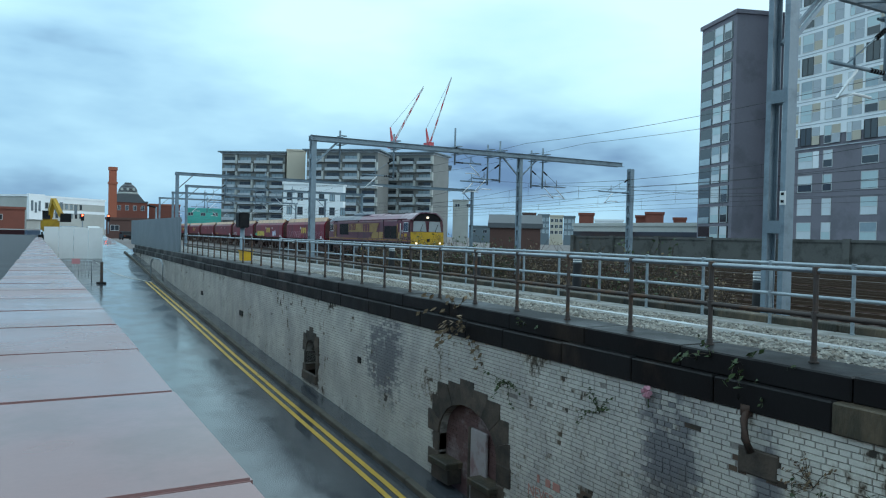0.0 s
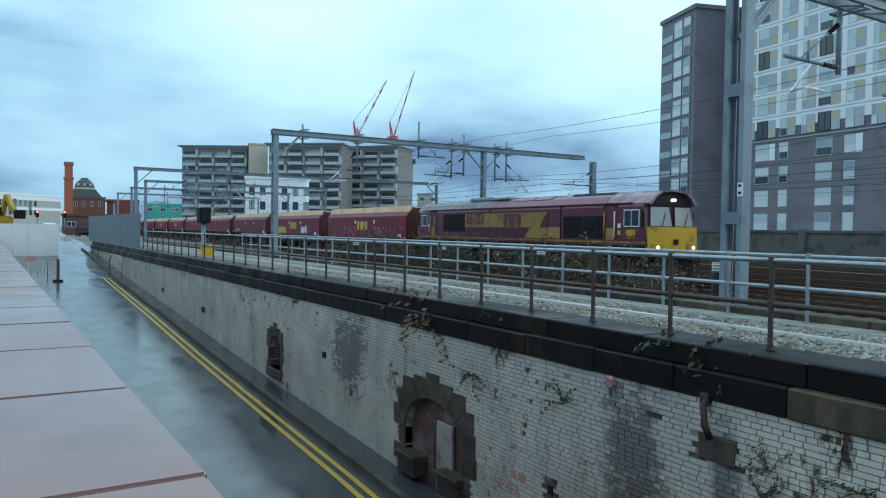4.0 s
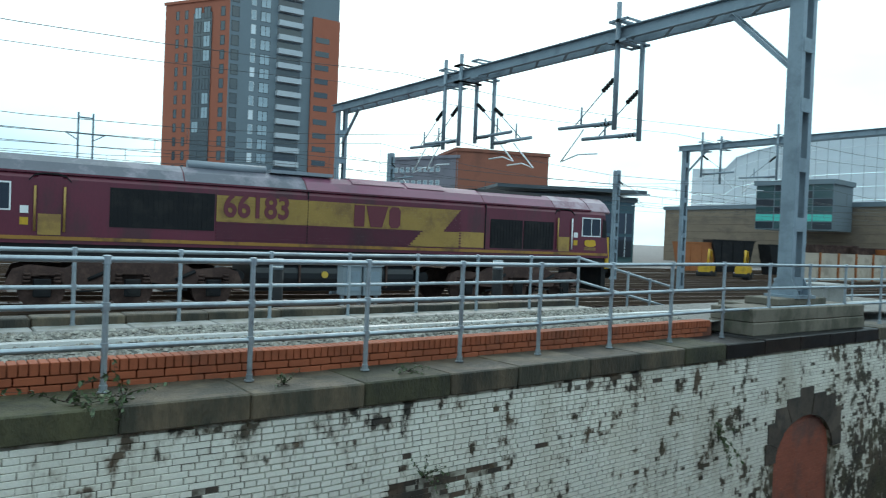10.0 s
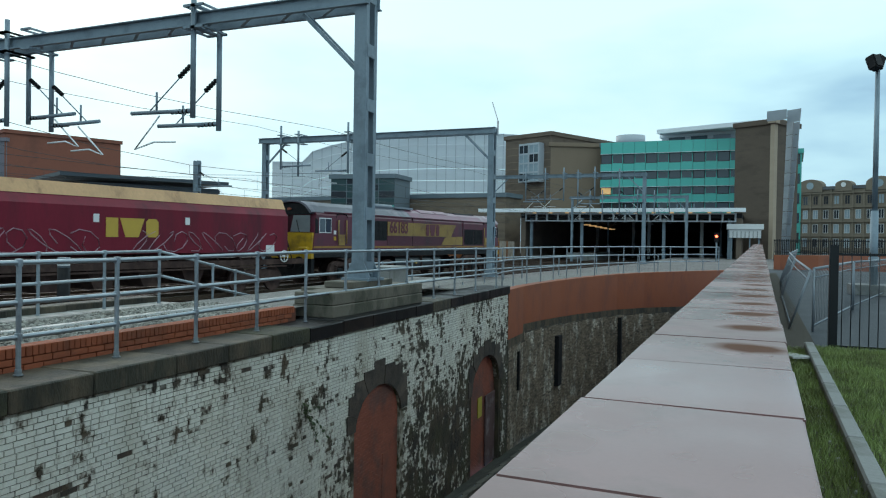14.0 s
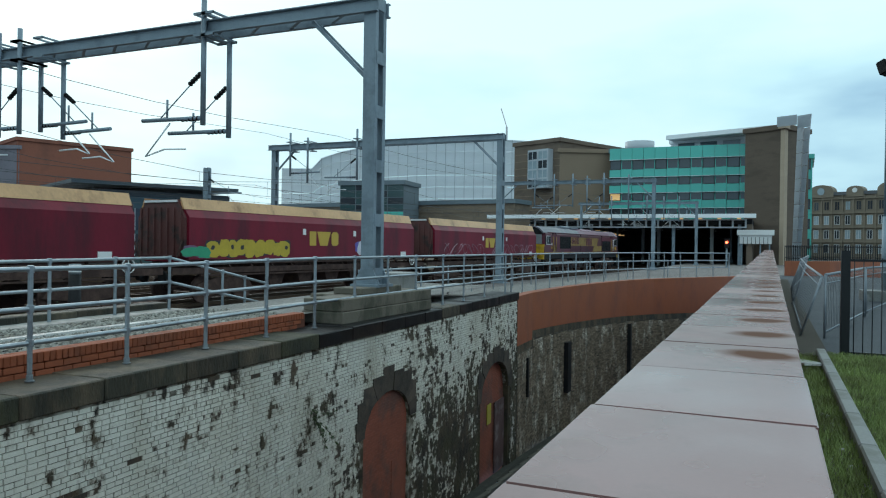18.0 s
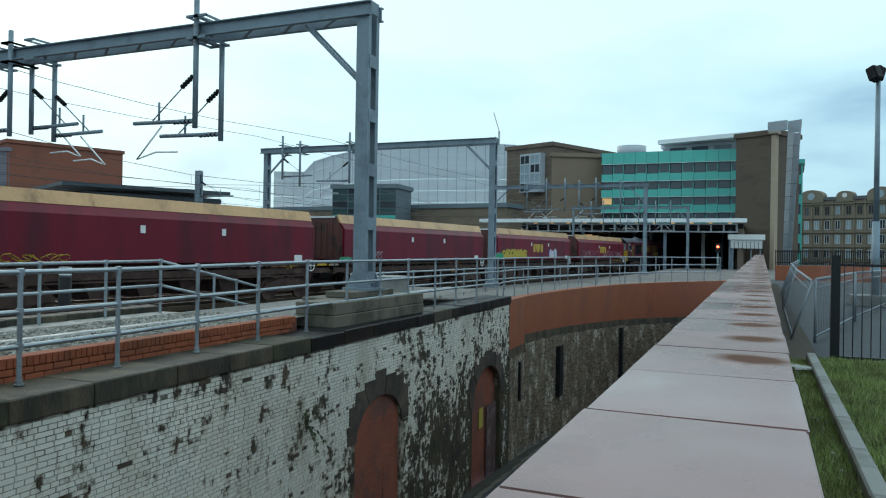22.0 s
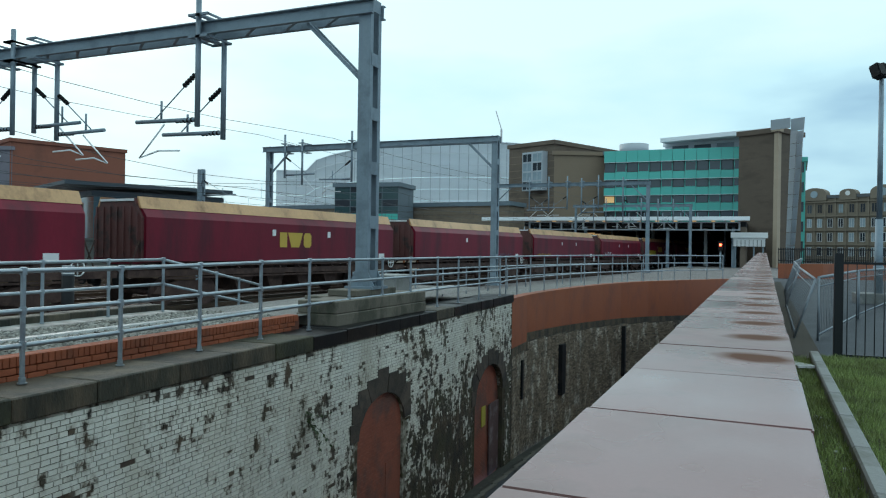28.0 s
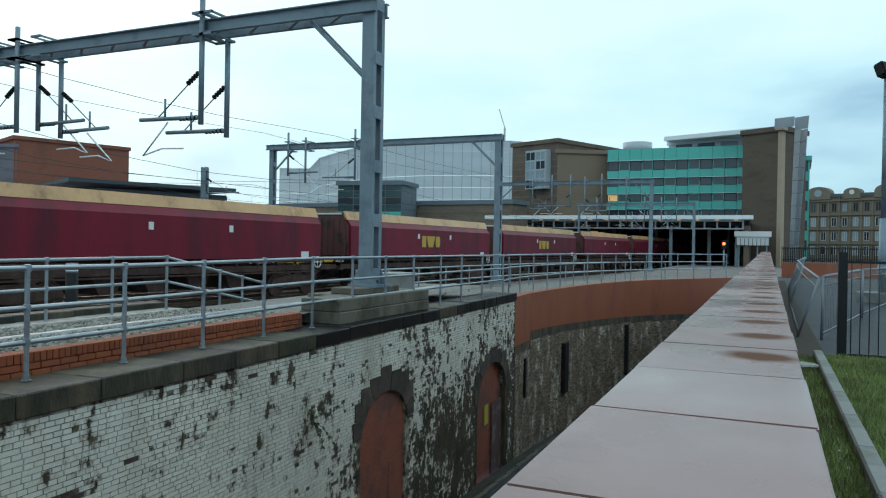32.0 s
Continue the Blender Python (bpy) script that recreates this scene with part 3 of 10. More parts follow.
def ground():
    # the land all round, with the sunk lane cut out of it
    bm = bmesh.new()
    far = 2500
    def quad(x0, x1, y0, y1, z):
        bm.faces.new([bm.verts.new(p) for p in ((x0, y0, z), (x1, y0, z), (x1, y1, z), (x0, y1, z))])
    quad(-far, far, 9.6, far, GROUND_Z)
    quad(45, far, -far, 9.6, YARD_Z - 0.4)
    quad(-far, 45, -far, -14, YARD_Z - 0.4)
    quad(-far, -140, -14, 9.6, -0.6)
    tagged(part("ground", bm, BALLAST), "brown stone ballast and bare land beyond the tracks", "ground", kind="structure")
    sheet("road", [[(x, y, road_z(x) + (0.05 if 1.5 < y < 4.5 else 0.0)) for y in (0.25, 0.8, 1.6, 3.0, 4.4, 5.2, 5.8)] for x in XS], ASPHALT,
          "wet dark asphalt lane sloping down beside the retaining wall", "road")
    # kerb, footway and double yellow lines along the wall
    kerb = thing("kerb", "dark damp mossy kerb at the foot of the wall", "kerb", kind="structure")
    for a, b in zip(XS, XS[1:]):
        if a < -54 or b > 36:
            continue
        n = max(1, int((b - a) / 0.9))
        for i in range(n):
            x0, x1 = a + (b - a) * i / n, a + (b - a) * (i + 1) / n
            kx = stone(kerb, x0 + 0.004, face_y(x0) - 0.62, road_z(x0) - 0.2, round(x1 - x0 - 0.008, 2), 0.12, 0.30, KERB, "kerb_stone")
            kx.matrix_basis = kx.matrix_basis @ pose(0, 0, 0, 0, -math.degrees(math.atan2(road_z(x1) - road_z(x0), x1 - x0)), 0)
    rows = [[(x, face_y(x) - w, road_z(x) + h) for w, h in ((0.51, 0.06), (0.36, -0.02), (0.2, -0.12), (-0.05, -0.14))] for x in XS if -54 <= x <= 36]
    sheet("footway", rows, FOOTWAY, "narrow dark mossy gutter at the foot of the wall", "gutter")
    for k, off in enumerate((0.84, 1.05)):
        rows = [[(x, face_y(x) - off - w, road_z(x) + 0.05 * min(1.0, (5.2 - face_y(x) + off + w) / 0.8) + 0.008) for w in (0, 0.1)] for x in XS if -38.3 <= x <= 36]
        sheet("yellow_line", rows, YELLOW, "worn double yellow line painted on the lane", "road marking")
    # the yard on the near side of the parapet
    sheet("yard", [[(x, y, YARD_Z) for y in (-14, -6, -2.4, -0.05)] for x in (-140, -60, -20, -6, 0, 6, 12, 45)], YARD, "wet grey asphalt yard behind the parapet", "ground")


# openings in the retaining wall: centre x, half width, sill z, springing z, crown z
OPENINGS = [(-9.58, 0.84, -4.35, -3.18, -2.58), (-16.78, 0.36, -3.32, -2.85, -2.55), (11.75, 0.95, -5.6, -3.25, -2.62), (18.45, 1.25, -6.1, -3.9, -3.05)]


def in_opening(x, z, grow=0.0):
    for cx, hw, z0, zs, zc in OPENINGS:
        g = grow
        if abs(x - cx) < hw + g and z0 - (0.3 if g else 0) < z < zs:
            return True
        if z >= zs and ((x - cx) / (hw + g)) ** 2 + ((z - zs) / (zc - zs + g)) ** 2 < 1:
            return True
    return False


def retaining_wall():
    """The backing of the wall with the openings cut through it."""
    bm = bmesh.new()
    edges = sorted({cx + s * hw for cx, hw, *_ in OPENINGS for s in (-1, 1)})
    stops = sorted(edges + list(np.arange(-52, 21.1, 2.0)) + [20.62])
    stops = [s for s in stops if s <= 20.63]
    def slab(x0, x1, z0, z1):
        ya, yb = face_y(x0) + 0.012, face_y(x1) + 0.012
        v = [bm.verts.new(p) for p in ((x0, ya, z0(x0)), (x1, yb, z0(x1)), (x1, yb + 0.55, z0(x1)), (x0, ya + 0.55, z0(x0)), (x0, ya, z1(x0)), (x1, yb, z1(x1)), (x1, yb + 0.55, z1(x1)), (x0, ya + 0.55, z1(x0)))]
        for q in ((3, 2, 1, 0), (4, 5, 6, 7), (0, 1, 5, 4), (1, 2, 6, 5), (2, 3, 7, 6), (3, 0, 4, 7)):
            bm.faces.new([v[i] for i in q])
    top = lambda x: -1.40
    low = lambda x: road_z(x) - 0.3
    for a, b in zip([-54.0] + stops, stops):
        if b - a < 1e-3:
            continue
        hit = [o for o in OPENINGS if abs((a + b) / 2 - o[0]) < o[1]]
        if not hit:
            slab(a, b, low, top)
            continue
        cx, hw, z0, zs, zc = hit[0]
        n = 14 if (b - a) > 1.0 else 8
        for i in range(n):
            x0, x1 = a + (b - a) * i / n, a + (b - a) * (i + 1) / n
            arch = lambda x: zs + (zc - zs) * math.sqrt(max(0.0, 1 - ((x - cx) / hw) ** 2))
            slab(x0, x1, arch, top)
            if z0 > road_z(cx):
                slab(x0, x1, low, lambda x: z0)
    wall = tagged(part("wall_retaining", bm, MORTAR), "long retaining wall of flaking white painted brick, stained and mossy", "wall", kind="structure")
    return wall


STONE_MESH = {}


def stone(parent, x, y, z, w, d, h, material, name="stone", rz=0.0, bevel=0.014):
    """A block with worn edges, its near lower left corner at x, y, z; alike blocks share one mesh."""
    key = (round(w, 2), round(d, 2), round(h, 2), material.name)
    if key not in STONE_MESH:
        bm = bmesh.new()
        box(bm, 0, w, 0, d, 0, h)
        bmesh.ops.bevel(bm, geom=bm.edges[:], offset=min(bevel, h / 4), segments=1, affect="EDGES")
        me = bpy.data.meshes.new(name)
        bm.to_mesh(me)
        bm.free()
        me.materials.append(material)
        STONE_MESH[key] = me
    ob = new(name, STONE_MESH[key])
    ob.parent = parent
    ob.matrix_basis = pose(x, y, z, 0, 0, rz)
    return ob


def coping_run():
    """Dark stone ledges on the wall: two courses west of the pilaster, one thicker ledge east of it."""
    rnd = random.Random(4)
    lower = thing("coping_lower", "soot-black and tan lower stone course on the retaining wall", "coping", kind="structure")
    upper = thing("coping_upper", "soot-black upper stone course carrying the handrail", "coping", kind="structure")
    ledge = thing("coping_ledge", "mossy sandstone ledge capping the white brick wall", "coping", kind="structure")
    x = -54.0
    while x < -2.80:
        w = min(round(rnd.uniform(1.0, 1.5), 1), -2.72 - x)
        m = SOOT if x < -4.9 or rnd.random() < 0.3 else STONE
        stone(lower, x + 0.004, 5.70 + rnd.uniform(-0.008, 0.008), -1.56, w - 0.008, 0.6, 0.26 + rnd.uniform(-0.006, 0.006), m)
        x += w
    x = -54.0
    while x < -2.25:
        w = min(round(rnd.uniform(1.3, 1.8), 1), -2.2 - x)
        stone(upper, x + 0.004, 5.80 + rnd.uniform(-0.006, 0.006), -1.303, w - 0.008, 0.65, 0.218 + rnd.uniform(-0.006, 0.004), SOOT)
        x += w
    x = -2.46
    while x < 20.55:
        w = min(round(rnd.uniform(0.85, 1.15), 2), 20.62 - x)
        rz = math.degrees(math.atan2(face_y(x + w) - face_y(x), w))
        stone(ledge, x + 0.003, face_y(x) - 0.045 + rnd.uniform(-0.006, 0.006), -1.535, w - 0.006, 0.85, 0.222 + rnd.uniform(-0.012, 0.006), SOOT if x < -1.1 or x > 8.8 and rnd.random() < 0.75 else MOSS_STONE if rnd.random() < 0.4 else STONE, rz=rz)
        x += w


def deck():
    """The gravel walkway behind the wall and the fill beneath it."""
    xs = [-54, -30, -10, -2.3, -2.29, 3, 9, 14, 20.5]
    near_edge = lambda x: face_y(x) + 0.5 if x < -2.295 else 6.56 + max(0, x - 3) * 0.055
    sheet("walkway", [[(x, y, -1.14) for y in (near_edge(x), 7.4 + max(0, x - 3) * 0.05, 8.55 + max(0, x) * 0.06)] for x in xs], GRAVEL, "grey gravel walkway between two handrails", "walkway")
    # loose stones lying on the walkway
    rnd = random.Random(77)
    verts, faces = [], []
    while len(verts) < 6 * 15000:
        x = rnd.uniform(-20, 10)
        y = rnd.uniform(near_edge(x) + 0.16, 8.35 + max(0, x) * 0.06)
        if abs(y - 7.565 - max(0, x) * 0.05) < 0.1:
            continue
        r, a, k = rnd.uniform(0.018, 0.042), rnd.uniform(0, 6.28), len(verts)
        for i in range(4):
            q = r * rnd.uniform(0.75, 1.2)
            verts.append((x + q * math.cos(a + 1.57 * i), y + q * math.sin(a + 1.57 * i), -1.136 + r * rnd.uniform(-0.1, 0.35)))
        verts += [(x + r * rnd.uniform(-0.4, 0.4), y + r * rnd.uniform(-0.4, 0.4), -1.136 + r * rnd.uniform(0.6, 0.95)), (x, y, -1.15)]
        for i in range(4):
            j = (i + 1) % 4
            faces += [(k + i, k + j, k + 4), (k + j, k + i, k + 5)]
    me = bpy.data.meshes.new("gravel")
    me.from_pydata(verts, [], faces)
    me.materials.append(LOOSE_STONE)
    tagged(new("gravel", me), "loose buff and grey stones on the walkway", "gravel", kind="stuff")
    bm = bmesh.new()
    for a, b in zip(xs, xs[1:]):
        ya, yb = 7.5 + max(0, a) * 0.05, 7.5 + max(0, b) * 0.05
        v = [bm.verts.new(p) for p in ((a, ya, -1.16), (b, yb, -1.16), (b, yb + 0.13, -1.16), (a, ya + 0.13, -1.16), (a, ya, -1.105), (b, yb, -1.105), (b, yb + 0.13, -1.105), (a, ya + 0.13, -1.105))]
        for q in ((3, 2, 1, 0), (4, 5, 6, 7), (0, 1, 5, 4), (2, 3, 7, 6)):
            bm.faces.new([v[i] for i in q])
    tagged(part("edging", bm, PAVING), "wet pale concrete edging strip along the gravel", "edging", kind="structure")
    trough = thing("kerb_trough", "mossy concrete edge blocks beside the inner handrail", "kerb", kind="structure")
    x = -54.0
    while x < 9.4:
        y = 9.15 + max(0, x) * 0.06
        stone(trough, x + 0.005, y, -2.5, 0.985, 0.32, 1.44, STONE, "edge_block")
        stone(trough, x + 0.005, y - 0.75, -1.3, 0.985, 0.73, 0.145, CONCRETE, "slab")
        x += 1.0


def low_red_wall():
    """The three-course orange brick upstand behind the right-hand rail posts."""
    x0, x1 = -2.0, 9.95
    bm = bmesh.new()
    box(bm, x0, x1, 6.422, 6.60, -1.34, -1.12)
    for v in bm.verts:
        v.co.y += max(0, v.co.x - 3) * 0.055
    w = tagged(part("low_brick_wall", bm, RED_MORTAR), "low orange-red brick upstand on the ledge", "wall", kind="structure")
    return w


def parapet():
    """The parapet that the camera looks over: slabs of terracotta coping on a brick wall."""
    bm = bmesh.new()
    xs = list(np.arange(-60, 38.1, 2.0))
    for a, b in zip(xs, xs[1:]):
        vs = box(bm, a, b, -0.045, 0.235, 0, 1)
        for v in vs:
            t = v.co.z > 0.5
            v.co.z = (-0.345 + 0.0080 * v.co.x) if t else min(road_z(v.co.x), YARD_Z) - 0.2
    wall = tagged(part("wall_parapet", bm, RED_MORTAR), "long brick parapet with wet terracotta coping slabs", "wall", kind="structure")
    return wall


ground()
WALL = retaining_wall()
coping_run()
deck()
LOW_RED = low_red_wall()
PARAPET = parapet()


# ---- handrails ----
def handrail(name, posts, base, top, mids, material, label, post_r=0.024, rail_r=0.024, group="handrails"):
    """Posts with foot flanges and round rails through ball joints."""
    ob = thing(name, label, "handrail", group=group)
    for i, (x, y) in enumerate(posts):
        b, t = base(x), top(x)
        outline = [(b, 0.046), (b + 0.012, 0.046), (b + 0.013, 0.031), (b + 0.06, 0.031), (b + 0.062, post_r)]
        for z in sorted(t + m for m in mids):
            outline += [(z - 0.036, post_r), (z - 0.034, 0.034), (z + 0.034, 0.034), (z + 0.036, post_r)]
        outline += [(t - 0.036, post_r), (t - 0.034, 0.034), (t + 0.03, 0.034), (t + 0.036, 0.02)]
        bm = bmesh.new()
        rings = [[bm.verts.new((x + r * math.cos(k * math.pi / 4), y + r * math.sin(k * math.pi / 4), z)) for k in range(8)] for z, r in outline]
        for lo, hi in zip(rings, rings[1:]):
            for k in range(8):
                bm.faces.new((lo[k], lo[(k + 1) % 8], hi[(k + 1) % 8], hi[k]))
        bm.faces.new(rings[0][::-1])
        bm.faces.new(rings[-1])
        part("post", bm, material, ob)
    for m in (0.0, *mids):
        steel = GALV if m == 0.0 else material
        bm = bmesh.new()
        pipe(bm, [(x, y, top(x) + m) for x, y in posts], rail_r, 8)
        part("rail", bm, steel, ob)
    return ob


def handrails():
    left = [(-3.1 - 1.16 * i, 6.13) for i in range(30)][::-1]
    handrail("handrail", left, lambda x: -1.085, lambda x: -0.265, (-0.40,), RUSTY, "brown weathered steel handrail on the black coping")
    right = [(-2.35 + 1.183 * i, 6.17 + max(0, (-2.35 + 1.183 * i) - 2.5) * 0.046) for i in range(8)] + [(7.21, 6.386), (8.49, 6.445), (9.78, 6.505), (11.08, 6.56), (12.36, 6.60), (13.67, 6.65), (15.15, 6.70), (16.5, 6.75), (18.0, 6.78), (19.7, 6.80)]
    right[0] = (-2.3, 6.16)
    handrail("handrail", right, lambda x: PLINTH_Z if 10.5 < x < 14.1 else -1.31, lambda x: -0.262 + min(0.045, max(0, x - 6) * 0.012), (-0.37, -0.69), GALV, "galvanised tubular handrail with three rails on the stone ledge")
    inner = [(9.75 - 1.19 * i, 9.02 + max(0, (9.75 - 1.19 * i) + 3.2) * 0.035) for i in range(35)][::-1]
    handrail("handrail", inner, lambda x: -1.20, lambda x: -0.30 + max(0, x - 5) * 0.008, (-0.42,), GALV, "galvanised handrail along the inner edge of the walkway")
    # ramp down at the east end
    ramp = [(9.75, 9.47), (11.1, 9.47), (11.75, 9.47), (12.4, 9.47)]
    handrail("handrail", ramp, lambda x: -1.2 - (x - 9.75) * 0.2, lambda x: -0.262 - (x - 9.75) * 0.205, (-0.42,), GALV, "galvanised handrail sloping down beside steps")
    # curve over the red wall
    arc = [(19.75, 6.82), (21.1, 7.1), (22.5, 7.2), (23.9, 7.18), (25.3, 7.1), (26.7, 7.0), (28.1, 6.85), (29.5, 6.62), (30.9, 6.35), (32.3, 6.02), (33.7, 5.62), (35, 5.12), (36.2, 4.6), (37.4, 4.0), (38.5, 3.35), (39.6, 2.65), (40.7, 1.95)]
    handrail("handrail", arc, lambda x: -1.45, lambda x: -0.225 + max(0, x - 21) * 0.003, (-0.37, -0.72), GALV, "galvanised handrail curving along the red brick wall")
    arc2 = [(15.2, 8.9), (17, 9.0), (18.8, 9.0), (20.6, 8.95), (22.4, 8.9), (24.2, 8.8), (26, 8.7), (27.8, 8.55), (29.6, 8.3), (31.4, 8.0), (33.2, 7.6), (35, 7.1), (36.8, 6.4), (38.4, 5.7), (40, 4.9)]
    handrail("handrail", arc2, lambda x: -1.6, lambda x: -0.62, (-0.4,), GALV, "galvanised handrail on the far side of the path")


PLINTH_Z = -0.90
handrails()


# ---- the train ----
# local space of a vehicle: x ahead from its rear end, y across with the near side at y = 0 and the far side at y = 2.65, z above the rail
def loft(bm, sections, mi=0, caps=True, smooth=False):
    rings = [[bm.verts.new(p) for p in s] for s in sections]
    for a, b in zip(rings, rings[1:]):
        for i in range(len(a)):
            f = bm.faces.new((a[i], a[(i + 1) % len(a)], b[(i + 1) % len(a)], b[i]))
            f.material_index, f.smooth = mi, smooth
    if caps:
        bm.faces.new(rings[0][::-1]).material_index = mi
        bm.faces.new(rings[-1]).material_index = mi
    return rings


LOCO_L, LOCO_W = 20.5, 2.65


def loco():
    ob = thing("locomotive", "maroon and gold diesel freight locomotive with yellow nose", "locomotive")
    L, W = LOCO_L, LOCO_W
    # half outline of the body across, from the sill up to the roof's crown
    def outline(x, s=1.0):
        prof = [(0.0, 1.66), (0.0, 3.24), (0.09, 3.38), (0.36, 3.66), (0.70, 3.83), (1.325, 3.88)]
        pts = [(x, y, z) for y, z in prof] + [(x, W - y, z) for y, z in prof[-2::-1]]
        return pts
    bm = bmesh.new()
    loft(bm, [outline(x) for x in (1.35, L - 1.35)])
    part("body", fixed(bm), MAROON, ob)
    # cabs: the front leans back above the waist
    for sgn, x0 in ((1, L), (-1, 0.0)):
        bm = bmesh.new()
        def X(d):
            return x0 - sgn * d
        lowp = [(0.0, 1.66), (0.0, 3.24), (0.09, 3.38), (0.36, 3.66), (0.70, 3.83), (1.325, 3.88)]
        def ring(dz):
            out = []
            for y, z in lowp + [(W - y, z) for y, z in lowp[-2::-1]]:
                out.append((X(dz(z) - (bow(y) if dz(z) < 1.3 else 0.0)), y, z))
            return out
        bow = lambda y: 0.13 * (1 - ((y - W / 2) / (W / 2)) ** 2)
        nose = lambda z: 0.0 if z < 2.42 else (0.10 + (z - 2.42) * 0.16 if z < 3.25 else 0.235 + (z - 3.25) * 0.06)
        loft(bm, [ring(lambda z: 1.35), ring(nose)])
        cab = part("cab", fixed(bm), MAROON, ob)
        # the roof's hood over the windscreens, arched; the front one's paleness is painted sheen
        arch = [(0.06, 3.36), (0.09, 3.40), (0.36, 3.685), (0.70, 3.855), (1.325, 3.905)]
        arch = arch + [(W - yy, zz) for yy, zz in arch[-2::-1]]
        bm = bmesh.new()
        rim = arch + [(0.5 * W + (yy - 0.5 * W) * 0.93, zz - 0.07) for yy, zz in arch[::-1]]
        prism(bm, rim, "x", min(X(0.9), X(-0.06)), max(X(0.9), X(-0.06)))
        part("roof_hood", fixed(bm), ROOF_SHEEN if sgn > 0 else ROOF_SOOT, cab, "arched roof hood over the windscreens")
        # black arch stands in for the shadow under the hood
        bm = bmesh.new()
        inside = [(0.22, 3.26), (0.30, 3.46), (0.55, 3.66), (0.85, 3.76), (1.325, 3.79)]
        inside = inside + [(W - yy, zz) for yy, zz in inside[-2::-1]]
        d = sorted((X(0.24 - 0.17), X(0.30)))
        prism(bm, inside, "x", *d)
        part("brow_panel", fixed(bm), BLACK, cab, "black arch painted as the shade under the hood")
        bm = bmesh.new()
        ys = [0.03 + (W - 0.06) * i / 10 for i in range(11)]
        lo_, hi_ = [], []
        for yy in ys:
            lo_.append((X(-0.06 - bow(yy)), yy, 1.28))
            hi_.append((X(-0.02 - bow(yy)), yy, 2.44))
        back_lo, back_hi = [(X(0.1), yy, 1.28) for yy in ys[::-1]], [(X(0.1), yy, 2.44) for yy in ys[::-1]]
        loft(bm, [lo_ + back_lo, hi_ + back_hi])
        part("nose_panel", fixed(bm), NOSE_YELLOW, cab, "yellow warning panel")
        for y0, y1 in ((0.20, 1.24), (1.41, 2.45)):
            bm = bmesh.new()
            a, b = nose(2.47) - 0.02, nose(3.22) - 0.02
            vs = [bm.verts.new(p) for p in ((X(a - bow(y0) - 0.02), y0, 2.47), (X(a - bow(y1) - 0.02), y1, 2.47), (X(b - bow(y1 - 0.08) - 0.02), y1 - 0.08, 3.22), (X(b - bow(y0 + 0.08) - 0.02), y0 + 0.08, 3.22))]
            bm.faces.new(vs)
            bmesh.ops.solidify(bm, geom=bm.faces[:], thickness=0.02)
            part("windscreen", fixed(bm), CABGLASS, cab, "windscreen pane, pale from a painted sky reflection")
            bm = bmesh.new()
            ym = (y0 + y1) / 2
            bar(bm, (X(nose(2.45) - bow(ym) - 0.06), ym, 2.45), (X(nose(3.0) - bow(ym) - 0.06), ym + 0.25, 3.0), 0.02)
            part("wiper", bm, BLACK, cab)
        for y in (0.42, W - 0.42):
            bm = bmesh.new()
            d = sorted((X(-bow(y) - 0.13), X(0.0)))
            box(bm, d[0], d[1], y - 0.24, y + 0.24, 1.50, 1.80)
            bmesh.ops.bevel(bm, geom=bm.edges[:], offset=0.03, segments=1, affect="EDGES")
            part("lamp_box", bm, NOSE_YELLOW, cab, "yellow lamp housing")
        bm = bmesh.new()
        d = sorted((X(-bow(W / 2) - 0.12), X(-0.1)))
        box(bm, d[0], d[1], W / 2 - 0.09, W / 2 + 0.09, 1.75, 1.95)
        part("socket", bm, BLACK, cab)
        bm = bmesh.new()
        rod(bm, (X(0.1), W / 2, 3.50), (X(-0.12), W / 2, 3.50), 0.06, 12)
        part("top_lamp", bm, LAMP if sgn > 0 else LAMP_OFF, cab, "round headlamp above the windscreens")
        for y in (0.38, W - 0.38):
            bm = bmesh.new()
            rod(bm, (X(0.0), y, 1.63), (X(-bow(y) - 0.15), y, 1.63), 0.075, 12)
            part("marker_lamp", bm, LAMP if sgn > 0 else LAMP_OFF, cab, "lit marker lamp" if sgn > 0 else "unlit marker lamp")
        for y in (0.45, W - 0.45):
            bm = bmesh.new()
            rod(bm, (X(0.0), y, 1.14), (X(-0.36), y, 1.14), 0.11, 10)
            rod(bm, (X(-0.36), y, 1.14), (X(-0.42), y, 1.14), 0.24, 12)
            part("buffer", bm, BLACK, ob)
        bm = bmesh.new()
        box(bm, min(X(0.02), X(0.22)), max(X(0.02), X(0.22)), 0.1, W - 0.1, 0.45, 1.66)
        part("buffer_beam", bm, BLACK, ob)
        # cab side window, door with handrails
        for y, out in ((0.0, -1), (W, 1)):
            w0, w1 = sorted((X(1.30), X(0.48)))
            bm = bmesh.new()
            box(bm, w0 - 0.04, w1 + 0.04, y - 0.012, y + 0.012, 2.43, 3.12)
            frame_ = part("side_window", bm, WHITE_PLATE, cab, "white framed cab side window")
            bm = bmesh.new()
            box(bm, w0, (w0 + w1) / 2 - 0.02, y - 0.02, y + 0.02, 2.47, 3.08)
            part("pane", bm, HALFGLASS if sgn < 0 else DARKGLASS, frame_)
            bm = bmesh.new()
            box(bm, (w0 + w1) / 2 + 0.02, w1, y - 0.02, y + 0.02, 2.47, 3.08)
            part("pane", bm, DARKGLASS, frame_)
            # dark quarter light and the hump over the door
            q0, q1 = sorted((X(0.36), X(0.14)))
            bm = bmesh.new()
            prism(bm, [(q0, 2.42), (q1, 2.42), (q1 - 0.03, 3.02), (q0 + 0.03, 3.1)], "y", y - 0.014, y + 0.014)
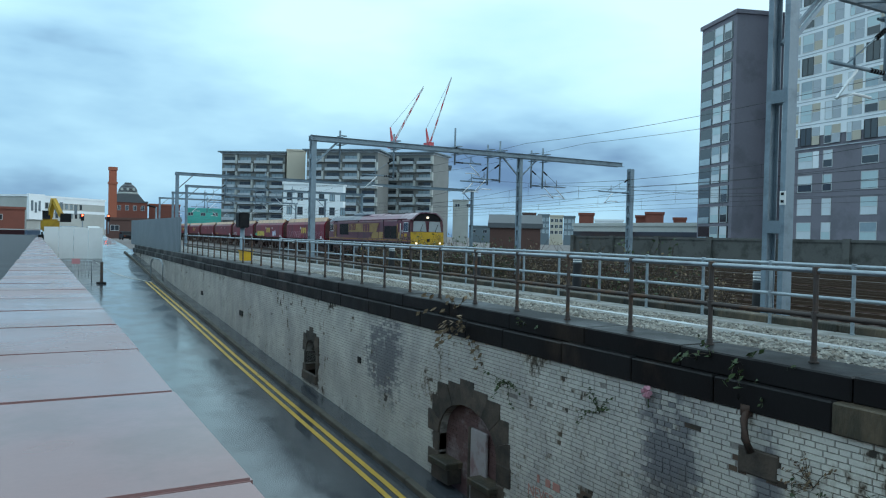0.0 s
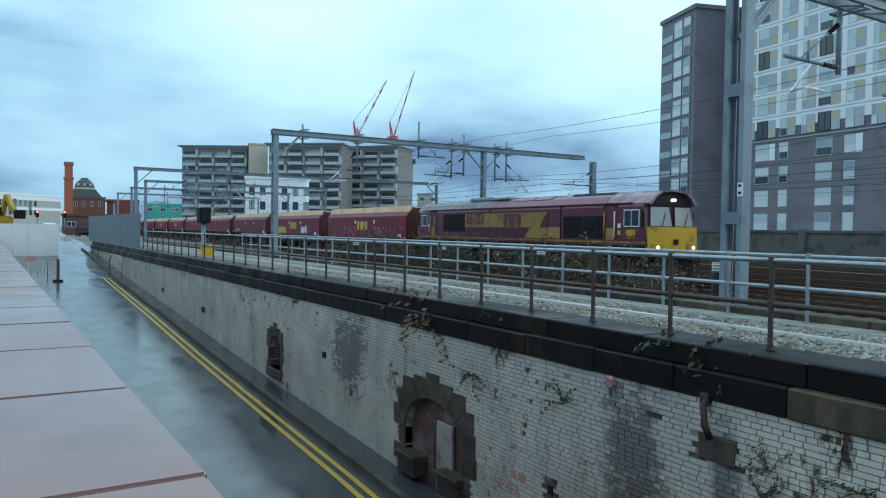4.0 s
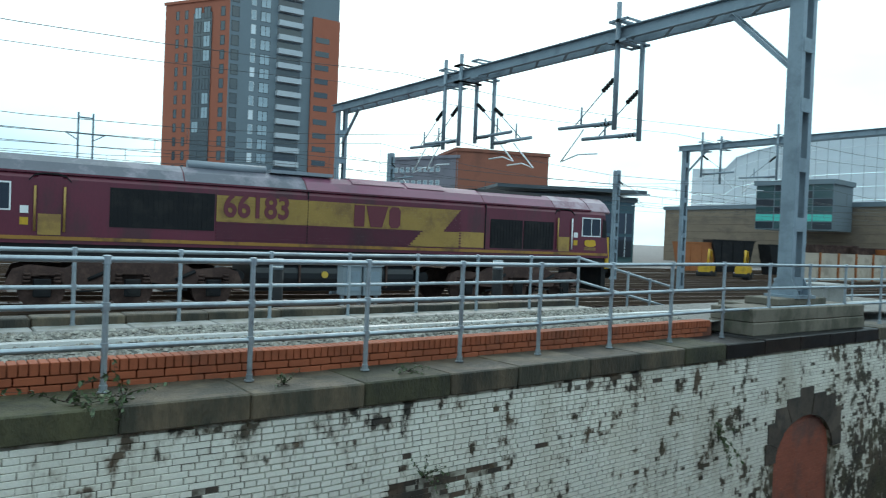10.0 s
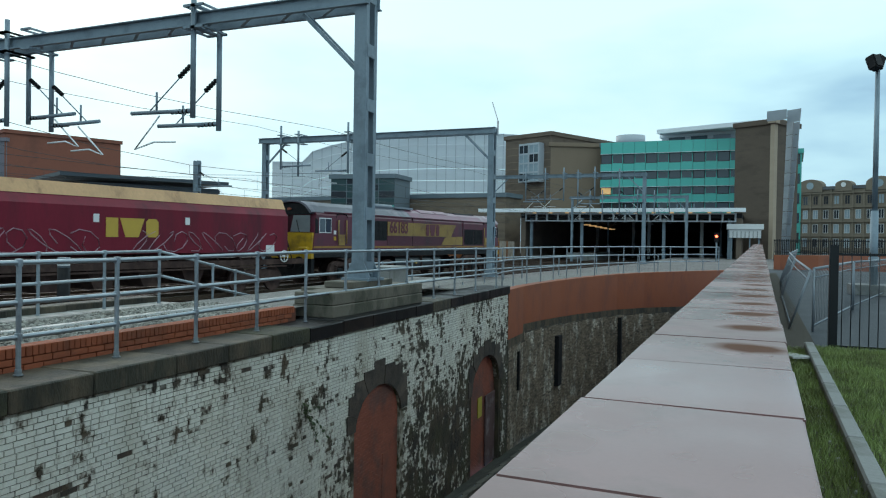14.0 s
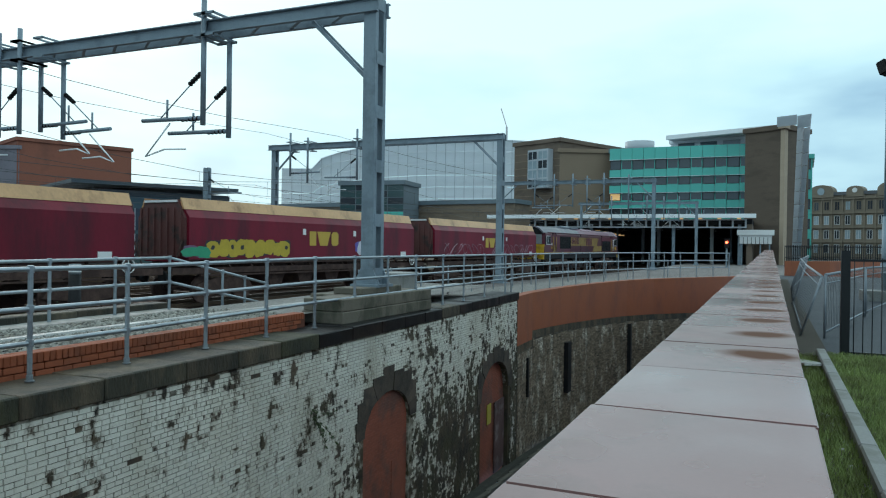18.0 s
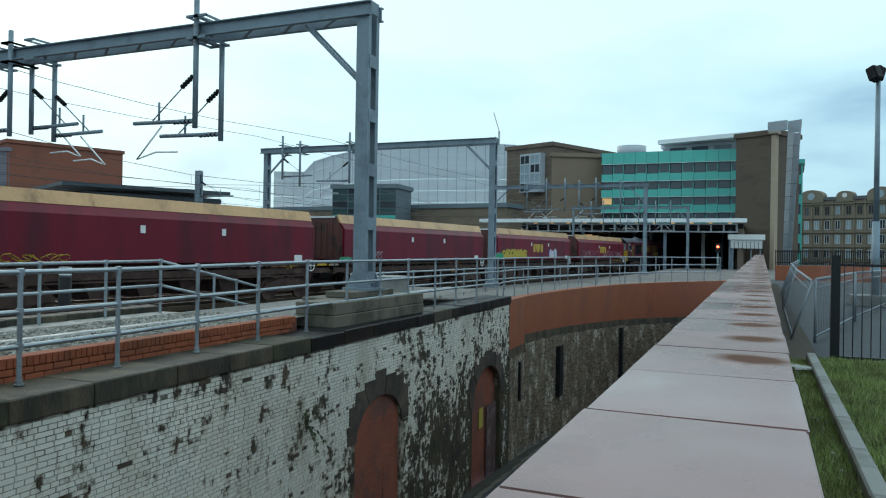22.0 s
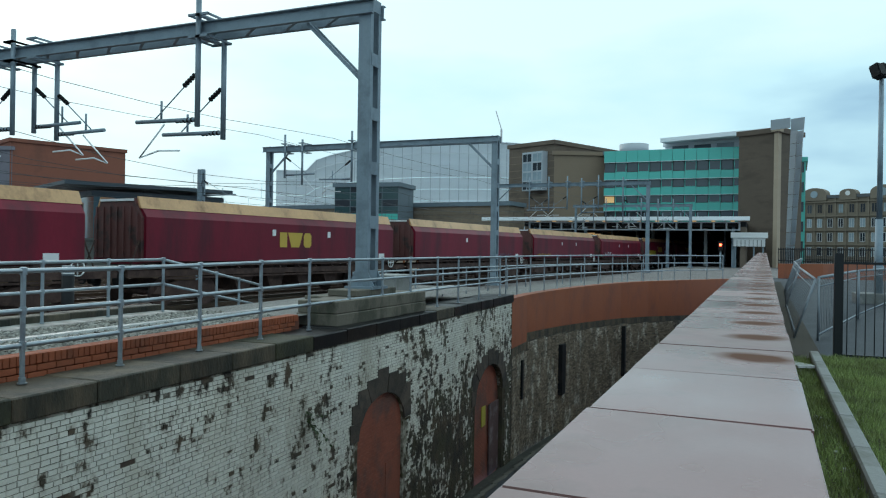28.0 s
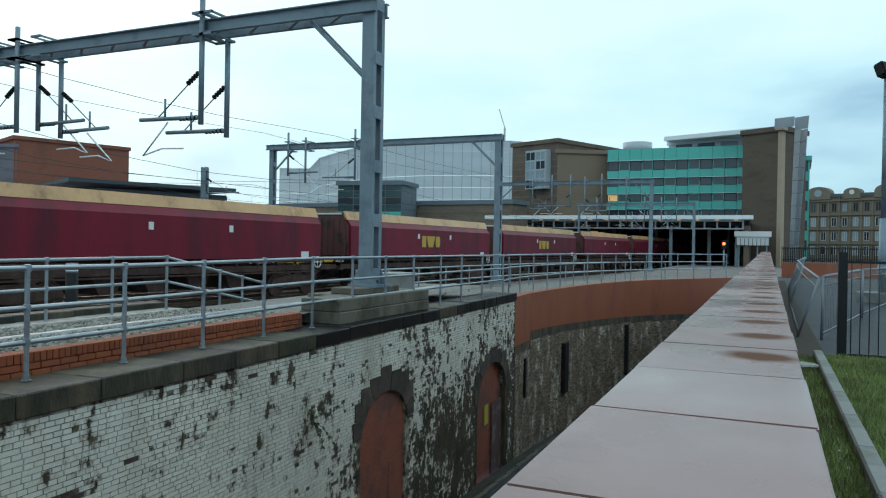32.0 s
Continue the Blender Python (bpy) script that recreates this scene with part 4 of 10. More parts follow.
            part("quarter_light", fixed(bm), BLACK, cab, "dark quarter light by the front pillar")
            bm = bmesh.new()
            h0, h1 = sorted((X(2.62), X(1.70)))
            hump = [(h0, 3.20), (h0 + 0.12, 3.33), (h0 + 0.3, 3.38), (h1 - 0.3, 3.38), (h1 - 0.12, 3.33), (h1, 3.20)]
            prism(bm, hump + [(u, v - 0.035) for u, v in hump[::-1]], "y", y - 0.02, y + 0.10 if out < 0 else y + 0.02)
            part("door_hump", fixed(bm), BLACK, cab, "dark gutter arched over the cab door")
            d0, d1 = sorted((X(2.42), X(1.90)))
            bm = bmesh.new()
            box(bm, d0, d1, y - 0.008, y + 0.01, 1.86, 3.3)
            door = part("cab_door", bm, MAROON, ob)
            bm = bmesh.new()
            box(bm, d0 + 0.01, d1 - 0.01, y - 0.014, y + 0.005, 1.87, 2.38)
            part("door_panel", bm, GOLD, door, "gold lower door panel")
            for xx in (d0 - 0.06, d1 + 0.06):
                bm = bmesh.new()
                rod(bm, (xx, y + out * 0.06, 1.95), (xx, y + out * 0.06, 3.05), 0.03, 6)
                part("grab_rail", bm, WHITE_PLATE if sgn > 0 and xx > d1 else GOLD, door)
            for s_ in range(3):
                bm = bmesh.new()
                box(bm, d0 + 0.05, d1 - 0.05, y - 0.05, y + 0.1, 0.55 + 0.34 * s_, 0.58 + 0.34 * s_)
                part("step", bm, GRIME, ob)
            if out < 0:
                for k, mm in enumerate((WHITE_PLATE, NOSE_YELLOW)):
                    bm = bmesh.new()
                    xx = X(1.62)
                    box(bm, xx - 0.09, xx + 0.09, y - 0.012, y, 2.38 - 0.28 * k, 2.56 - 0.28 * k)
                    part("notice", bm, mm, cab, "small notice plate")
    bm = bmesh.new()
    for cx, cz, rx, rz in ((0, 0, 0.28, 0.10), (-0.12, 0.07, 0.16, 0.08), (0.1, 0.09, 0.15, 0.07)):
        prism(bm, [(L - 0.92 + cx + rx * math.cos(a), 2.16 + cz + rz * math.sin(a)) for a in np.linspace(0, 2 * math.pi, 14)[:-1]], "y", -0.02 - abs(cx) * 0.01, -0.002)
    part("emblem", fixed(bm), NOSE_YELLOW, ob, "gold emblem on the cab side")
    bm = bmesh.new()
    for z in (1.94, 2.0):
        box(bm, L - 1.2, L - 0.65, -0.014, -0.002, z, z + 0.035)
    part("caption", bm, GOLD, ob)
    # roof skin, weathered; the front panel's pale colour holds the sky's sheen
    for a, b in ((0.92, 5.3), (5.34, 8.73), (8.77, 14.93), (14.97, 17.95), (17.99, L - 0.92)):
        bm = bmesh.new()
        prof = [(0.088, 3.385), (0.36, 3.668), (0.70, 3.838), (1.325, 3.888)]
        prof = prof + [(W - y, z) for y, z in prof[-2::-1]]
        va, vb = [bm.verts.new((a, y, z + 0.004)) for y, z in prof], [bm.verts.new((b, y, z + 0.004)) for y, z in prof]
        for i in range(len(prof) - 1):
            bm.faces.new((va[i], va[i + 1], vb[i + 1], vb[i]))
        part("roof_panel", fixed(bm), ROOF_PINK if 5.4 < a < 17 else ROOF_SHEEN if a > 17 else ROOF_SOOT, ob, "weathered roof skin")
    bm = bmesh.new()
    rod(bm, (5.5, 0.78, 3.92), (7.7, 0.78, 3.92), 0.13, 10)
    part("silencer", bm, GREY_ROOF, ob, "long grey roof silencer")
    for a, b in ((10.3, 12.1), (12.2, 13.6)):
        bm = bmesh.new()
        prism(bm, [(0.40, 3.72), (0.74, 3.90), (1.91, 3.90), (2.25, 3.72)], "x", a, b)
        part("roof_hatch", fixed(bm), ROOF_PINK, ob, "faded roof hatch")
    bm = bmesh.new()
    box(bm, 7.8, 9.7, 0.55, 2.1, 3.86, 3.96)
    part("exhaust_hatch", bm, GREY_ROOF, ob, "grey roof hatch")
    bm = bmesh.new()
    prism(bm, [(0.42, 3.60), (0.70, 3.90), (1.95, 3.90), (2.23, 3.60)], "x", 14.98, 17.75)
    part("radiator_fan_grille", fixed(bm), BLACK, ob, "black radiator roof grille")
    # ribbed side panels, livery and grilles, on both sides
    for y, out in ((0.0, -1), (W, 1)):
        bm = bmesh.new()
        z = 1.91
        while z < 3.10:
            box(bm, 6.15, 14.0, y - 0.032, y + 0.032, z, z + 0.035)
            z += 0.085
        part("side_rib", bm, MAROON, ob, "maroon ribbed bodyside panel")
        # gold zigzag band
        t = 13.97
        bm = bmesh.new()
        pts = [(6.15, 3.11), (t, 3.11), (t - 0.64, 2.38), (t - 0.05, 2.38), (t - 0.05, 1.88), (12.06, 1.88), (12.55, 2.38), (6.15, 2.38)]
        prism(bm, pts, "y", y + out * 0.012, y + out * 0.023)
        part("gold_band", fixed(bm), GOLD, ob, "gold lightning band on the bodyside")
        bm = bmesh.new()
        z = 1.91
        while z < 3.08:
            xa = 6.15 if z > 2.36 else 12.06 + (z - 1.88) * 0.98 + 0.06
            xb = (t - 0.66 + (z - 2.38) * 0.87) if z > 2.36 else t - 0.06
            box(bm, xa, xb, y + out * 0.022 - 0.018, y + out * 0.022 + 0.018, z, z + 0.035)
            z += 0.085
        part("gold_rib", bm, GOLD, ob, "gold ribbed strip")
        bm = bmesh.new()
        box(bm, t - 0.04, 14.90, y + out * 0.006 - 0.008, y + out * 0.006 + 0.008, 1.90, 2.40)
        part("gold_panel", bm, GOLD, ob, "gold access panel")
        bm = bmesh.new()
        box(bm, 0.05, L - 0.05, y + out * 0.01 - 0.012, y + out * 0.01 + 0.012, 1.75, 1.84)
        part("gold_stripe", bm, STRIPE, ob, "thin gold stripe along the sill")
        for name, a, b, z0, z1 in (("grille", 3.5, 6.10, 2.12, 3.12), ("grille", 15.16, 16.49, 1.91, 2.88), ("grille", 16.55, 17.86, 1.91, 2.88)):
            bm = bmesh.new()
            box(bm, a, b, y - 0.015, y + 0.015, z0, z1)
            g = part(name, bm, BLACK, ob, "black air intake grille")
            bm = bmesh.new()
            n = int((b - a) / 0.12)
            for i in range(n):
                xx = a + (b - a) * (i + 0.5) / n
                box(bm, xx - 0.012, xx + 0.012, y - 0.024, y + 0.024, z0 + 0.05, z1 - 0.05)
            part("louvre", bm, BLACK, g)
        for xx in (8.75, 14.95):
            bm = bmesh.new()
            box(bm, xx - 0.014, xx + 0.014, y - 0.026, y + 0.026, 1.86, 3.36)
            part("seam", bm, BLACK, ob)
        bm = bmesh.new()
        box(bm, 0.9, L - 0.9, y + (0.02 if y < 1 else -0.10), y + (0.10 if y < 1 else -0.02), 3.36, 3.41)
        part("cantrail", bm, MAROON, ob)
    # solebar, tank, bogies
    bm = bmesh.new()
    box(bm, 0.15, L - 0.15, 0.05, W - 0.05, 1.32, 1.70)
    part("solebar", bm, BLACK, ob)
    bm = bmesh.new()
    tank = [(0.16 + 0.30 * (1 - math.cos(a)), 0.90 - 0.46 * math.sin(a)) for a in np.linspace(-1.2, 1.5, 9)]
    prism(bm, tank + [(W - u, v) for u, v in tank[::-1]], "x", 7.3, 12.4)
    part("fuel_tank", fixed(bm), TANK, ob, "glossy black rounded fuel tank between the bogies")
    for xx in (8.6, 10.0, 11.4):
        bm = bmesh.new()
        box(bm, xx, xx + 0.05, 0.10, 0.3, 0.55, 1.28)
        part("tank_strap", bm, GRIME, ob)
    bm = bmesh.new()
    rod(bm, (9.4, 0.10, 0.95), (9.4, 0.2, 0.95), 0.10, 10)
    part("filler_cap", bm, LETTER_GOLD, ob, "brass filler cap")
    for y in (0.16, W - 0.16):
        bm = bmesh.new()
        pipe(bm, [(1.2, y, 1.36), (6.9, y, 1.36), (7.1, y, 1.30), (12.6, y, 1.30), (12.9, y, 1.36), (L - 1.2, y, 1.36)], 0.035, 6)
        part("air_pipe", bm, GRIME, ob)
    for xx in (6.85, 12.75):
        bm = bmesh.new()
        rod(bm, (xx, 0.12, 0.9), (xx, W - 0.12, 0.9), 0.16, 12)
        part("air_tank", bm, BLACK, ob)
    for xc in (4.1, L - 4.1):
        for y0 in (0.02, W - 0.2):
            bm = bmesh.new()
            side = [(-2.85, 0.66), (-2.7, 1.02), (-2.35, 1.14), (-1.55, 1.06), (-1.2, 1.24), (-0.7, 1.28), (0.7, 1.28), (1.2, 1.24), (1.55, 1.06), (2.35, 1.14), (2.7, 1.02), (2.85, 0.66),
                    (2.5, 0.62), (2.42, 0.86), (1.70, 0.86), (1.55, 0.62), (0.95, 0.60), (0.42, 0.74), (0.38, 0.92), (-0.38, 0.92), (-0.42, 0.74), (-0.95, 0.60), (-1.55, 0.62), (-1.70, 0.86), (-2.42, 0.86), (-2.5, 0.62)]
            prism(bm, [(u + xc, v) for u, v in side], "y", y0, y0 + 0.16)
            frame_ = part("bogie_frame", fixed(bm), GRIME, ob, "brown dusty bogie frame")
            near = y0 < 1
            yo = y0 - 0.06 if near else y0 + 0.16
            for dx in (-2.05, 0.0, 2.05):
                bm = bmesh.new()
                box(bm, xc + dx - 0.20, xc + dx + 0.20, yo, yo + 0.07, 0.34, 0.80)
                bmesh.ops.bevel(bm, geom=bm.edges[:], offset=0.03, segments=1, affect="EDGES")
                rod(bm, (xc + dx, yo - 0.03 if near else yo + 0.07, 0.53), (xc + dx, yo if near else yo + 0.10, 0.53), 0.12, 10)
                part("axle_box", bm, BLACK, frame_, "black axle box")
                for sx in (-0.33, 0.33):
                    bm = bmesh.new()
                    for k in range(4):
                        rod(bm, (xc + dx + sx, yo + 0.05, 0.62 + 0.09 * k), (xc + dx + sx, yo + 0.05, 0.67 + 0.09 * k), 0.085, 8)
                    part("spring", bm, GRIME, frame_)
            for dx in (-1.05, 1.05):
                bm = bmesh.new()
                rod(bm, (xc + dx, yo + 0.03, 0.78), (xc + dx + 0.5, yo + 0.03, 1.02), 0.05, 8)
                rod(bm, (xc + dx - 0.3, yo + 0.03, 0.48), (xc + dx + 0.3, yo + 0.03, 0.52), 0.03, 6)
                part("brake_cylinder", bm, BLACK, frame_)
        for dx in (-2.05, 0.0, 2.05):
            bm = bmesh.new()
            for y0 in (0.22, W - 0.36):
                rod(bm, (0, y0, 0), (0, y0 + 0.14, 0), 0.53, 20)
                for a in range(5):
                    w = 2 * math.pi * a / 5
                    rod(bm, (0.34 * math.cos(w), y0 - 0.015, 0.34 * math.sin(w)), (0.34 * math.cos(w), y0 + 0.155, 0.34 * math.sin(w)), 0.06, 6)
            rod(bm, (0, 0.2, 0), (0, W - 0.2, 0), 0.09, 8)
            wh = part("wheelset", bm, GRIME, ob)
            wh.location = (xc + dx, 0, 0.53)
            WHEELS.append((wh, 0.53))
    return ob


WAG_L, WAG_P, WAG_A = 15.55, 17.85, 1.02


def wagon_base():
    ob = thing("hopper_wagon", "maroon coal hopper wagon with ochre rim", "wagon", group="hopper wagons of the train")
    W, L = 2.65, WAG_L
    bm = bmesh.new()
    prof = [(0.45, 1.50), (0.0, 1.60), (0.0, 3.10), (0.22, 3.40), (W - 0.22, 3.40), (W, 3.10), (W, 1.60), (W - 0.45, 1.50)]
    def ring(x, s=0.0):
        return [(x, y, z) for y, z in prof]
    loft(bm, [ring(WAG_A), ring(WAG_A + L)])
    part("hopper", fixed(bm), HOPPER, ob)
    for y, out in ((0.20, 1), (W - 0.20, -1)):
        bm = bmesh.new()
        prism(bm, [(y - out * 0.005, 3.39), (y + out * 0.17, 3.80), (y + out * 0.23, 3.80), (y + out * 0.06, 3.39)], "x", WAG_A - 0.05, WAG_A + 0.05 + L)
        part("rim", fixed(bm), HOPPER_TOP, ob, "ochre painted upper rim")
    # ends: sloping brown plates
    for x0, s in ((WAG_A, -1), (WAG_A + L, 1)):
        bm = bmesh.new()
        pr = [(0.12, 1.7), (0.12, 3.06), (0.40, 3.5), (0.48, 3.74), (W - 0.48, 3.74), (W - 0.40, 3.5), (W - 0.12, 3.06), (W - 0.12, 1.7)]
        a = [(x0 + s * 0.0, y, z) for y, z in pr]
        b = [(x0 + s * 0.10, y, z) for y, z in pr]
        loft(bm, [a, b] if s > 0 else [b, a])
        end = part("end_plate", fixed(bm), HOPPER_END, ob, "rust-brown sloping end plate")
        bm = bmesh.new()
        box(bm, min(x0 + s * 0.1, x0 + s * 0.16), max(x0 + s * 0.1, x0 + s * 0.16), 0.5, W - 0.5, 3.64, 3.72)
        part("top_lip", bm, WHITE_PLATE, end, "pale worn lip")
        for k in range(7):
            bm = bmesh.new()
            yy = 0.30 + k * (W - 0.60) / 6
            box(bm, min(x0 + s * 0.09, x0 + s * 0.15), max(x0 + s * 0.09, x0 + s * 0.15), yy - 0.035, yy + 0.035, 1.72, 3.45)
            part("stiffener", bm, HOPPER_END, end)
        for yy in (0.2, W - 0.2):
            bm = bmesh.new()
            rod(bm, (x0 + s * 0.55, yy, 1.25), (x0 + s * 0.12, yy, 2.3), 0.025, 5)
            part("stay", bm, GRIME, end)
        for y in (0.45, W - 0.45):
            bm = bmesh.new()
            xb = x0 + s * 0.5
            rod(bm, (xb, y, 1.0), (xb + s * 0.25, y, 1.0), 0.10, 8)
            rod(bm, (xb + s * 0.25, y, 1.0), (xb + s * 0.29, y, 1.0), 0.22, 10)
            part("buffer", bm, BLACK, ob)
    for y, out in ((0.0, -1), (W, 1)):
        for xx in (6.25, 9.95):
            bm = bmesh.new()
            box(bm, WAG_A + xx, WAG_A + xx + 0.20, y - 0.014, y + 0.014, 2.60, 2.86)
            part("label_plate", bm, WHITE_PLATE, ob, "small white plate")
        bm = bmesh.new()
        box(bm, WAG_A + L - 1.35, WAG_A + L - 0.85, y - 0.014, y + 0.014, 1.60, 1.88)
        part("data_panel", bm, WHITE_PLATE, ob, "white data panel")
        bm = bmesh.new()
        box(bm, 0.35, 2.25 + L, y + (0.06 if out < 0 else -0.14), y + (0.14 if out < 0 else -0.06), 1.08, 1.30)
        part("solebar", bm, GRIME, ob)
        bm = bmesh.new()
        rod(bm, (WAG_A + L - 0.25, y - 0.05, 1.42), (WAG_A + L - 0.25, y + 0.05, 1.42), 0.045, 8)
        for k in range(12):
            a, b = k * math.pi / 6, (k + 1) * math.pi / 6
            rod(bm, (WAG_A + L - 0.25 + 0.24 * math.cos(a), y + out * 0.04, 1.42 + 0.24 * math.sin(a)), (WAG_A + L - 0.25 + 0.24 * math.cos(b), y + out * 0.04, 1.42 + 0.24 * math.sin(b)), 0.022, 5)
            if k % 3 == 0:
                rod(bm, (WAG_A + L - 0.25, y + out * 0.04, 1.42), (WAG_A + L - 0.25 + 0.24 * math.cos(a), y + out * 0.04, 1.42 + 0.24 * math.sin(a)), 0.018, 4)
        part("brake_wheel", bm, WHITE_PLATE, ob, "white spoked brake wheel")
        for z0, z1, off in ((1.42, 1.50, 0.10), (0.98, 1.04, 0.04)):
            bm = bmesh.new()
            box(bm, 1.6, 1.0 + L, y - out * off - 0.03, y - out * off + 0.03, z0, z1)
            part("side_bar", bm, GRIME, ob)
        for i in range(13):
            xx = 1.9 + i * (L - 1.2) / 12
            bm = bmesh.new()
            bar(bm, (xx, y - out * 0.06, 1.28), (xx, y - out * 0.35, 1.56), 0.07)
            part("rib", bm, GRIME, ob)
    for k in range(4):
        xx = 5.2 + k * 1.9
        bm = bmesh.new()
        prism(bm, [(xx, 1.5), (xx + 1.6, 1.5), (xx + 1.1, 0.45), (xx + 0.5, 0.45)], "y", 0.35, W - 0.35)
        part("discharge_chute", fixed(bm), GRIME, ob, "dark discharge chute")
    for xc in (2.9, WAG_P - 2.9):
        for y0 in (0.10, W - 0.24):
            bm = bmesh.new()
            prism(bm, [(xc - 1.45, 0.5), (xc - 1.3, 0.72), (xc - 0.4, 0.92), (xc + 0.4, 0.92), (xc + 1.3, 0.72), (xc + 1.45, 0.5), (xc + 0.4, 0.36), (xc - 0.4, 0.36)], "y", y0, y0 + 0.14)
            part("bogie_frame", fixed(bm), GRIME, ob)
        for dx in (-1.0, 1.0):
            bm = bmesh.new()
            for y0 in (0.24, W - 0.37):
                rod(bm, (0, y0, 0), (0, y0 + 0.13, 0), 0.5, 18)
                rod(bm, (0, y0 - 0.10, 0), (0, y0 + 0.2, 0), 0.12, 8)
            rod(bm, (0, 0.2, 0), (0, W - 0.2, 0), 0.08, 8)
            wh = part("wheelset", bm, GRIME, ob)
            wh.location = (xc + dx, 0, 0.5)
    return ob


LAMP = mat("lit_headlamp", (0.9, 0.85, 0.7), 0.3, 0, 0, bump=0, emit=(1.0, 0.80, 0.5), power=2.6)
LAMP_OFF = mat("unlit_lamp_lens", (0.25, 0.08, 0.05), 0.2, 0, 0.1, bump=0)
LETTER_GOLD = mat("gold_lettering", (0.55, 0.36, 0.05), 0.45, 0, 0.1, bump=0)
LETTER_MAROON = mat("maroon_lettering", (0.12, 0.018, 0.03), 0.45, 0, 0.1, bump=0)
WHEELS = []
LOCO = loco()
WAGONS = [wagon_base()]
for k in range(10):
    WAGONS.append(copy_thing(WAGONS[0], pose(0, 0, 0)))


def graffiti(w, x0, x1, z0, z1, colors, seed, label):
    """Sprayed bubble letters: a ragged shadow, round fills over it, and small dark counters."""
    rnd = random.Random(seed)
    n = max(3, int((x1 - x0) / 0.5))
    for k, m in enumerate(colors):
        for i in range(n):
            if k > 1 and rnd.random() < 0.3:
                continue
            cx = x0 + (x1 - x0) * (i + 0.5 + rnd.uniform(-0.15, 0.15)) / n
            grow = (1.25, 1.0, 0.28)[k]
            half = (z1 - z0) / 2
            rx, rz = 0.30 * rnd.uniform(0.85, 1.2) * grow, half * rnd.uniform(0.72, 0.98) * min(1.0, grow)
            cz = max(z0 + rz, min(z1 - rz * 0.9, (z0 + z1) / 2 + rnd.uniform(-0.12, 0.12) * half))
            tilt = rnd.uniform(-0.3, 0.3)
            pts = []
            for a in range(14):
                t = 2 * math.pi * a / 14
                q = 0.8 + 0.3 * rnd.random()
                u, v = rx * math.copysign(abs(math.cos(t)) ** 0.7, math.cos(t)) * q, rz * math.copysign(abs(math.sin(t)) ** 0.7, math.sin(t)) * min(1.0, q)
                pts.append((cx + u + tilt * v, cz + v))
            bm = bmesh.new()
            prism(bm, pts, "y", -0.006 - 0.003 * k - 0.0002 * i, 0.0)
            part("graffiti", fixed(bm), m, w, label if i == 0 and k == 0 else "")


SPRAY_Y = mat("yellow_spray_paint", (0.5, 0.36, 0.03), 0.5, 0, 0.2, 2, 10, 0)
SPRAY_K = mat("black_spray_paint", (0.03, 0.025, 0.03), 0.5, 0, 0.2, 2, 10, 0)
SPRAY_B = mat("violet_blue_spray_paint", (0.12, 0.10, 0.38), 0.5, 0, 0.2, 2, 10, 0)
SPRAY_W = mat("white_spray_paint", (0.6, 0.6, 0.66), 0.5, 0, 0.2, 2, 10, 0)
SPRAY_L = mat("pale_lilac_spray_paint", (0.40, 0.26, 0.31), 0.5, 0, 0.2, 2, 10, 0)
SPRAY_G = mat("green_spray_paint", (0.03, 0.30, 0.16), 0.5, 0, 0.2, 2, 10, 0)
SPRAY_P = mat("grey_purple_spray_paint", (0.16, 0.10, 0.17), 0.5, 0, 0.2, 2, 10, 0)


def emblem(parent, x, y, z, w, h, material):
    """A company mark as three plain shapes: a block, a wedge and a rounded block."""
    outlines = [[(0.02, 0.0), (0.23, 0.0), (0.23, 1.0), (0.02, 1.0)],
                [(0.36, 0.0), (0.60, 0.0), (0.71, 1.0), (0.26, 1.0)],
                [(0.74, 0.16), (0.79, 0.0), (0.93, 0.0), (0.98, 0.16), (0.98, 0.84), (0.93, 1.0), (0.79, 1.0), (0.74, 0.84)]]
    bm = bmesh.new()
    for pts in outlines:
        a = [bm.verts.new((x + u * w, y, z + v * h)) for u, v in pts]
        b = [bm.verts.new((x + u * w, y + 0.006, z + v * h)) for u, v in pts]
        bm.faces.new(a)
        for i in range(len(a)):
            j = (i + 1) % len(a)
            bm.faces.new((a[j], a[i], b[i], b[j]))
    part("emblem", bm, material, parent)


for k in (0, 1, 5, 6):
    emblem(WAGONS[k], 7.68, -0.012, 2.14, 2.15, 0.62, LETTER_GOLD)
graffiti(WAGONS[1], 1.9, 6.4, 1.62, 2.4, (SPRAY_K, SPRAY_Y, SPRAY_K), 3, "yellow and grey bubble graffiti")
graffiti(WAGONS[1], 0.9, 1.9, 1.62, 2.1, (SPRAY_P, SPRAY_G), 5, "green graffiti blot")
graffiti(WAGONS[1], 11.3, 13.0, 1.64, 2.45, (SPRAY_B, SPRAY_W), 8, "blue and white peaked graffiti")
for k in range(16):
    bm = bmesh.new()
    x = 2.2 + 0.78 * k + (1.2 if k > 6 else 0.0)
    pipe(bm, [(x + 0.42 * math.sin(1.9 * k + i * 0.8) + 0.06 * i, -0.004, 2.0 + 0.36 * math.cos(0.9 * k + i * 0.75)) for i in range(9)], 0.017, 4)
    part("graffiti", bm, SPRAY_L, WAGONS[0], "pale scrawled graffiti outline" if k == 0 else "")
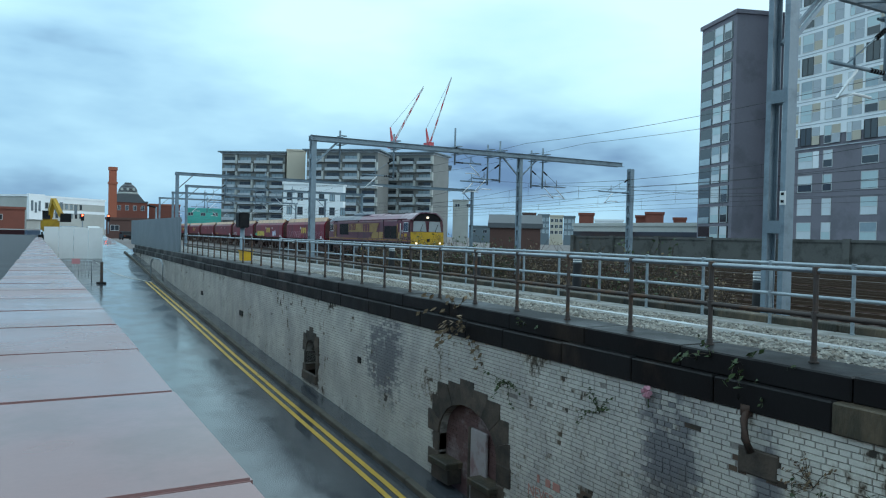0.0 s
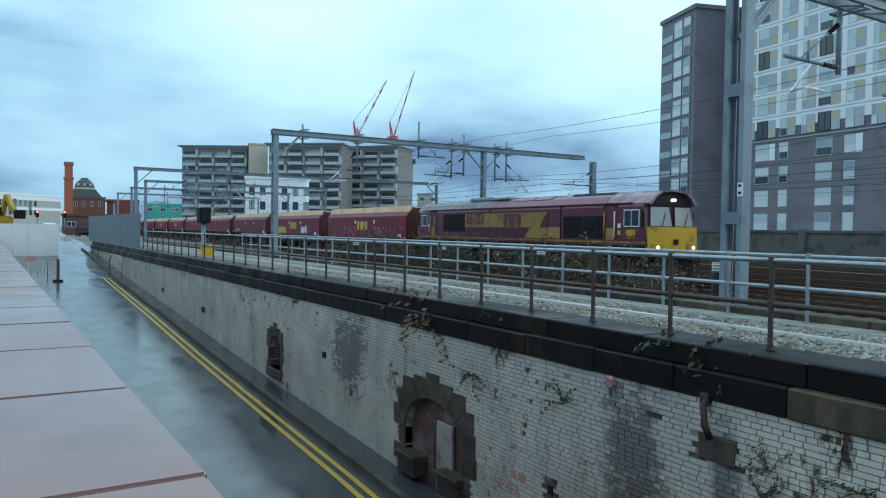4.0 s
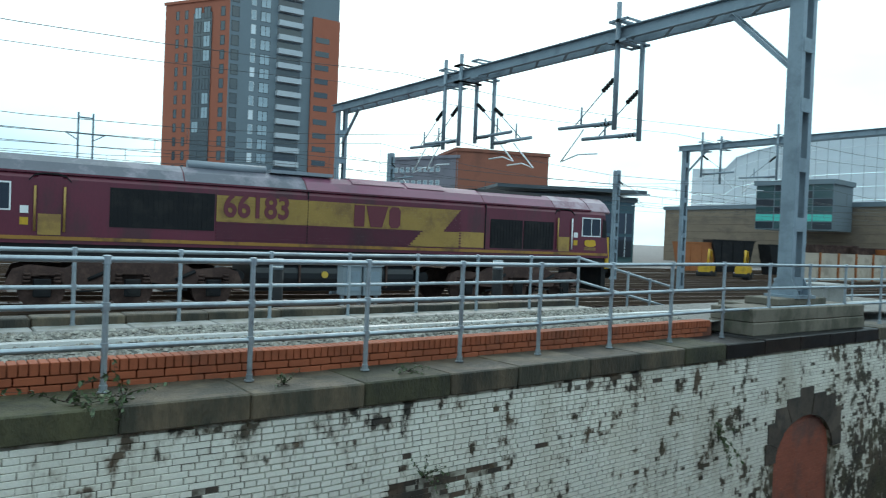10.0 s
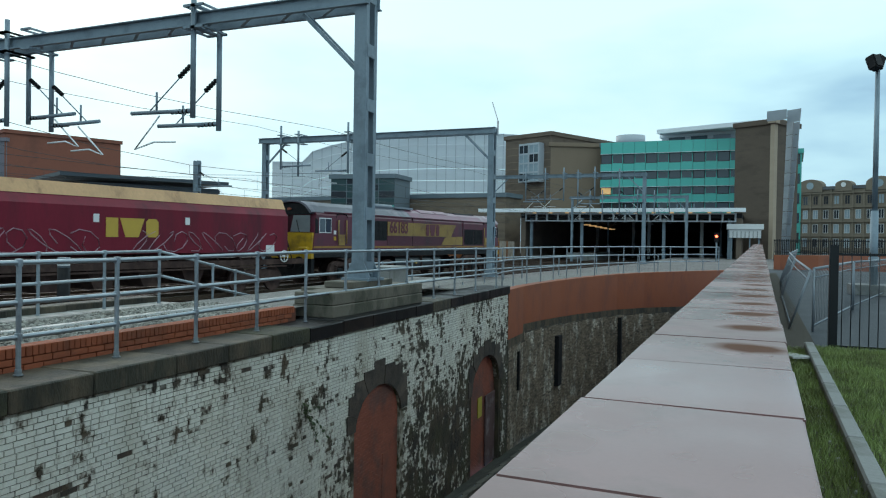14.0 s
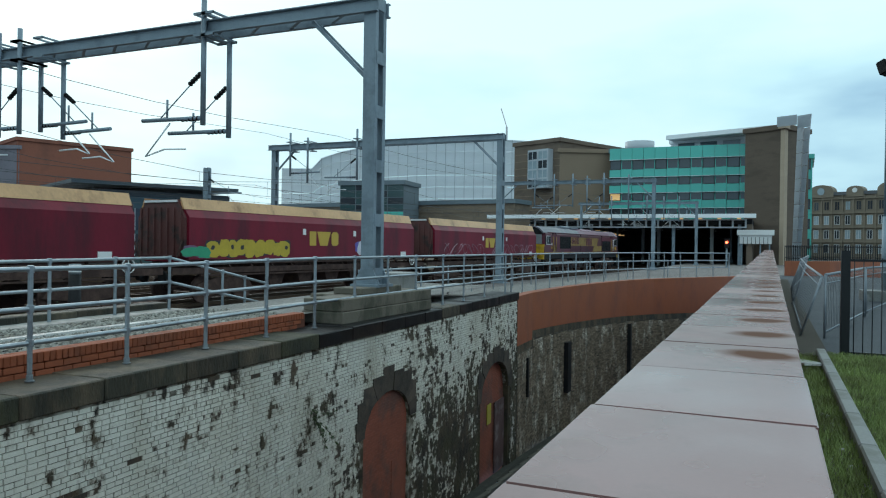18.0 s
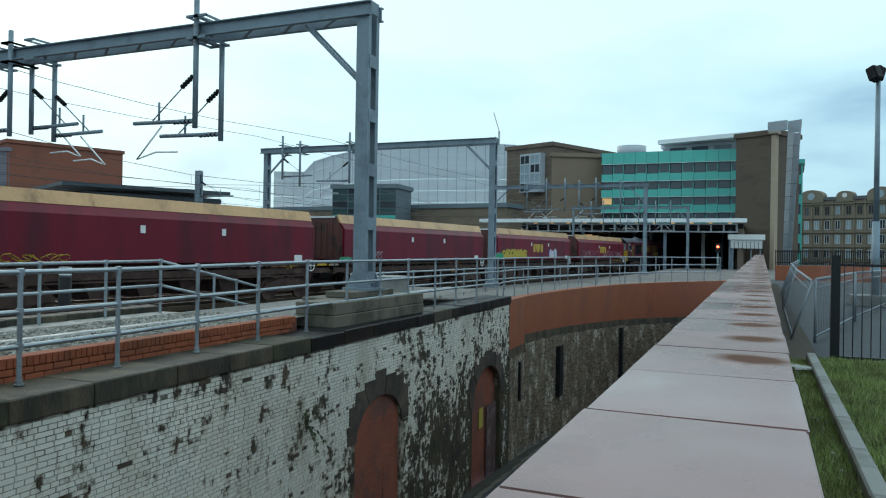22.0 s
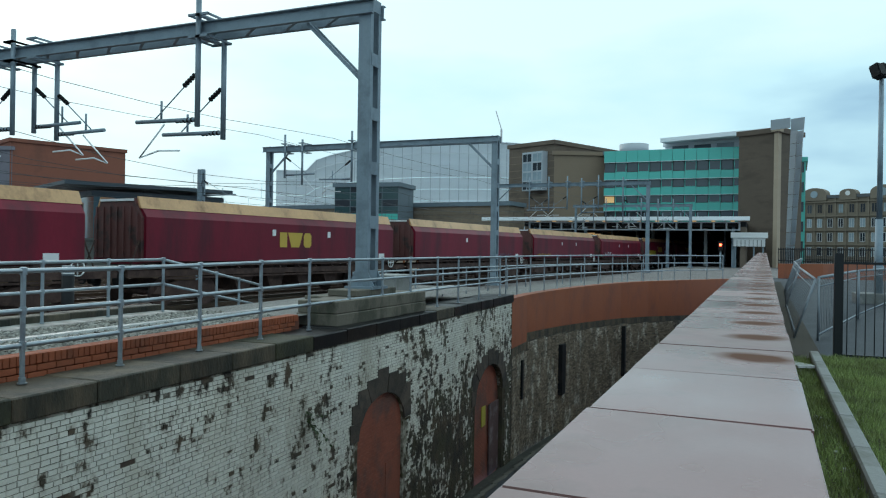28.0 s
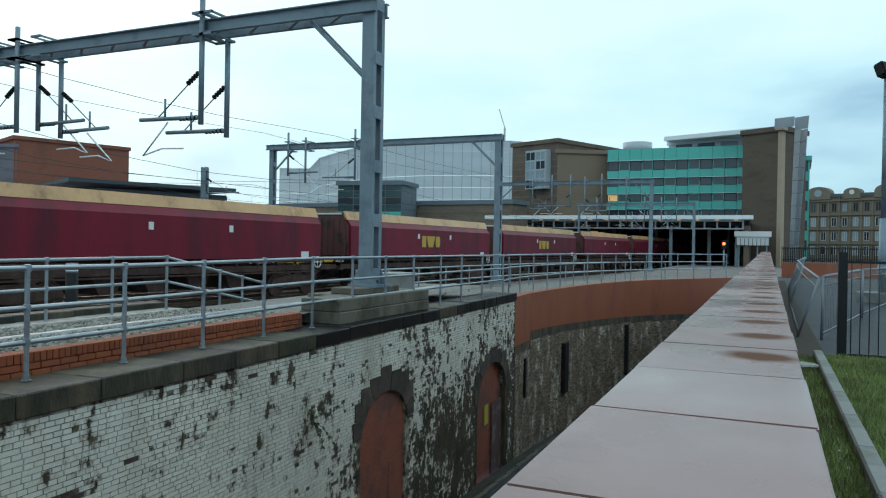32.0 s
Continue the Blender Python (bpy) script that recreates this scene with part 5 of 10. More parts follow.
def scrawl(w, x0, x1, z0, z1, material, seed, label):
    """A thin sprayed signature: looping strokes."""
    rnd = random.Random(seed)
    n = max(2, int((x1 - x0) / 0.28))
    for k in range(n):
        bm = bmesh.new()
        cx, cz, h = x0 + (x1 - x0) * (k + 0.5) / n, (z0 + z1) / 2, (z1 - z0) / 2
        ph = rnd.uniform(0, 6.28)
        pipe(bm, [(cx + 0.17 * math.sin(ph + i * 1.1) + 0.02 * i, -0.004, cz + h * math.cos(ph * 1.7 + i * 0.9) * rnd.uniform(0.6, 1.0)) for i in range(8)], 0.014, 4)
        part("graffiti", bm, material, w, label if k == 0 else "")


scrawl(WAGONS[2], 2.1, 4.2, 1.64, 2.1, SPRAY_W, 12, "small white scrawl")
graffiti(WAGONS[2], 0.95, 1.3, 1.62, 1.8, (SPRAY_G,), 13, "small green blot")
scrawl(WAGONS[3], 1.7, 4.6, 1.64, 1.92, SPRAY_Y, 14, "small yellow scrawl")
scrawl(WAGONS[4], 12.4, 14.4, 1.64, 1.9, SPRAY_P, 15, "small grey scrawl")
# running number and company mark on the locomotive
word("66183", 0.88, LETTER_MAROON, LOCO, pose(6.32, -0.047, 2.36, 90, 0, 0), "lettering", bold=0.022, squeeze=0.86)
emblem(LOCO, 10.16, -0.051, 2.42, 1.62, 0.64, LETTER_MAROON)
for w in WAGONS:
    for c in w.children:
        if c.name.startswith("wheelset"):
            WHEELS.append((c, 0.5))

# the nose's distance along x, by time
NOSE = [(0.0, -47.9), (5.0, -13.5), (6.0, -6.7), (7.6, 4.2), (8.3, 9.05), (9.0, 13.9), (9.8, 19.4), (10.5, 24.2), (11.3, 29.7), (16.5, 65.4), (20.0, 89.4), (23.0, 110.3), (28.0, 145.3), (29.0, 152.5), (32.0, 174.6)]


def nose_x(t):
    return lerp(NOSE, t)


def vehicle_pose(x_front, length):
    """On the path: the front end at x_front, the rear a length behind it."""
    k = 0.997
    a, b = x_front - 0.15 * length, x_front - 0.85 * length
    m = math.atan2(side_y(a) - side_y(b), a - b)
    xr = x_front - length * k
    return pose(xr, side_y(a) + math.tan(m) * (xr - a), RAIL_Z, 0, 0, math.degrees(m))


def turning(wheel, radius, start):
    """Rows for a wheelset that rolls as the train goes."""
    rows = []
    x, _, z = wheel.location
    for i in range(321):
        t = i / 10
        rows.append((t, pose(x, 0, z, 0, 0, 0) @ Matrix.Rotation((nose_x(t) - nose_x(0)) / radius + start, 4, "Y")))
    return rows


def motions():
    for i, (w, r) in enumerate(WHEELS):
        walk(w, turning(w, r, 0.3 * i))
    ts = [0.5 * i for i in range(65)]
    walk(LOCO, [(t, vehicle_pose(nose_x(t), LOCO_L)) for t in ts])
    for i, w in enumerate(WAGONS):
        back = LOCO_L + 0.45 + WAG_P * i
        walk(w, [(t, vehicle_pose(nose_x(t) - 0.997 * back, WAG_P)) for t in ts])


# ---- tracks, overhead line ----
def along(xs, off, z):
    return [(x, side_y(x) + off, z) for x in xs]


def tracks():
    xs = list(np.arange(-260, 181, 10.0))
    sleepers = bmesh.new()
    for k, off in enumerate((1.325, 4.9, 9.2, 12.7, 17.5, 21.0, 26.0, 29.5)):
        ob = thing("railway_track", "rusty steel running rails on dark sleepers in ballast", "railway track", group="parallel tracks", kind="structure")
        for s in (-0.7175, 0.7175):
            bm = bmesh.new()
            prof = [(-0.07, 0), (0.07, 0), (0.012, 0.03), (0.012, 0.11), (0.036, 0.12), (0.036, 0.155), (-0.036, 0.155), (-0.036, 0.12), (-0.012, 0.11), (-0.012, 0.03)]
            loft(bm, [[(x, side_y(x) + off + s + u, RAIL_Z - 0.155 + v) for u, v in prof] for x in xs])
            part("running_rail", fixed(bm), RAIL, ob)
        x = -70.0
        while x < 90 and k < 5:
            vs = box(sleepers, x - 0.12, x + 0.12, off - 1.25, off + 1.25, RAIL_Z - 0.30, RAIL_Z - 0.155)
            for v in vs:
                v.co.y += side_y(v.co.x)
            x += 0.65
    tagged(part("sleepers", sleepers, GRIME), "dark sleepers half buried in ballast", "sleepers", kind="stuff")


def insulator(bm, p, q):
    p, q = Vector(p), Vector(q)
    rod(bm, p, q, 0.03, 6)
    for i in range(5):
        c = p.lerp(q, (i + 0.5) / 5)
        d = (q - p).normalized() * 0.02
        rod(bm, c - d, c + d, 0.055, 8)


def cantilever(ob, x, y, z, side, reach=1.9, steady=True):
    """A registration arm: an insulated top tie, a thick arm and a bent white steady arm."""
    bm = bmesh.new()
    rod(bm, (x, y, z), (x - 0.05, y + side * reach, z + 0.02), 0.045, 8)
    part("registration_arm", bm, GALV_DULL, ob)
    bm = bmesh.new()
    insulator(bm, (x, y + side * 0.08, z), (x, y + side * 0.6, z))
    part("insulator", bm, BLACK, ob)
    bm = bmesh.new()
    insulator(bm, (x, y + side * 0.06, z + 0.95), (x, y + side * 0.38, z + 0.72))
    part("insulator", bm, BLACK, ob)
    bm = bmesh.new()
    rod(bm, (x, y, z + 1.0), (x, y + side * reach * 0.72, z + 0.05), 0.014, 6)
    rod(bm, (x, y + side * reach * 0.6, z), (x, y + side * reach * 0.6, z + 0.45), 0.025, 6)
    part("tie", bm, GALV_DULL, ob)
    if not steady:
        return
    bm = bmesh.new()
    a = (x, y + side * reach * 0.55, z - 0.06)
    b = (x + 0.05, y + side * (reach * 0.55 + 0.75), z - 0.75)
    c = (x + 0.1, y + side * (reach * 0.55 - 0.35), z - 0.62)
    pipe(bm, [a, b, (x + 0.1, b[1] - side * 0.5, z - 0.60), c], 0.032 if x < 0 else 0.02)
    part("steady_arm", bm, WHITE_STEEL, ob, "white bent steady arm")


def column(ob, x, y, z0, z1, wx=0.5, wy=0.26, step=1.05, material=None):
    """Two flanges joined by batten plates."""
    m = material or GALV_DULL
    for s in (-1, 1):
        bm = bmesh.new()
        a, b = x + s * (wx / 2 + 0.02), x + s * (wx / 2 - 0.02)
        c, h = x + s * (wx / 2 - 0.09), wy / 2
        prism(bm, [(a, y - h), (c, y - h), (c, y - h + 0.024), (b, y - h + 0.024), (b, y + h - 0.024), (c, y + h - 0.024), (c, y + h), (a, y + h)], "z", z0, z1)
        part("column_channel", fixed(bm), m, ob)
    n = int((z1 - z0) / step)
    for i in range(n + 1):
        z = z0 + 0.12 + i * (z1 - z0 - 0.3) / max(1, n)
        for t in (-1, 1):
            bm = bmesh.new()
            box(bm, x - wx / 2 + 0.02, x + wx / 2 - 0.02, y + t * (wy / 2 - 0.006) - 0.014, y + t * (wy / 2 - 0.006) + 0.014, z, z + 0.24)
            part("batten", bm, m, ob)


def gantry(x, y0, y1, base0, base1, top, drops, label, wx=0.5, over=0.3, reach=1.9, step=1.05):
    """A portal over the tracks: a column at y0, a lattice column at y1, a double-channel boom, and drop tubes with their arms."""
    ob = thing("overhead_gantry", label, "gantry", group="overhead line gantries")
    column(ob, x, y0, base0, top - 0.02, wx, step=step)
    bm = bmesh.new()
    box(bm, x - wx / 2 - 0.12, x + wx / 2 + 0.12, y0 - 0.3, y0 + 0.3, base0, base0 + 0.05)
    for sx in (-1, 1):
        prism(bm, [(y0 - 0.28, base0 + 0.05), (y0 + 0.28, base0 + 0.05), (y0 + 0.13, base0 + 0.35), (y0 - 0.13, base0 + 0.35)], "x", x + sx * (wx / 2 + 0.01) - 0.015, x + sx * (wx / 2 + 0.01) + 0.015)
    part("base_plate", fixed(bm), GALV_DULL, ob)
    column(ob, x, y1, base1, top - 0.02, 0.36, 0.2, 0.9)
    ye = y1 + over
    for s in (-1, 1):
        bm = bmesh.new()
        xx = x + s * 0.20
        a, b, c = xx - s * 0.012, xx + s * 0.012, xx + s * 0.09
        prism(bm, [(a, top - 0.27), (c, top - 0.27), (c, top - 0.245), (b, top - 0.245), (b, top - 0.02), (c, top - 0.02), (c, top), (a, top)], "y", y0 - 0.18, ye)
        part("boom", fixed(bm), GALV_DULL, ob)
    y = y0 + 0.6
    while y < ye:
        bm = bmesh.new()
        bar(bm, (x - 0.19, y, top - 0.25), (x + 0.19, y + 0.5, top - 0.25), 0.06, 0.02)
        bar(bm, (x - 0.19, y, top - 0.02), (x + 0.19, y, top - 0.02), 0.06, 0.02)
        part("lacing", bm, GALV_DULL, ob)
        y += 1.0
    bm = bmesh.new()
    bar(bm, (x - 0.1, y0 + 0.1, top - 1.5), (x - 0.1, y0 + 1.35, top - 0.28), 0.07)
    bar(bm, (x + 0.1, y0 + 0.1, top - 1.5), (x + 0.1, y0 + 1.35, top - 0.28), 0.07)
    part("brace", bm, GALV_DULL, ob)
    for s in (-1, 1) if over > 1 else (-1,):
        bm = bmesh.new()
        bar(bm, (x, y1 + s * 0.1, top - 1.4), (x, y1 + s * 1.3, top - 0.28), 0.08)
        part("brace", bm, GALV_DULL, ob)
    for y, zt, zb, side, *shift in drops:
        dx = shift[0] if shift else -0.30
        bm = bmesh.new()
        rod(bm, (x + dx, y, zb), (x + dx, y, zt), 0.057, 8)
        part("drop_tube", bm, GALV_DULL, ob)
        for dz in (0.1, -0.35):
            bm = bmesh.new()
            bar(bm, (x - 0.42, y - 0.16, top + dz), (x - 0.42, y + 0.16, top + dz), 0.05)
            bar(bm, (x + 0.30, y - 0.16, top + dz), (x + 0.30, y + 0.16, top + dz), 0.05)
            bar(bm, (x - 0.44, y - 0.14, top + dz), (x + 0.32, y - 0.14, top + dz), 0.04)
            bar(bm, (x - 0.44, y + 0.14, top + dz), (x + 0.32, y + 0.14, top + dz), 0.04)
            part("clamp", bm, GALV_DULL, ob)
        if side:
            cantilever(ob, x + dx, y, zb + 0.15, side, reach, dx < 0 or side < 0)
    return ob


WHITE_STEEL = mat("pale_galvanised_tube", (0.80, 0.83, 0.85), 0.4, 0.0, 0.1, 3, 20, 0.05)
tracks()
gantry(12.44, 6.99, 24.4, -0.79, GROUND_Z, 4.69, [(10.94, 5.22, 2.48, 1), (10.74, 4.69, 2.28, 1, 0.27), (17.39, 5.09, 2.52, 1), (16.64, 5.12, 2.57, 1), (16.64, 4.69, 2.7, -1, 0.27), (15.84, 4.69, 2.48, -1, 0.27)], "grey steel overhead line portal with drop tubes, on a stone plinth", 0.38, reach=1.65)
gantry(32.8, 11.65, 24.6, -1.7, GROUND_Z, 5.30, [(23.4, 5.9, 3.6, -1), (22.3, 5.6, 3.2, 0), (19.3, 5.9, 3.3, 1)], "grey steel overhead line portal over the tracks", 0.4)
gantry(61.0, 8.65, 21.5, -1.7, GROUND_Z, 5.65, [(18.5, 6.2, 3.4, -1), (16.8, 6.2, 3.2, 1), (15.2, 6.2, 3.4, 1), (14.0, 6.0, 3.0, -1), (12.6, 6.2, 3.4, 1), (10.6, 6.0, 3.1, -1)], "grey steel overhead line portal near the station", 0.4)
gantry(84.0, 7.4, 20.0, -1.7, GROUND_Z, 5.2, [(17.9, 5.9, 3.1, 1), (16.5, 5.9, 3.2, -1), (14.6, 5.9, 3.0, -1), (12.6, 5.9, 3.2, 1), (10.8, 5.8, 3.0, -1), (9.2, 5.8, 3.0, 1)], "grey steel overhead line portal near the station", 0.4)
gantry(106.0, 4.9, 20.0, -1.7, GROUND_Z, 4.6, [(17.6, 5.4, 3.0, 1), (15.5, 5.4, 3.2, -1), (13.0, 5.4, 3.0, 1), (10.6, 5.4, 3.2, 1), (8.4, 5.4, 3.0, -1)], "grey steel overhead line portal near the station", 0.4)
TALL = gantry(-9.4, 12.45, 33.5, GROUND_Z, GROUND_Z, 5.30, [(16.3, 5.3, 3.6, -1), (20.2, 5.4, 3.2, -1), (22.5, 5.9, 3.6, 1), (25.6, 5.6, 3.0, -1), (29.3, 5.9, 2.8, -1)], "tall grey steel overhead line portal beside the handrail", 0.43, step=2.0)
bm = bmesh.new()
box(bm, -9.24, -9.12, 12.27, 12.29, 0.70, 0.96)
sign = part("number_plate", bm, WHITE_PLATE, TALL, "small white plate on the column")
for z in (0.71, 0.85):
    bm = bmesh.new()
    box(bm, -9.21, -9.15, 12.262, 12.272, z + 0.03, z + 0.08)
    part("dark_bar", bm, BLACK, sign)
gantry(-38.6, 13.05, 26.6, GROUND_Z, GROUND_Z, 5.25, [(14.7, 5.7, 3.6, 0), (18.0, 5.8, 3.2, -1), (22.05, 6.5, 4.3, 1), (24.4, 5.7, 3.2, -1), (25.3, 6.0, 3.4, -1), (27.7, 5.6, 3.2, 1), (28.6, 5.8, 3.2, 1)], "grey steel cantilevered overhead line portal across four tracks", 0.4, 8.3)
for gx, gy0, gy1, gt in ((-72.0, 11.3, 43.2, 5.35), (-92.0, 15.5, 38.0, 5.4), (-112.0, 17.0, 40.0, 5.5), (-140.0, 19.0, 44.0, 5.8)):
    gantry(gx, gy0, gy1, GROUND_Z, GROUND_Z, gt, [(gy0 + 4.5, gt + 0.5, 3.3, -1), (gy0 + 8.3, gt + 0.5, 3.3, 1), (gy0 + 13.0, gt + 0.5, 3.3, -1)], "grey steel overhead line portal in the distance", 0.4)


def line_mast(x, y, top, label):
    ob = thing("line_mast", label, "mast", group="overhead line masts")
    column(ob, x, y, GROUND_Z, top, 0.36, 0.3, 0.8)
    cantilever(ob, x, y - 0.15, top - 1.6, -1, 2.6)
    return ob


line_mast(-38.2, 35.5, 4.80, "grey lattice overhead line mast with one arm")
line_mast(24.5, 41.0, 5.2, "grey lattice overhead line mast with one arm")
line_mast(36.6, 32.7, 4.7, "grey overhead line mast with one arm")


def wires():
    """Contact and carrier wires over each track, and feeder wires on the gantries."""
    xs = list(np.arange(-250, 176, 4.0))
    spans = [-140, -112, -92, -72, -38.6, -9.4, 13.9, 32.8, 61, 84, 106, 150]
    def sag(x):
        for a, b in zip(spans, spans[1:]):
            if a <= x <= b:
                t = (x - a) / (b - a)
                return 4 * t * (1 - t)
        return 0.5
    for off in (1.325, 4.9, 9.2, 12.7, 17.0):
        ob = thing("overhead_wire", "dark copper contact wire hung from its carrier wire", "wire", group="overhead wires")
        bm = bmesh.new()
        pipe(bm, along(xs, off, 2.35), 0.009, 4)
        part("contact_wire", bm, WIRE, ob)
        bm = bmesh.new()
        pipe(bm, [(x, side_y(x) + off, 3.45 - 0.75 * sag(x)) for x in xs], 0.009, 4)
        part("carrier_wire", bm, WIRE, ob)
        for x in np.arange(-90, 110, 8.0):
            bm = bmesh.new()
            rod(bm, (x, side_y(x) + off, 2.35), (x, side_y(x) + off, 3.45 - 0.75 * sag(x)), 0.008, 4)
            part("dropper", bm, WIRE, ob)
    for y, z in ((24.0, 5.9), (28.8, 6.3)):
        ob = thing("feeder_wire", "thin dark feeder wire slung between gantries", "wire", group="overhead wires")
        bm = bmesh.new()
        pipe(bm, [(x, side_y(x) - 20.34 + y, z - 0.35 * sag(x)) for x in xs], 0.011, 4)
        part("wire", bm, WIRE, ob)


WIRE = mat("dark_wire", (0.05, 0.055, 0.06), 0.5, 0.5, 0.1, bump=0)
wires()


# ---- details of the retaining wall ----
PLINTH = mat("mossy_dirty_concrete", (0.135, 0.118, 0.092), 0.75, 0, 0.35, 1.6, 40, 0.5, second=(0.060, 0.058, 0.040), patch=1.8, world_space=True, stretch=(1, 1, 0.6))
def surround(cx, hw, z0, zs, zc, n, deep, rnd, jambs=True):
    """Rough stone voussoirs round an arched opening, stepped like stairs on the outside, with jamb stones below."""
    y = face_y(cx)
    off = face_y(cx + 0.5) - face_y(cx - 0.5)
    def at(t, r):
        return cx + (hw + r) * math.cos(t), zs + (zc - zs + r) * math.sin(t)
    for i in range(n):
        t0, t1 = math.pi * i / n, math.pi * (i + 1) / n
        e = deep * rnd.uniform(0.88, 1.15)
        a, b, c, d = at(t0, 0), at(t0, e), at(t1, e), at(t1, 0)
        mid = at((t0 + t1) / 2, 0)
        pts = [a, b, (b[0] if t1 < 1.6 else c[0], max(b[1], c[1])), c, d, mid]
        if i == n // 2 and n % 2:
            pts = [a, b, (b[0], max(b[1], c[1]) + 0.1), (c[0], max(b[1], c[1]) + 0.1), c, d, mid]
        g = (sum(p[0] for p in pts) / len(pts), sum(p[1] for p in pts) / len(pts))
        pts = [(g[0] + (u - g[0]) * 0.985, g[1] + (v - g[1]) * 0.985) for u, v in pts]
        bm = bmesh.new()
        vs = prism(bm, pts, "y", y - 0.008 - rnd.uniform(0, 0.018), y + 0.5)
        for v in vs:
            v.co.y += off * (v.co.x - cx)
        part("voussoir", fixed(bm), STONE_PALE, WALL)
    if not jambs:
        return
    z = zs
    k = 0
    while z > max(z0, road_z(cx) + 0.1) + 0.1:
        h = rnd.uniform(0.24, 0.34)
        for s in (-1, 1):
            w = (0.36 if (k + (s > 0)) % 2 else 0.2)
            if hw < 0.5:
                w *= 0.6
            x0 = cx + s * hw if s > 0 else cx - hw - w
            stone(WALL, x0, face_y(x0) - 0.015, z - h + 0.005, round(w, 2), 0.5, round(h - 0.01, 2), STONE_PALE, "jamb_stone", math.degrees(math.atan2(face_y(x0 + 1) - face_y(x0), 1)))
        z -= h
        k += 1


DARK_RUST = mat("dark_wet_rust", (0.045, 0.022, 0.014), 0.7, 0, 0.4, 4, 40, 0.4, second=(0.015, 0.012, 0.011), patch=6)
SPRAY_R = mat("faded_red_spray_paint", (0.40, 0.20, 0.17), 0.7, 0, 0.3, 6, 30, 0.0)
FLAKED = mat("flaked_white_board", (0.31, 0.29, 0.30), 0.6, 0, 0.25, 2, 20, 0.3, second=(0.2, 0.13, 0.14), patch=2.5)
FADED_YELLOW = mat("faded_yellow_sheet", (0.42, 0.36, 0.05), 0.6, 0, 0.2, 2, 20, 0.1)


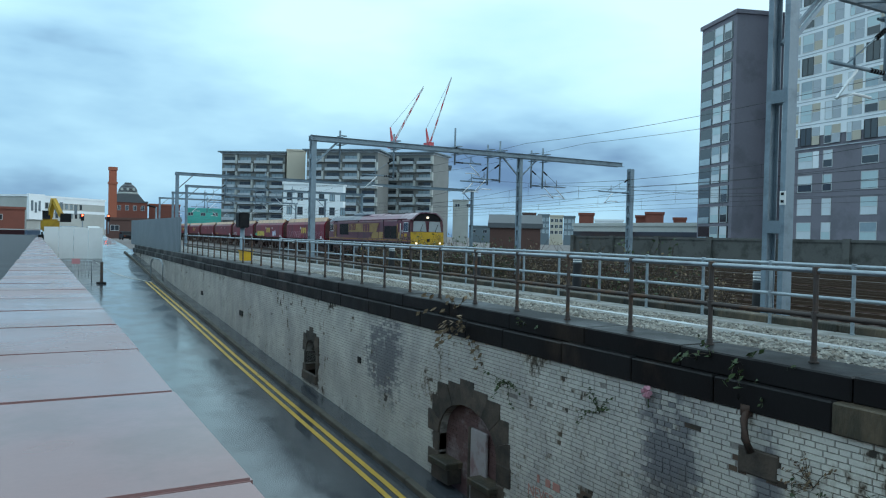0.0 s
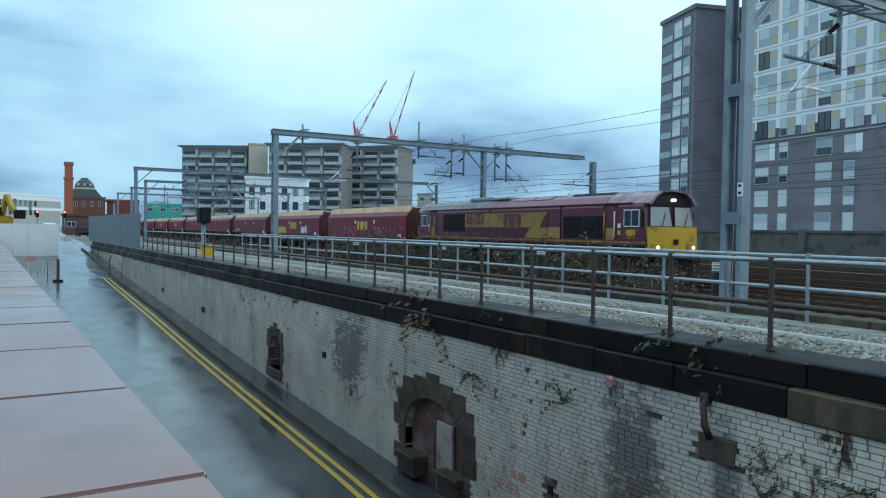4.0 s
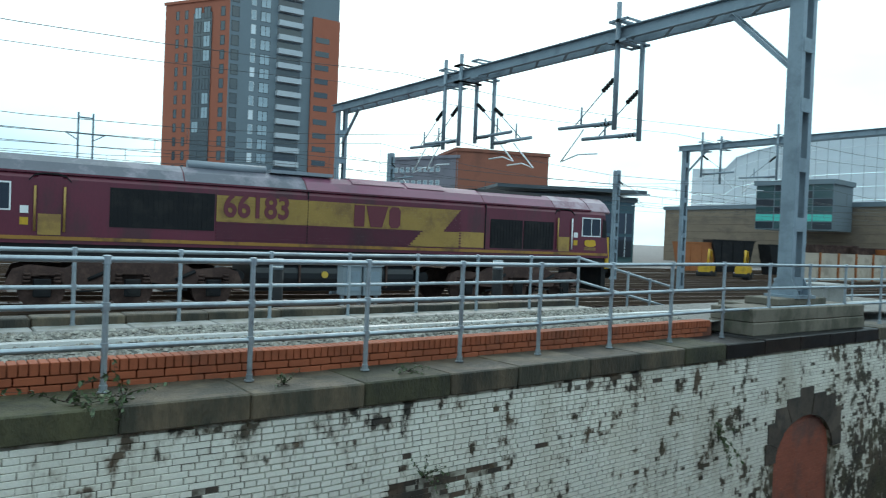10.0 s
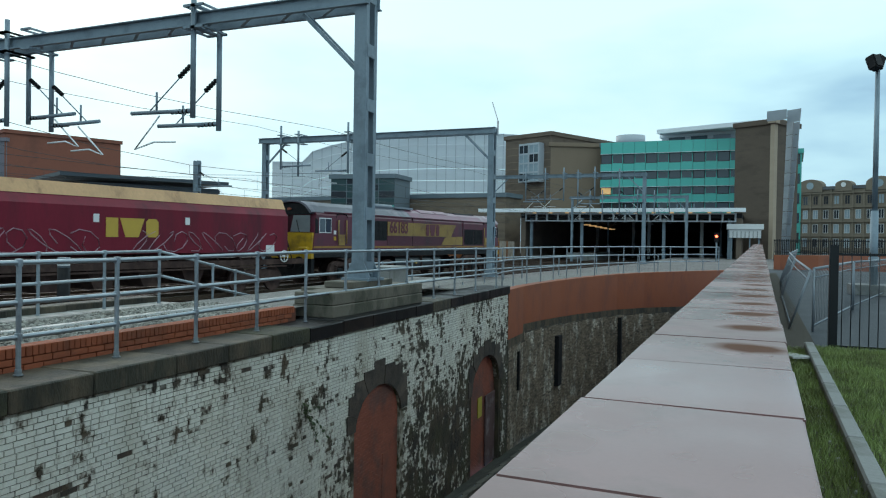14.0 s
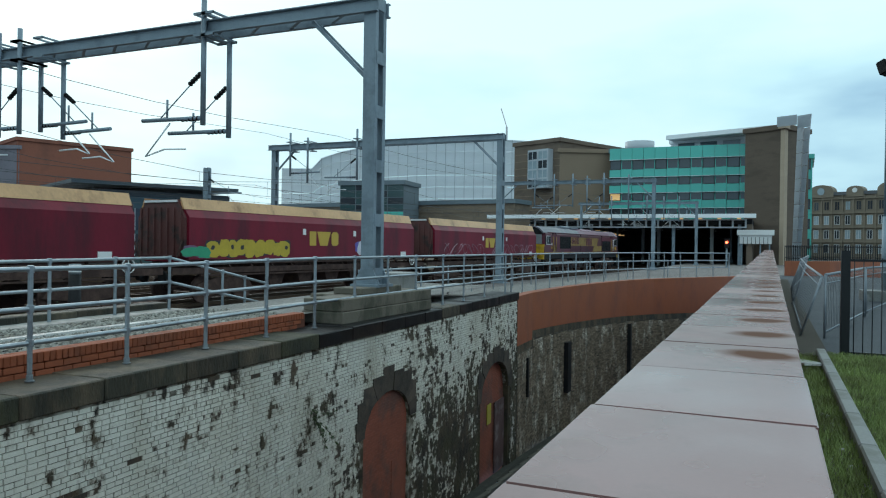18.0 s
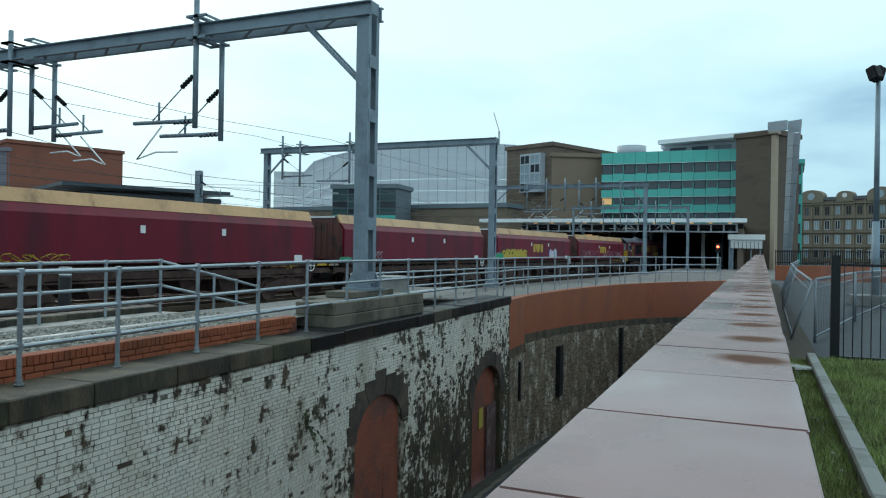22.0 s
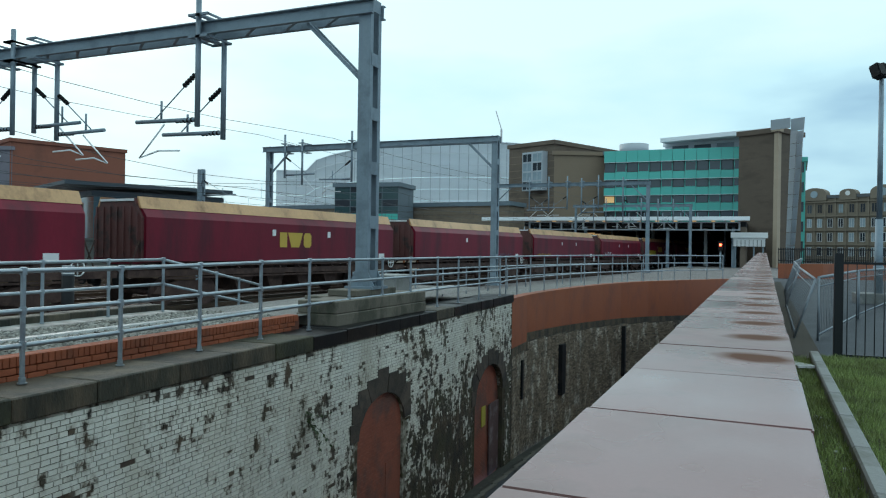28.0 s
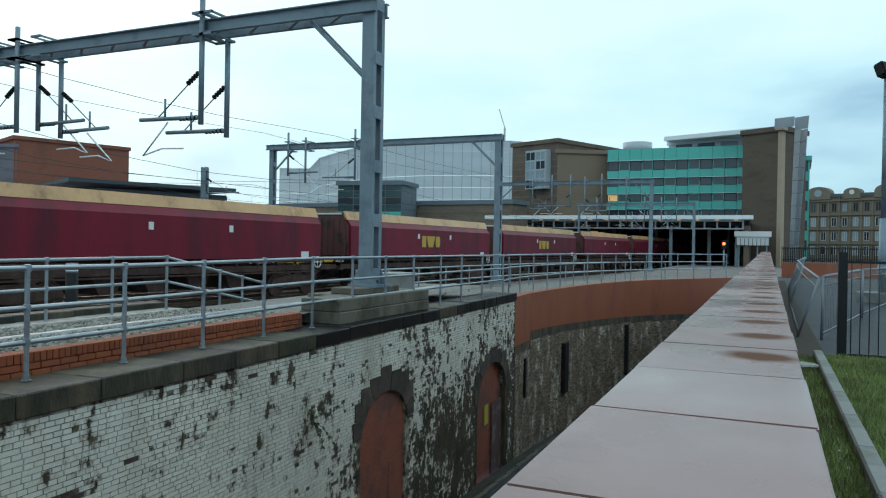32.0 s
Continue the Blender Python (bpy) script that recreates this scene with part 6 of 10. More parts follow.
def wall_details():
    rnd = random.Random(7)
    for i, (cx, hw, z0, zs, zc) in enumerate(OPENINGS):
        surround(cx, hw, z0, zs, zc, 9 if hw > 0.5 else 7, 0.34 if hw > 0.5 else 0.22, rnd, jambs=i < 2)
        y = face_y(cx)
        z_low = max(z0, road_z(cx) - 0.35) if i < 2 else road_z(cx) - 0.4
        # boarding set back in the opening
        if i == 1:
            # back plate is black to stand in for the niche's shade
            bm = bmesh.new()
            box(bm, cx - hw - 0.1, cx + hw + 0.1, y + 0.52, y + 0.56, z0 - 0.1, zc + 0.1)
            tagged(part("niche_back", bm, BLACK), "niche back painted black for the shade inside", "niche", kind="structure")
            stone(WALL, cx - 0.5, y - 0.06, z0 - 0.2, 1.0, 0.5, 0.2, STONE_PALE, "sill_stone")
            continue
        door = thing("blocked_door", ("old purple-brown bricked-up doorway with a flaked white board" if i == 0 else "doorway in a stone arch bricked up and painted dull red"), "door")
        set_back = (0.13, 0, 0.06, 0.16)[i]
        slope = face_y(cx + 0.5) - face_y(cx - 0.5)
        top = lambda x: zs + (zc - zs) * math.sqrt(max(0.0, 1 - ((x - cx) / hw) ** 2))
        # infill of brick, course by course
        bm = bmesh.new()
        z, row = z_low, 0
        while z < zc:
            x = cx - hw - 0.1 * (row % 2)
            while x < cx + hw:
                a, b = max(x, cx - hw), min(x + 0.206, cx + hw)
                if b - a > 0.03 and z < max(top(a), top(b)):
                    d = y + set_back + slope * ((a + b) / 2 - cx) + rnd.uniform(-0.003, 0.003)
                    box(bm, a + 0.002, b - 0.002, d, d + 0.05, z + 0.002, min(z + 0.0515, max(top(a), top(b)) + 0.02))
                x += 0.211
            z += 0.0535
            row += 1
        tagged(part("infill", bm, DOOR_OLD if i == 0 else DOOR_RED, door, "painted brick infill"), kind="stuff")
        bm = bmesh.new()
        box(bm, cx - hw - 0.1, cx + hw + 0.1, y + set_back + 0.012, y + set_back + 0.06, z_low, zc + 0.05)
        for v in bm.verts:
            v.co.y += slope * (v.co.x - cx)
        part("backing", bm, DOOR_OLD if i == 0 else DOOR_RED, door)
        if i == 0:
            for x0, x1, m, lab in ((0.02, 0.46, FLAKED, "flaked white board"), (-0.06, 0.0, STONE_PALE, "split wooden post")):
                bm = bmesh.new()
                box(bm, cx + x0, cx + x1, y + 0.06, y + 0.11, z_low, zs + 0.28)
                bmesh.ops.bevel(bm, geom=bm.edges[:], offset=0.012, segments=1, affect="EDGES")
                part("board", bm, m, door, lab)
            for s in (-1, 1):
                stone(WALL, cx + s * hw * 0.72 - 0.30, y - 0.16, road_z(cx) + 0.34, 0.6, 0.4, 0.10, STONE, "ledge_slab")
                stone(WALL, cx + s * hw * 0.72 - 0.27, y - 0.12, road_z(cx) + 0.1, 0.54, 0.4, 0.24, STONE_PALE, "ledge_stone")
        if i == 2:
            bm = bmesh.new()
            box(bm, cx + 0.28, cx + hw - 0.04, y + 0.05, y + 0.10, z_low, -3.95)
            for v in bm.verts:
                v.co.y += slope * (v.co.x - cx)
            part("door_leaf", bm, DOOR_RED, door, "low dull red door leaf")
        if i == 3:
            for x, z, w, h, m, lab in ((cx - 0.12, -4.42, 0.34, 0.52, FADED_YELLOW, "faded yellow notice"), (cx + 0.62, -4.55, 0.16, 0.34, WHITE_PLATE, "torn white notice")):
                bm = bmesh.new()
                box(bm, x - w / 2, x + w / 2, y + 0.13, y + 0.148, z - h / 2, z + h / 2)
                for v in bm.verts:
                    v.co.y += slope * (v.co.x - cx)
                part("notice", bm, m, door, lab)
            bm = bmesh.new()
            box(bm, cx + 0.32, cx + hw - 0.06, y + 0.10, y + 0.14, z_low + 0.2, -4.2)
            for v in bm.verts:
                v.co.y += slope * (v.co.x - cx)
            part("door_leaf", bm, DOOR_OLD, door, "dark half-open door leaf")
    # vents and putlog holes, each a raised black block in place of its shade
    for x, z, w, h in ((-23.6, -2.62, 0.45, 0.16), (-30.0, -2.48, 0.4, 0.16), (-1.46, -1.95, 0.12, 0.05), (-0.62, -1.91, 0.12, 0.05), (-6.82, -3.1, 0.07, 0.1), (-13.8, -2.55, 0.16, 0.12)):
        bm = bmesh.new()
        box(bm, x - w / 2, x + w / 2, face_y(x) - 0.016, face_y(x) + 0.02, z - h / 2, z + h / 2)
        tagged(part("wall_hole", bm, BLACK), "small black block standing in for the shade of a hole", "hole", group="holes in the wall", kind="structure")
    # rough stones let into the wall
    for x, z, w, h in ((-4.72, -2.13, 0.42, 0.24), (-2.75, -2.16, 0.24, 0.28), (-2.50, -2.14, 0.20, 0.24)):
        stone(WALL, x, face_y(x) - 0.006, z, w, 0.2, h, STONE_PALE, "bare_stone")
    word("NEVER", 0.20, SPRAY_R, WALL, pose(-7.98, face_y(-8) - 0.004, -3.42, 90, 0, 0), "graffiti", extrude=0.001, squeeze=0.95)
    for x, w in ((-7.78, 0.05), (-7.60, 0.10), (-7.45, 0.14), (-7.12, 0.12), (-6.94, 0.12)):
        bm = bmesh.new()
        z = -3.17 if x < -7.3 else -3.40
        box(bm, x, x + w, face_y(x) - 0.005, face_y(x) - 0.002, z, z + 0.10)
        part("graffiti_bar", bm, SPRAY_R, WALL)
    # drain head and stained pilaster
    ob = thing("drain_spout", "rusted drain spout dripping from the black coping", "drain spout")
    bm = bmesh.new()
    pipe(bm, [(-4.62, 5.78, -1.5), (-4.60, 5.66, -1.62), (-4.55, 5.62, -1.78), (-4.52, 5.66, -1.90)], 0.036, 8)
    part("spout", bm, DARK_RUST, ob)
    bm = bmesh.new()
    rod(bm, (-4.63, 5.74, -1.50), (-4.63, 5.74, -1.60), 0.06, 10)
    part("collar", bm, DARK_RUST, ob)
    ob = thing("wall_pilaster", "narrow mossy stone pilaster breaking the coping", "pilaster")
    for k, (z0, z1, w, dx) in enumerate(((-1.36, -1.20, 0.14, 0.0), (-1.60, -1.36, 0.11, 0.01), (-1.76, -1.60, 0.17, -0.01), (-2.02, -1.76, 0.13, 0.0), (-2.16, -2.02, 0.24, -0.04))):
        bm = bmesh.new()
        box(bm, -2.53 + dx - w / 2, -2.53 + dx + w / 2, 5.66 + 0.012 * k, 5.9, z0, z1)
        bmesh.ops.subdivide_edges(bm, edges=bm.edges[:], cuts=2, use_grid_fill=True)
        for v in bm.verts:
            v.co += Vector((rnd.uniform(-0.012, 0.012), rnd.uniform(-0.012, 0.012), rnd.uniform(-0.006, 0.006)))
        part("block", bm, (SOOT, BARE_BRICK, SOOT, DARK_RUST, STONE_PALE)[k], ob)
    # little pink cloth flower under the coping
    ob = thing("flower", "faded pink cloth flower tucked under the coping", "flower")
    for k in range(6):
        a = k * 1.05
        bm = bmesh.new()
        rod(bm, (-5.82, 5.69, -1.60), (-5.82 + 0.06 * math.cos(a), 5.66, -1.62 + 0.06 * math.sin(a)), 0.006, 6, 0.028)
        part("petal", bm, mat("faded_pink_cloth", (0.45, 0.22, 0.28), 0.8, 0, 0.1, bump=0) if k == 0 else bpy.data.materials["faded_pink_cloth"], ob)
    bm = bmesh.new()
    rod(bm, (-5.82, 5.69, -1.62), (-5.80, 5.68, -1.78), 0.006, 5)
    part("stalk", bm, LEAF, ob)


CURVE = [(20.6, 6.72), (22.5, 6.86), (22.56, 6.862), (24.5, 6.82), (26.6, 6.68), (28.7, 6.45), (30.8, 6.12), (32.8, 5.72), (35.2, 4.9), (37.3, 3.81), (39.2, 2.75), (40.8, 1.79), (42.5, 0.6), (44.0, -0.5)]


def curved_wall():
    """East of the white brick the wall swings round: red painted parapet above dark mossy brick."""
    def run(name, inner, z0, z1, material, label):
        bm = bmesh.new()
        rows = []
        for x, y in CURVE:
            a, b = (z0(x), z1(x))
            rows.append([bm.verts.new(p) for p in ((x, y, a), (x + 0.15, y + inner, a), (x + 0.15, y + inner, b), (x, y, b))])
        for p, q in zip(rows, rows[1:]):
            for i in range(4):
                bm.faces.new((p[i], p[(i + 1) % 4], q[(i + 1) % 4], q[i]))
        bm.faces.new(rows[0][::-1])
        bm.faces.new(rows[-1])
        return tagged(part(name, fixed(bm), material), label, "wall", kind="structure")
    run("wall_red_parapet", 0.35, lambda x: (-2.90 if x < 22.53 else -2.62) - max(0, x - 22) * 0.03, lambda x: -1.44 + max(0, x - 21) * 0.004, RED_PAINT, "dull red painted parapet curving over the lane")
    run("string_course", 0.42, lambda x: (-3.14 if x < 22.53 else -2.86) - max(0, x - 22) * 0.03, lambda x: (-2.905 if x < 22.53 else -2.625) - max(0, x - 22) * 0.03, STONE, "mossy stone string course under the red parapet")
    run("wall_mossy", 0.6, lambda x: -8.0, lambda x: (-3.145 if x < 22.53 else -2.865) - max(0, x - 22) * 0.03, MOSSY_WALL, "dark mossy brick wall curving round the lane")
    # slots are black blocks set on the wall, drawn for their shade
    for x, y, z0, z1, w in ((21.8, 6.79, -4.6, -3.4, 0.12), (26.2, 6.62, -5.2, -3.4, 0.5), (33.0, 5.6, -5.5, -3.3, 0.3)):
        bm = bmesh.new()
        box(bm, x - w / 2, x + w / 2, y - 0.06, y + 0.1, z0, z1)
        tagged(part("wall_slot", bm, BLACK), "narrow black block for the shade of a slot in the mossy wall", "slot", group="slots in the wall", kind="structure")
    # path along the curve and the bank down to the ballast
    rows = []
    for x, y in [(9.6, 6.6), (14.0, 6.6), (17.5, 6.75)] + CURVE:
        rows.append([(x + 0.1, y + 0.4, -1.46), (x + 0.5, y + 2.4, -1.46), (x + 0.7, y + 3.2, -1.9), (x + 1.0, y + 4.4, GROUND_Z - 0.02)])
    sheet("path", rows, GRAVEL, "gravel path curving behind the red parapet", "path")
    # the plinth under the nearest gantry
    pl = thing("plinth", "stepped plinth of pale mossy concrete blocks", "plinth")
    for k in range(3):
        stone(pl, 10.46 + k * 1.21, 6.42 + 0.03 * k, -1.32, 1.20, 0.80, 0.205, PLINTH, "block")
        stone(pl, 10.46 + k * 1.21, 6.43 + 0.03 * k, -1.112, 1.20, 0.76, 0.21, PLINTH, "block")
    stone(pl, 11.62, 6.72, PLINTH_Z - 0.002, 1.55, 0.62, 0.12, PLINTH, "pad")
    stone(pl, 11.55, 7.3, -1.46, 1.7, 0.5, 0.55, PLINTH, "footing")
    # dark ledge top either side of the plinth is bare; a concrete box beyond
    bx = thing("cable_box", "pale concrete cable box behind the plinth", "box")
    stone(bx, 14.55, 7.5, -1.46, 0.9, 0.6, 0.80, CONCRETE, "body")
    stone(bx, 14.5, 7.45, -0.66, 1.0, 0.7, 0.05, CONCRETE, "lid")


def sprig(x, y, z, size, seed, dry=0.3, hang=0.0):
    """A small self-sown plant: stems with leaves."""
    rnd = random.Random(seed)
    ob = thing("wall_plant", "straggling green plant rooted in the wall" if dry < 0.5 else "straggling dry brown weed rooted in the wall", "plant", pose(x, y, z), group="plants on the wall")
    stems, leaves = bmesh.new(), bmesh.new()
    for s in range(7):
        p = Vector((0, 0, 0))
        d = Vector((rnd.uniform(-1, 1), rnd.uniform(-0.7, -0.05), rnd.uniform(-0.2, 1) - hang)).normalized()
        for k in range(5):
            q = p + d * size * 0.2
            rod(stems, p, q, 0.004 * (1.2 - 0.2 * k), 4)
            for _ in range(3):
                n = Vector((rnd.uniform(-1, 1), rnd.uniform(-1, 1), rnd.uniform(-1, 1))).normalized()
                a = n.orthogonal().normalized()
                b = n.cross(a)
                c = q + n * 0.02
                w = size * rnd.uniform(0.05, 0.09)
                v = [leaves.verts.new(c + a * u * w + b * t * w * 0.5) for u, t in ((-1, 0), (0, -1), (1, 0), (0, 1))]
                leaves.faces.new(v)
            p = q
            d = (d + Vector((rnd.uniform(-0.4, 0.4), rnd.uniform(-0.2, 0.2), rnd.uniform(-0.4, 0.2) - hang * 0.3))).normalized()
    part("stem", stems, TWIG, ob)
    part("foliage", leaves, DRY if dry > 0.5 else LEAF, ob)


def plants():
    for i, (x, z, size, dry, hang) in enumerate(((-10.2, -1.32, 0.85, 0.8, 0.3), (-9.6, -1.45, 0.7, 0.6, 0.6), (-6.6, -2.02, 0.34, 0.2, 0.0), (-8.1, -1.26, 0.35, 0.2, 0.0), (-5.0, -1.22, 0.6, 0.3, 0.1), (-4.5, -1.25, 0.4, 0.3, 0.3), (-8.5, -2.03, 0.4, 0.2, 0.3),
                                               (-4.03, -2.3, 0.5, 0.3, -0.3), (-3.95, -2.05, 0.45, 0.7, 0), (-2.5, -1.6, 0.4, 0.2, 0.4), (-1.95, -1.15, 0.55, 0.3, 0.1), (-1.75, -1.4, 0.4, 0.2, 0.5), (-5.15, -1.26, 0.4, 0.3, 0), (-3.2, -2.0, 0.5, 0.4, 0.2), (-2.55, -2.1, 0.4, 0.2, 0.3),
                                               (0.9, -1.30, 0.45, 0.3, 0.0), (1.3, -1.31, 0.35, 0.3, 0.0), (-0.4, -1.31, 0.2, 0.2, 0.0), (4.0, -2.3, 0.3, 0.2, 0), (1.75, -1.5, 0.07, 0.1, 0), (2.6, -1.31, 0.2, 0.2, 0), (-1.0, -2.2, 0.3, 0.3, 0.4), (9.2, -2.6, 0.5, 0.4, 0.3), (3.9, -1.3, 0.25, 0.2, 0))):
        y = face_y(x) - 0.02
        if z > -1.34:
            y += 0.2
        sprig(x, y, z, size * (0.62 if -4.2 < x < -2.0 and z < -1.5 else 0.9), 100 + i, dry, hang)


def dry_bush(seed, size):
    rnd = random.Random(seed)
    stems, leaves = bmesh.new(), bmesh.new()
    for s in range(34):
        a, lean = rnd.uniform(0, 2 * math.pi), rnd.uniform(0.1, 0.9)
        p = Vector((rnd.uniform(-0.4, 0.4), rnd.uniform(-0.4, 0.4), 0)) * size
        d = Vector((math.cos(a) * lean, math.sin(a) * lean, 1)).normalized()
        h = size * rnd.uniform(0.5, 1.1)
        for k in range(4):
            q = p + d * h / 4
            rod(stems, p, q, 0.011 - 0.002 * k, 3, caps=False)
            for _ in range(2):
                c = q + Vector((rnd.uniform(-1, 1), rnd.uniform(-1, 1), rnd.uniform(-1, 1))) * 0.07
                w = rnd.uniform(0.02, 0.05)
                n = Vector((rnd.uniform(-1, 1), rnd.uniform(-1, 1), rnd.uniform(-1, 1))).normalized()
                u = n.orthogonal().normalized()
                v = n.cross(u)
                leaves.faces.new([leaves.verts.new(c + u * e * w + v * f * w * 0.6) for e, f in ((-1, 0), (0, -1), (1, 0), (0, 1))])
            p = q
            d = (d + Vector((rnd.uniform(-0.5, 0.5), rnd.uniform(-0.5, 0.5), rnd.uniform(-0.3, 0.2)))).normalized()
    ob = thing("bramble_bush", "tangled dry brown bramble growing beside the track", "bush", group="brambles beside the track")
    part("stem", stems, TWIG, ob)["kind"] = "stuff"
    part("foliage", leaves, DRY if seed % 4 else LEAF, ob)["kind"] = "stuff"
    return ob


def bushes():
    rnd = random.Random(21)
    kinds = [dry_bush(30 + k, 1.5) for k in range(4)]
    spots = []
    for i in range(44):
        x = rnd.uniform(-50, -13) if i < 32 else rnd.uniform(-8, 30)
        y = side_y(x) - rnd.uniform(1.2, 4.0)
        if x > -7:
            y = side_y(x) - rnd.uniform(1.0, 3.0)
        spots.append((x, y, rnd.uniform(1.1, 1.9) if x < -7 else rnd.uniform(0.35, 0.65), rnd.uniform(0, 360)))
    for i, (x, y, s, r) in enumerate(spots):
        m = pose(x, y, GROUND_Z - 0.03, 0, 0, r)
        o = kinds[i % 4] if i < 4 else copy_thing(kinds[i % 4], m)
        o.matrix_basis = m
        o.scale = (s, s, s * (0.9 if x < -7 else 0.8))


wall_details()
curved_wall()
plants()
bushes()


# ---- buildings round about ----
def P(az, d):
    a = radians(az)
    return d * math.sin(a), d * math.cos(a)


DARK_BRICK = mat("dark_grey_brick", (0.20, 0.19, 0.225), 0.8, 0, 0.12, 0.15, 3.0, 0.1, second=(0.155, 0.15, 0.178), patch=0.2)
WHITE_PANEL = mat("white_cladding", (0.86, 0.90, 0.93), 0.55, 0, 0.06, 0.2, 2, 0.0)
CREAM_PANEL = mat("cream_cladding", (0.52, 0.47, 0.38), 0.6, 0, 0.08, 0.2, 2, 0.0)
GREY_PANEL = mat("pale_grey_cladding", (0.44, 0.48, 0.52), 0.5, 0, 0.08, 0.2, 2, 0.0)
SLATE = mat("slate_grey_cladding", (0.14, 0.18, 0.21), 0.5, 0, 0.12, 0.2, 2, 0.0)
TOWER_RED = mat("far_red_brick", (0.34, 0.105, 0.06), 0.8, 0, 0.12, 0.15, 3, 0.0)
BLOCK_RED = mat("dull_orange_brick", (0.27, 0.095, 0.06), 0.8, 0, 0.15, 0.15, 3, 0.0, second=(0.20, 0.075, 0.05), patch=0.15)
OLD_RED = mat("old_red_brick", (0.20, 0.065, 0.045), 0.8, 0, 0.2, 0.3, 3, 0.1)
TAN_BRICK = mat("tan_brick", (0.25, 0.185, 0.13), 0.8, 0, 0.15, 0.2, 6, 0.1)
BROWN_BRICK = mat("brown_brick", (0.15, 0.112, 0.085), 0.8, 0, 0.25, 0.25, 6, 0.1, second=(0.115, 0.085, 0.065), patch=0.4, stretch=(1, 1, 2.5))
ARENA = mat("ribbed_silver_cladding", (0.84, 0.89, 0.93), 0.4, 0.0, 0.10, 0.1, 4, 0.0, stretch=(1, 1, 8))
GREEN = mat("sea_green_glass", (0.10, 0.50, 0.43), 0.15, 0, 0.08, 0.2, 2, 0.0)
DEEP_BRICK = mat("dark_brown_wall_brick", (0.12, 0.088, 0.066), 0.8, 0, 0.2, 0.25, 6, 0.1, second=(0.095, 0.07, 0.053), patch=0.3, stretch=(1, 1, 3))
PALE_TAN = mat("pale_tan_brick", (0.42, 0.33, 0.245), 0.8, 0, 0.15, 0.3, 6, 0.1, stretch=(1, 1, 3))
WALL_TAN = mat("stained_tan_brick", (0.205, 0.155, 0.112), 0.8, 0, 0.3, 0.2, 6, 0.1, second=(0.15, 0.115, 0.088), patch=0.25, stretch=(1, 1, 2.5))
HOARDING = mat("pale_beige_boards", (0.42, 0.35, 0.28), 0.7, 0, 0.25, 0.5, 8, 0.1, second=(0.30, 0.24, 0.19), patch=0.8)
SHED_BRICK = mat("dark_brown_brick", (0.105, 0.055, 0.045), 0.8, 0, 0.25, 0.3, 6, 0.1)
TEAL_GLASS = glass("dark_teal_glass", (0.045, 0.085, 0.09))
DARK_ROOF = mat("dark_blue_roof_edge", (0.05, 0.065, 0.08), 0.4, 0, 0.1, 0.3, 3, 0.0)
SLATE_ROOF = mat("slate_roof", (0.10, 0.105, 0.115), 0.5, 0, 0.2, 0.6, 8, 0.2)
HOTEL = mat("honey_sandstone", (0.20, 0.165, 0.125), 0.8, 0, 0.2, 0.3, 4, 0.1)
PALE_CONC = mat("weathered_concrete", (0.44, 0.45, 0.43), 0.7, 0, 0.2, 0.2, 3, 0.1)
APT_CONC = mat("grey_stained_concrete", (0.20, 0.205, 0.20), 0.7, 0, 0.25, 0.15, 2, 0.0)
BEIGE = mat("beige_render", (0.33, 0.34, 0.34), 0.7, 0, 0.12, 0.1, 2, 0.0)
# tints of GLASS_A and GLASS_D carry the sky's reflection in the panes
GLASS_A = glass("window_painted_sky_grey", (0.30, 0.38, 0.43), 0.08)
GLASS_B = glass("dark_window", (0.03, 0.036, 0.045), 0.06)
GLASS_C = mat("window_with_blind", (0.66, 0.72, 0.76), 0.25, 0, 0.1, 0.5, 3, 0, spec=0.8)
GLASS_D = mat("window_painted_pale_sky", (0.50, 0.63, 0.66), 0.2, 0, 0.1, 0.5, 3, 0, spec=0.8)
GLOW = mat("lit_window", (0.5, 0.35, 0.15), 0.3, 0, 0.1, bump=0, emit=(1.0, 0.62, 0.25), power=0.5)
FRAME_W = mat("white_window_frame", (0.55, 0.57, 0.58), 0.5, 0, 0.05, bump=0)
FRAME_D = mat("dark_window_frame", (0.03, 0.032, 0.036), 0.5, 0, 0.05, bump=0)


def block(name, label, p0, p1, depth, z0, z1, material, cat="building", roof=None, group=""):
    """A building whose front runs from p0 to p1 (left to right from the lane); local x along the front, y into it."""
    dx, dy = p1[0] - p0[0], p1[1] - p0[1]
    L = math.hypot(dx, dy)
    ob = thing(name, label, cat, pose(p0[0], p0[1], 0, 0, 0, math.degrees(math.atan2(dy, dx))), group)
    bm = bmesh.new()
    box(bm, 0, L, 0, depth, z0, z1)
    part("wall", bm, material, ob)
    bm = bmesh.new()
    box(bm, -0.25, L + 0.25, -0.25, depth + 0.25, z1, z1 + 0.6)
    part("roof", bm, roof or material, ob)
    return ob, L


WINDOW_MESH = {}


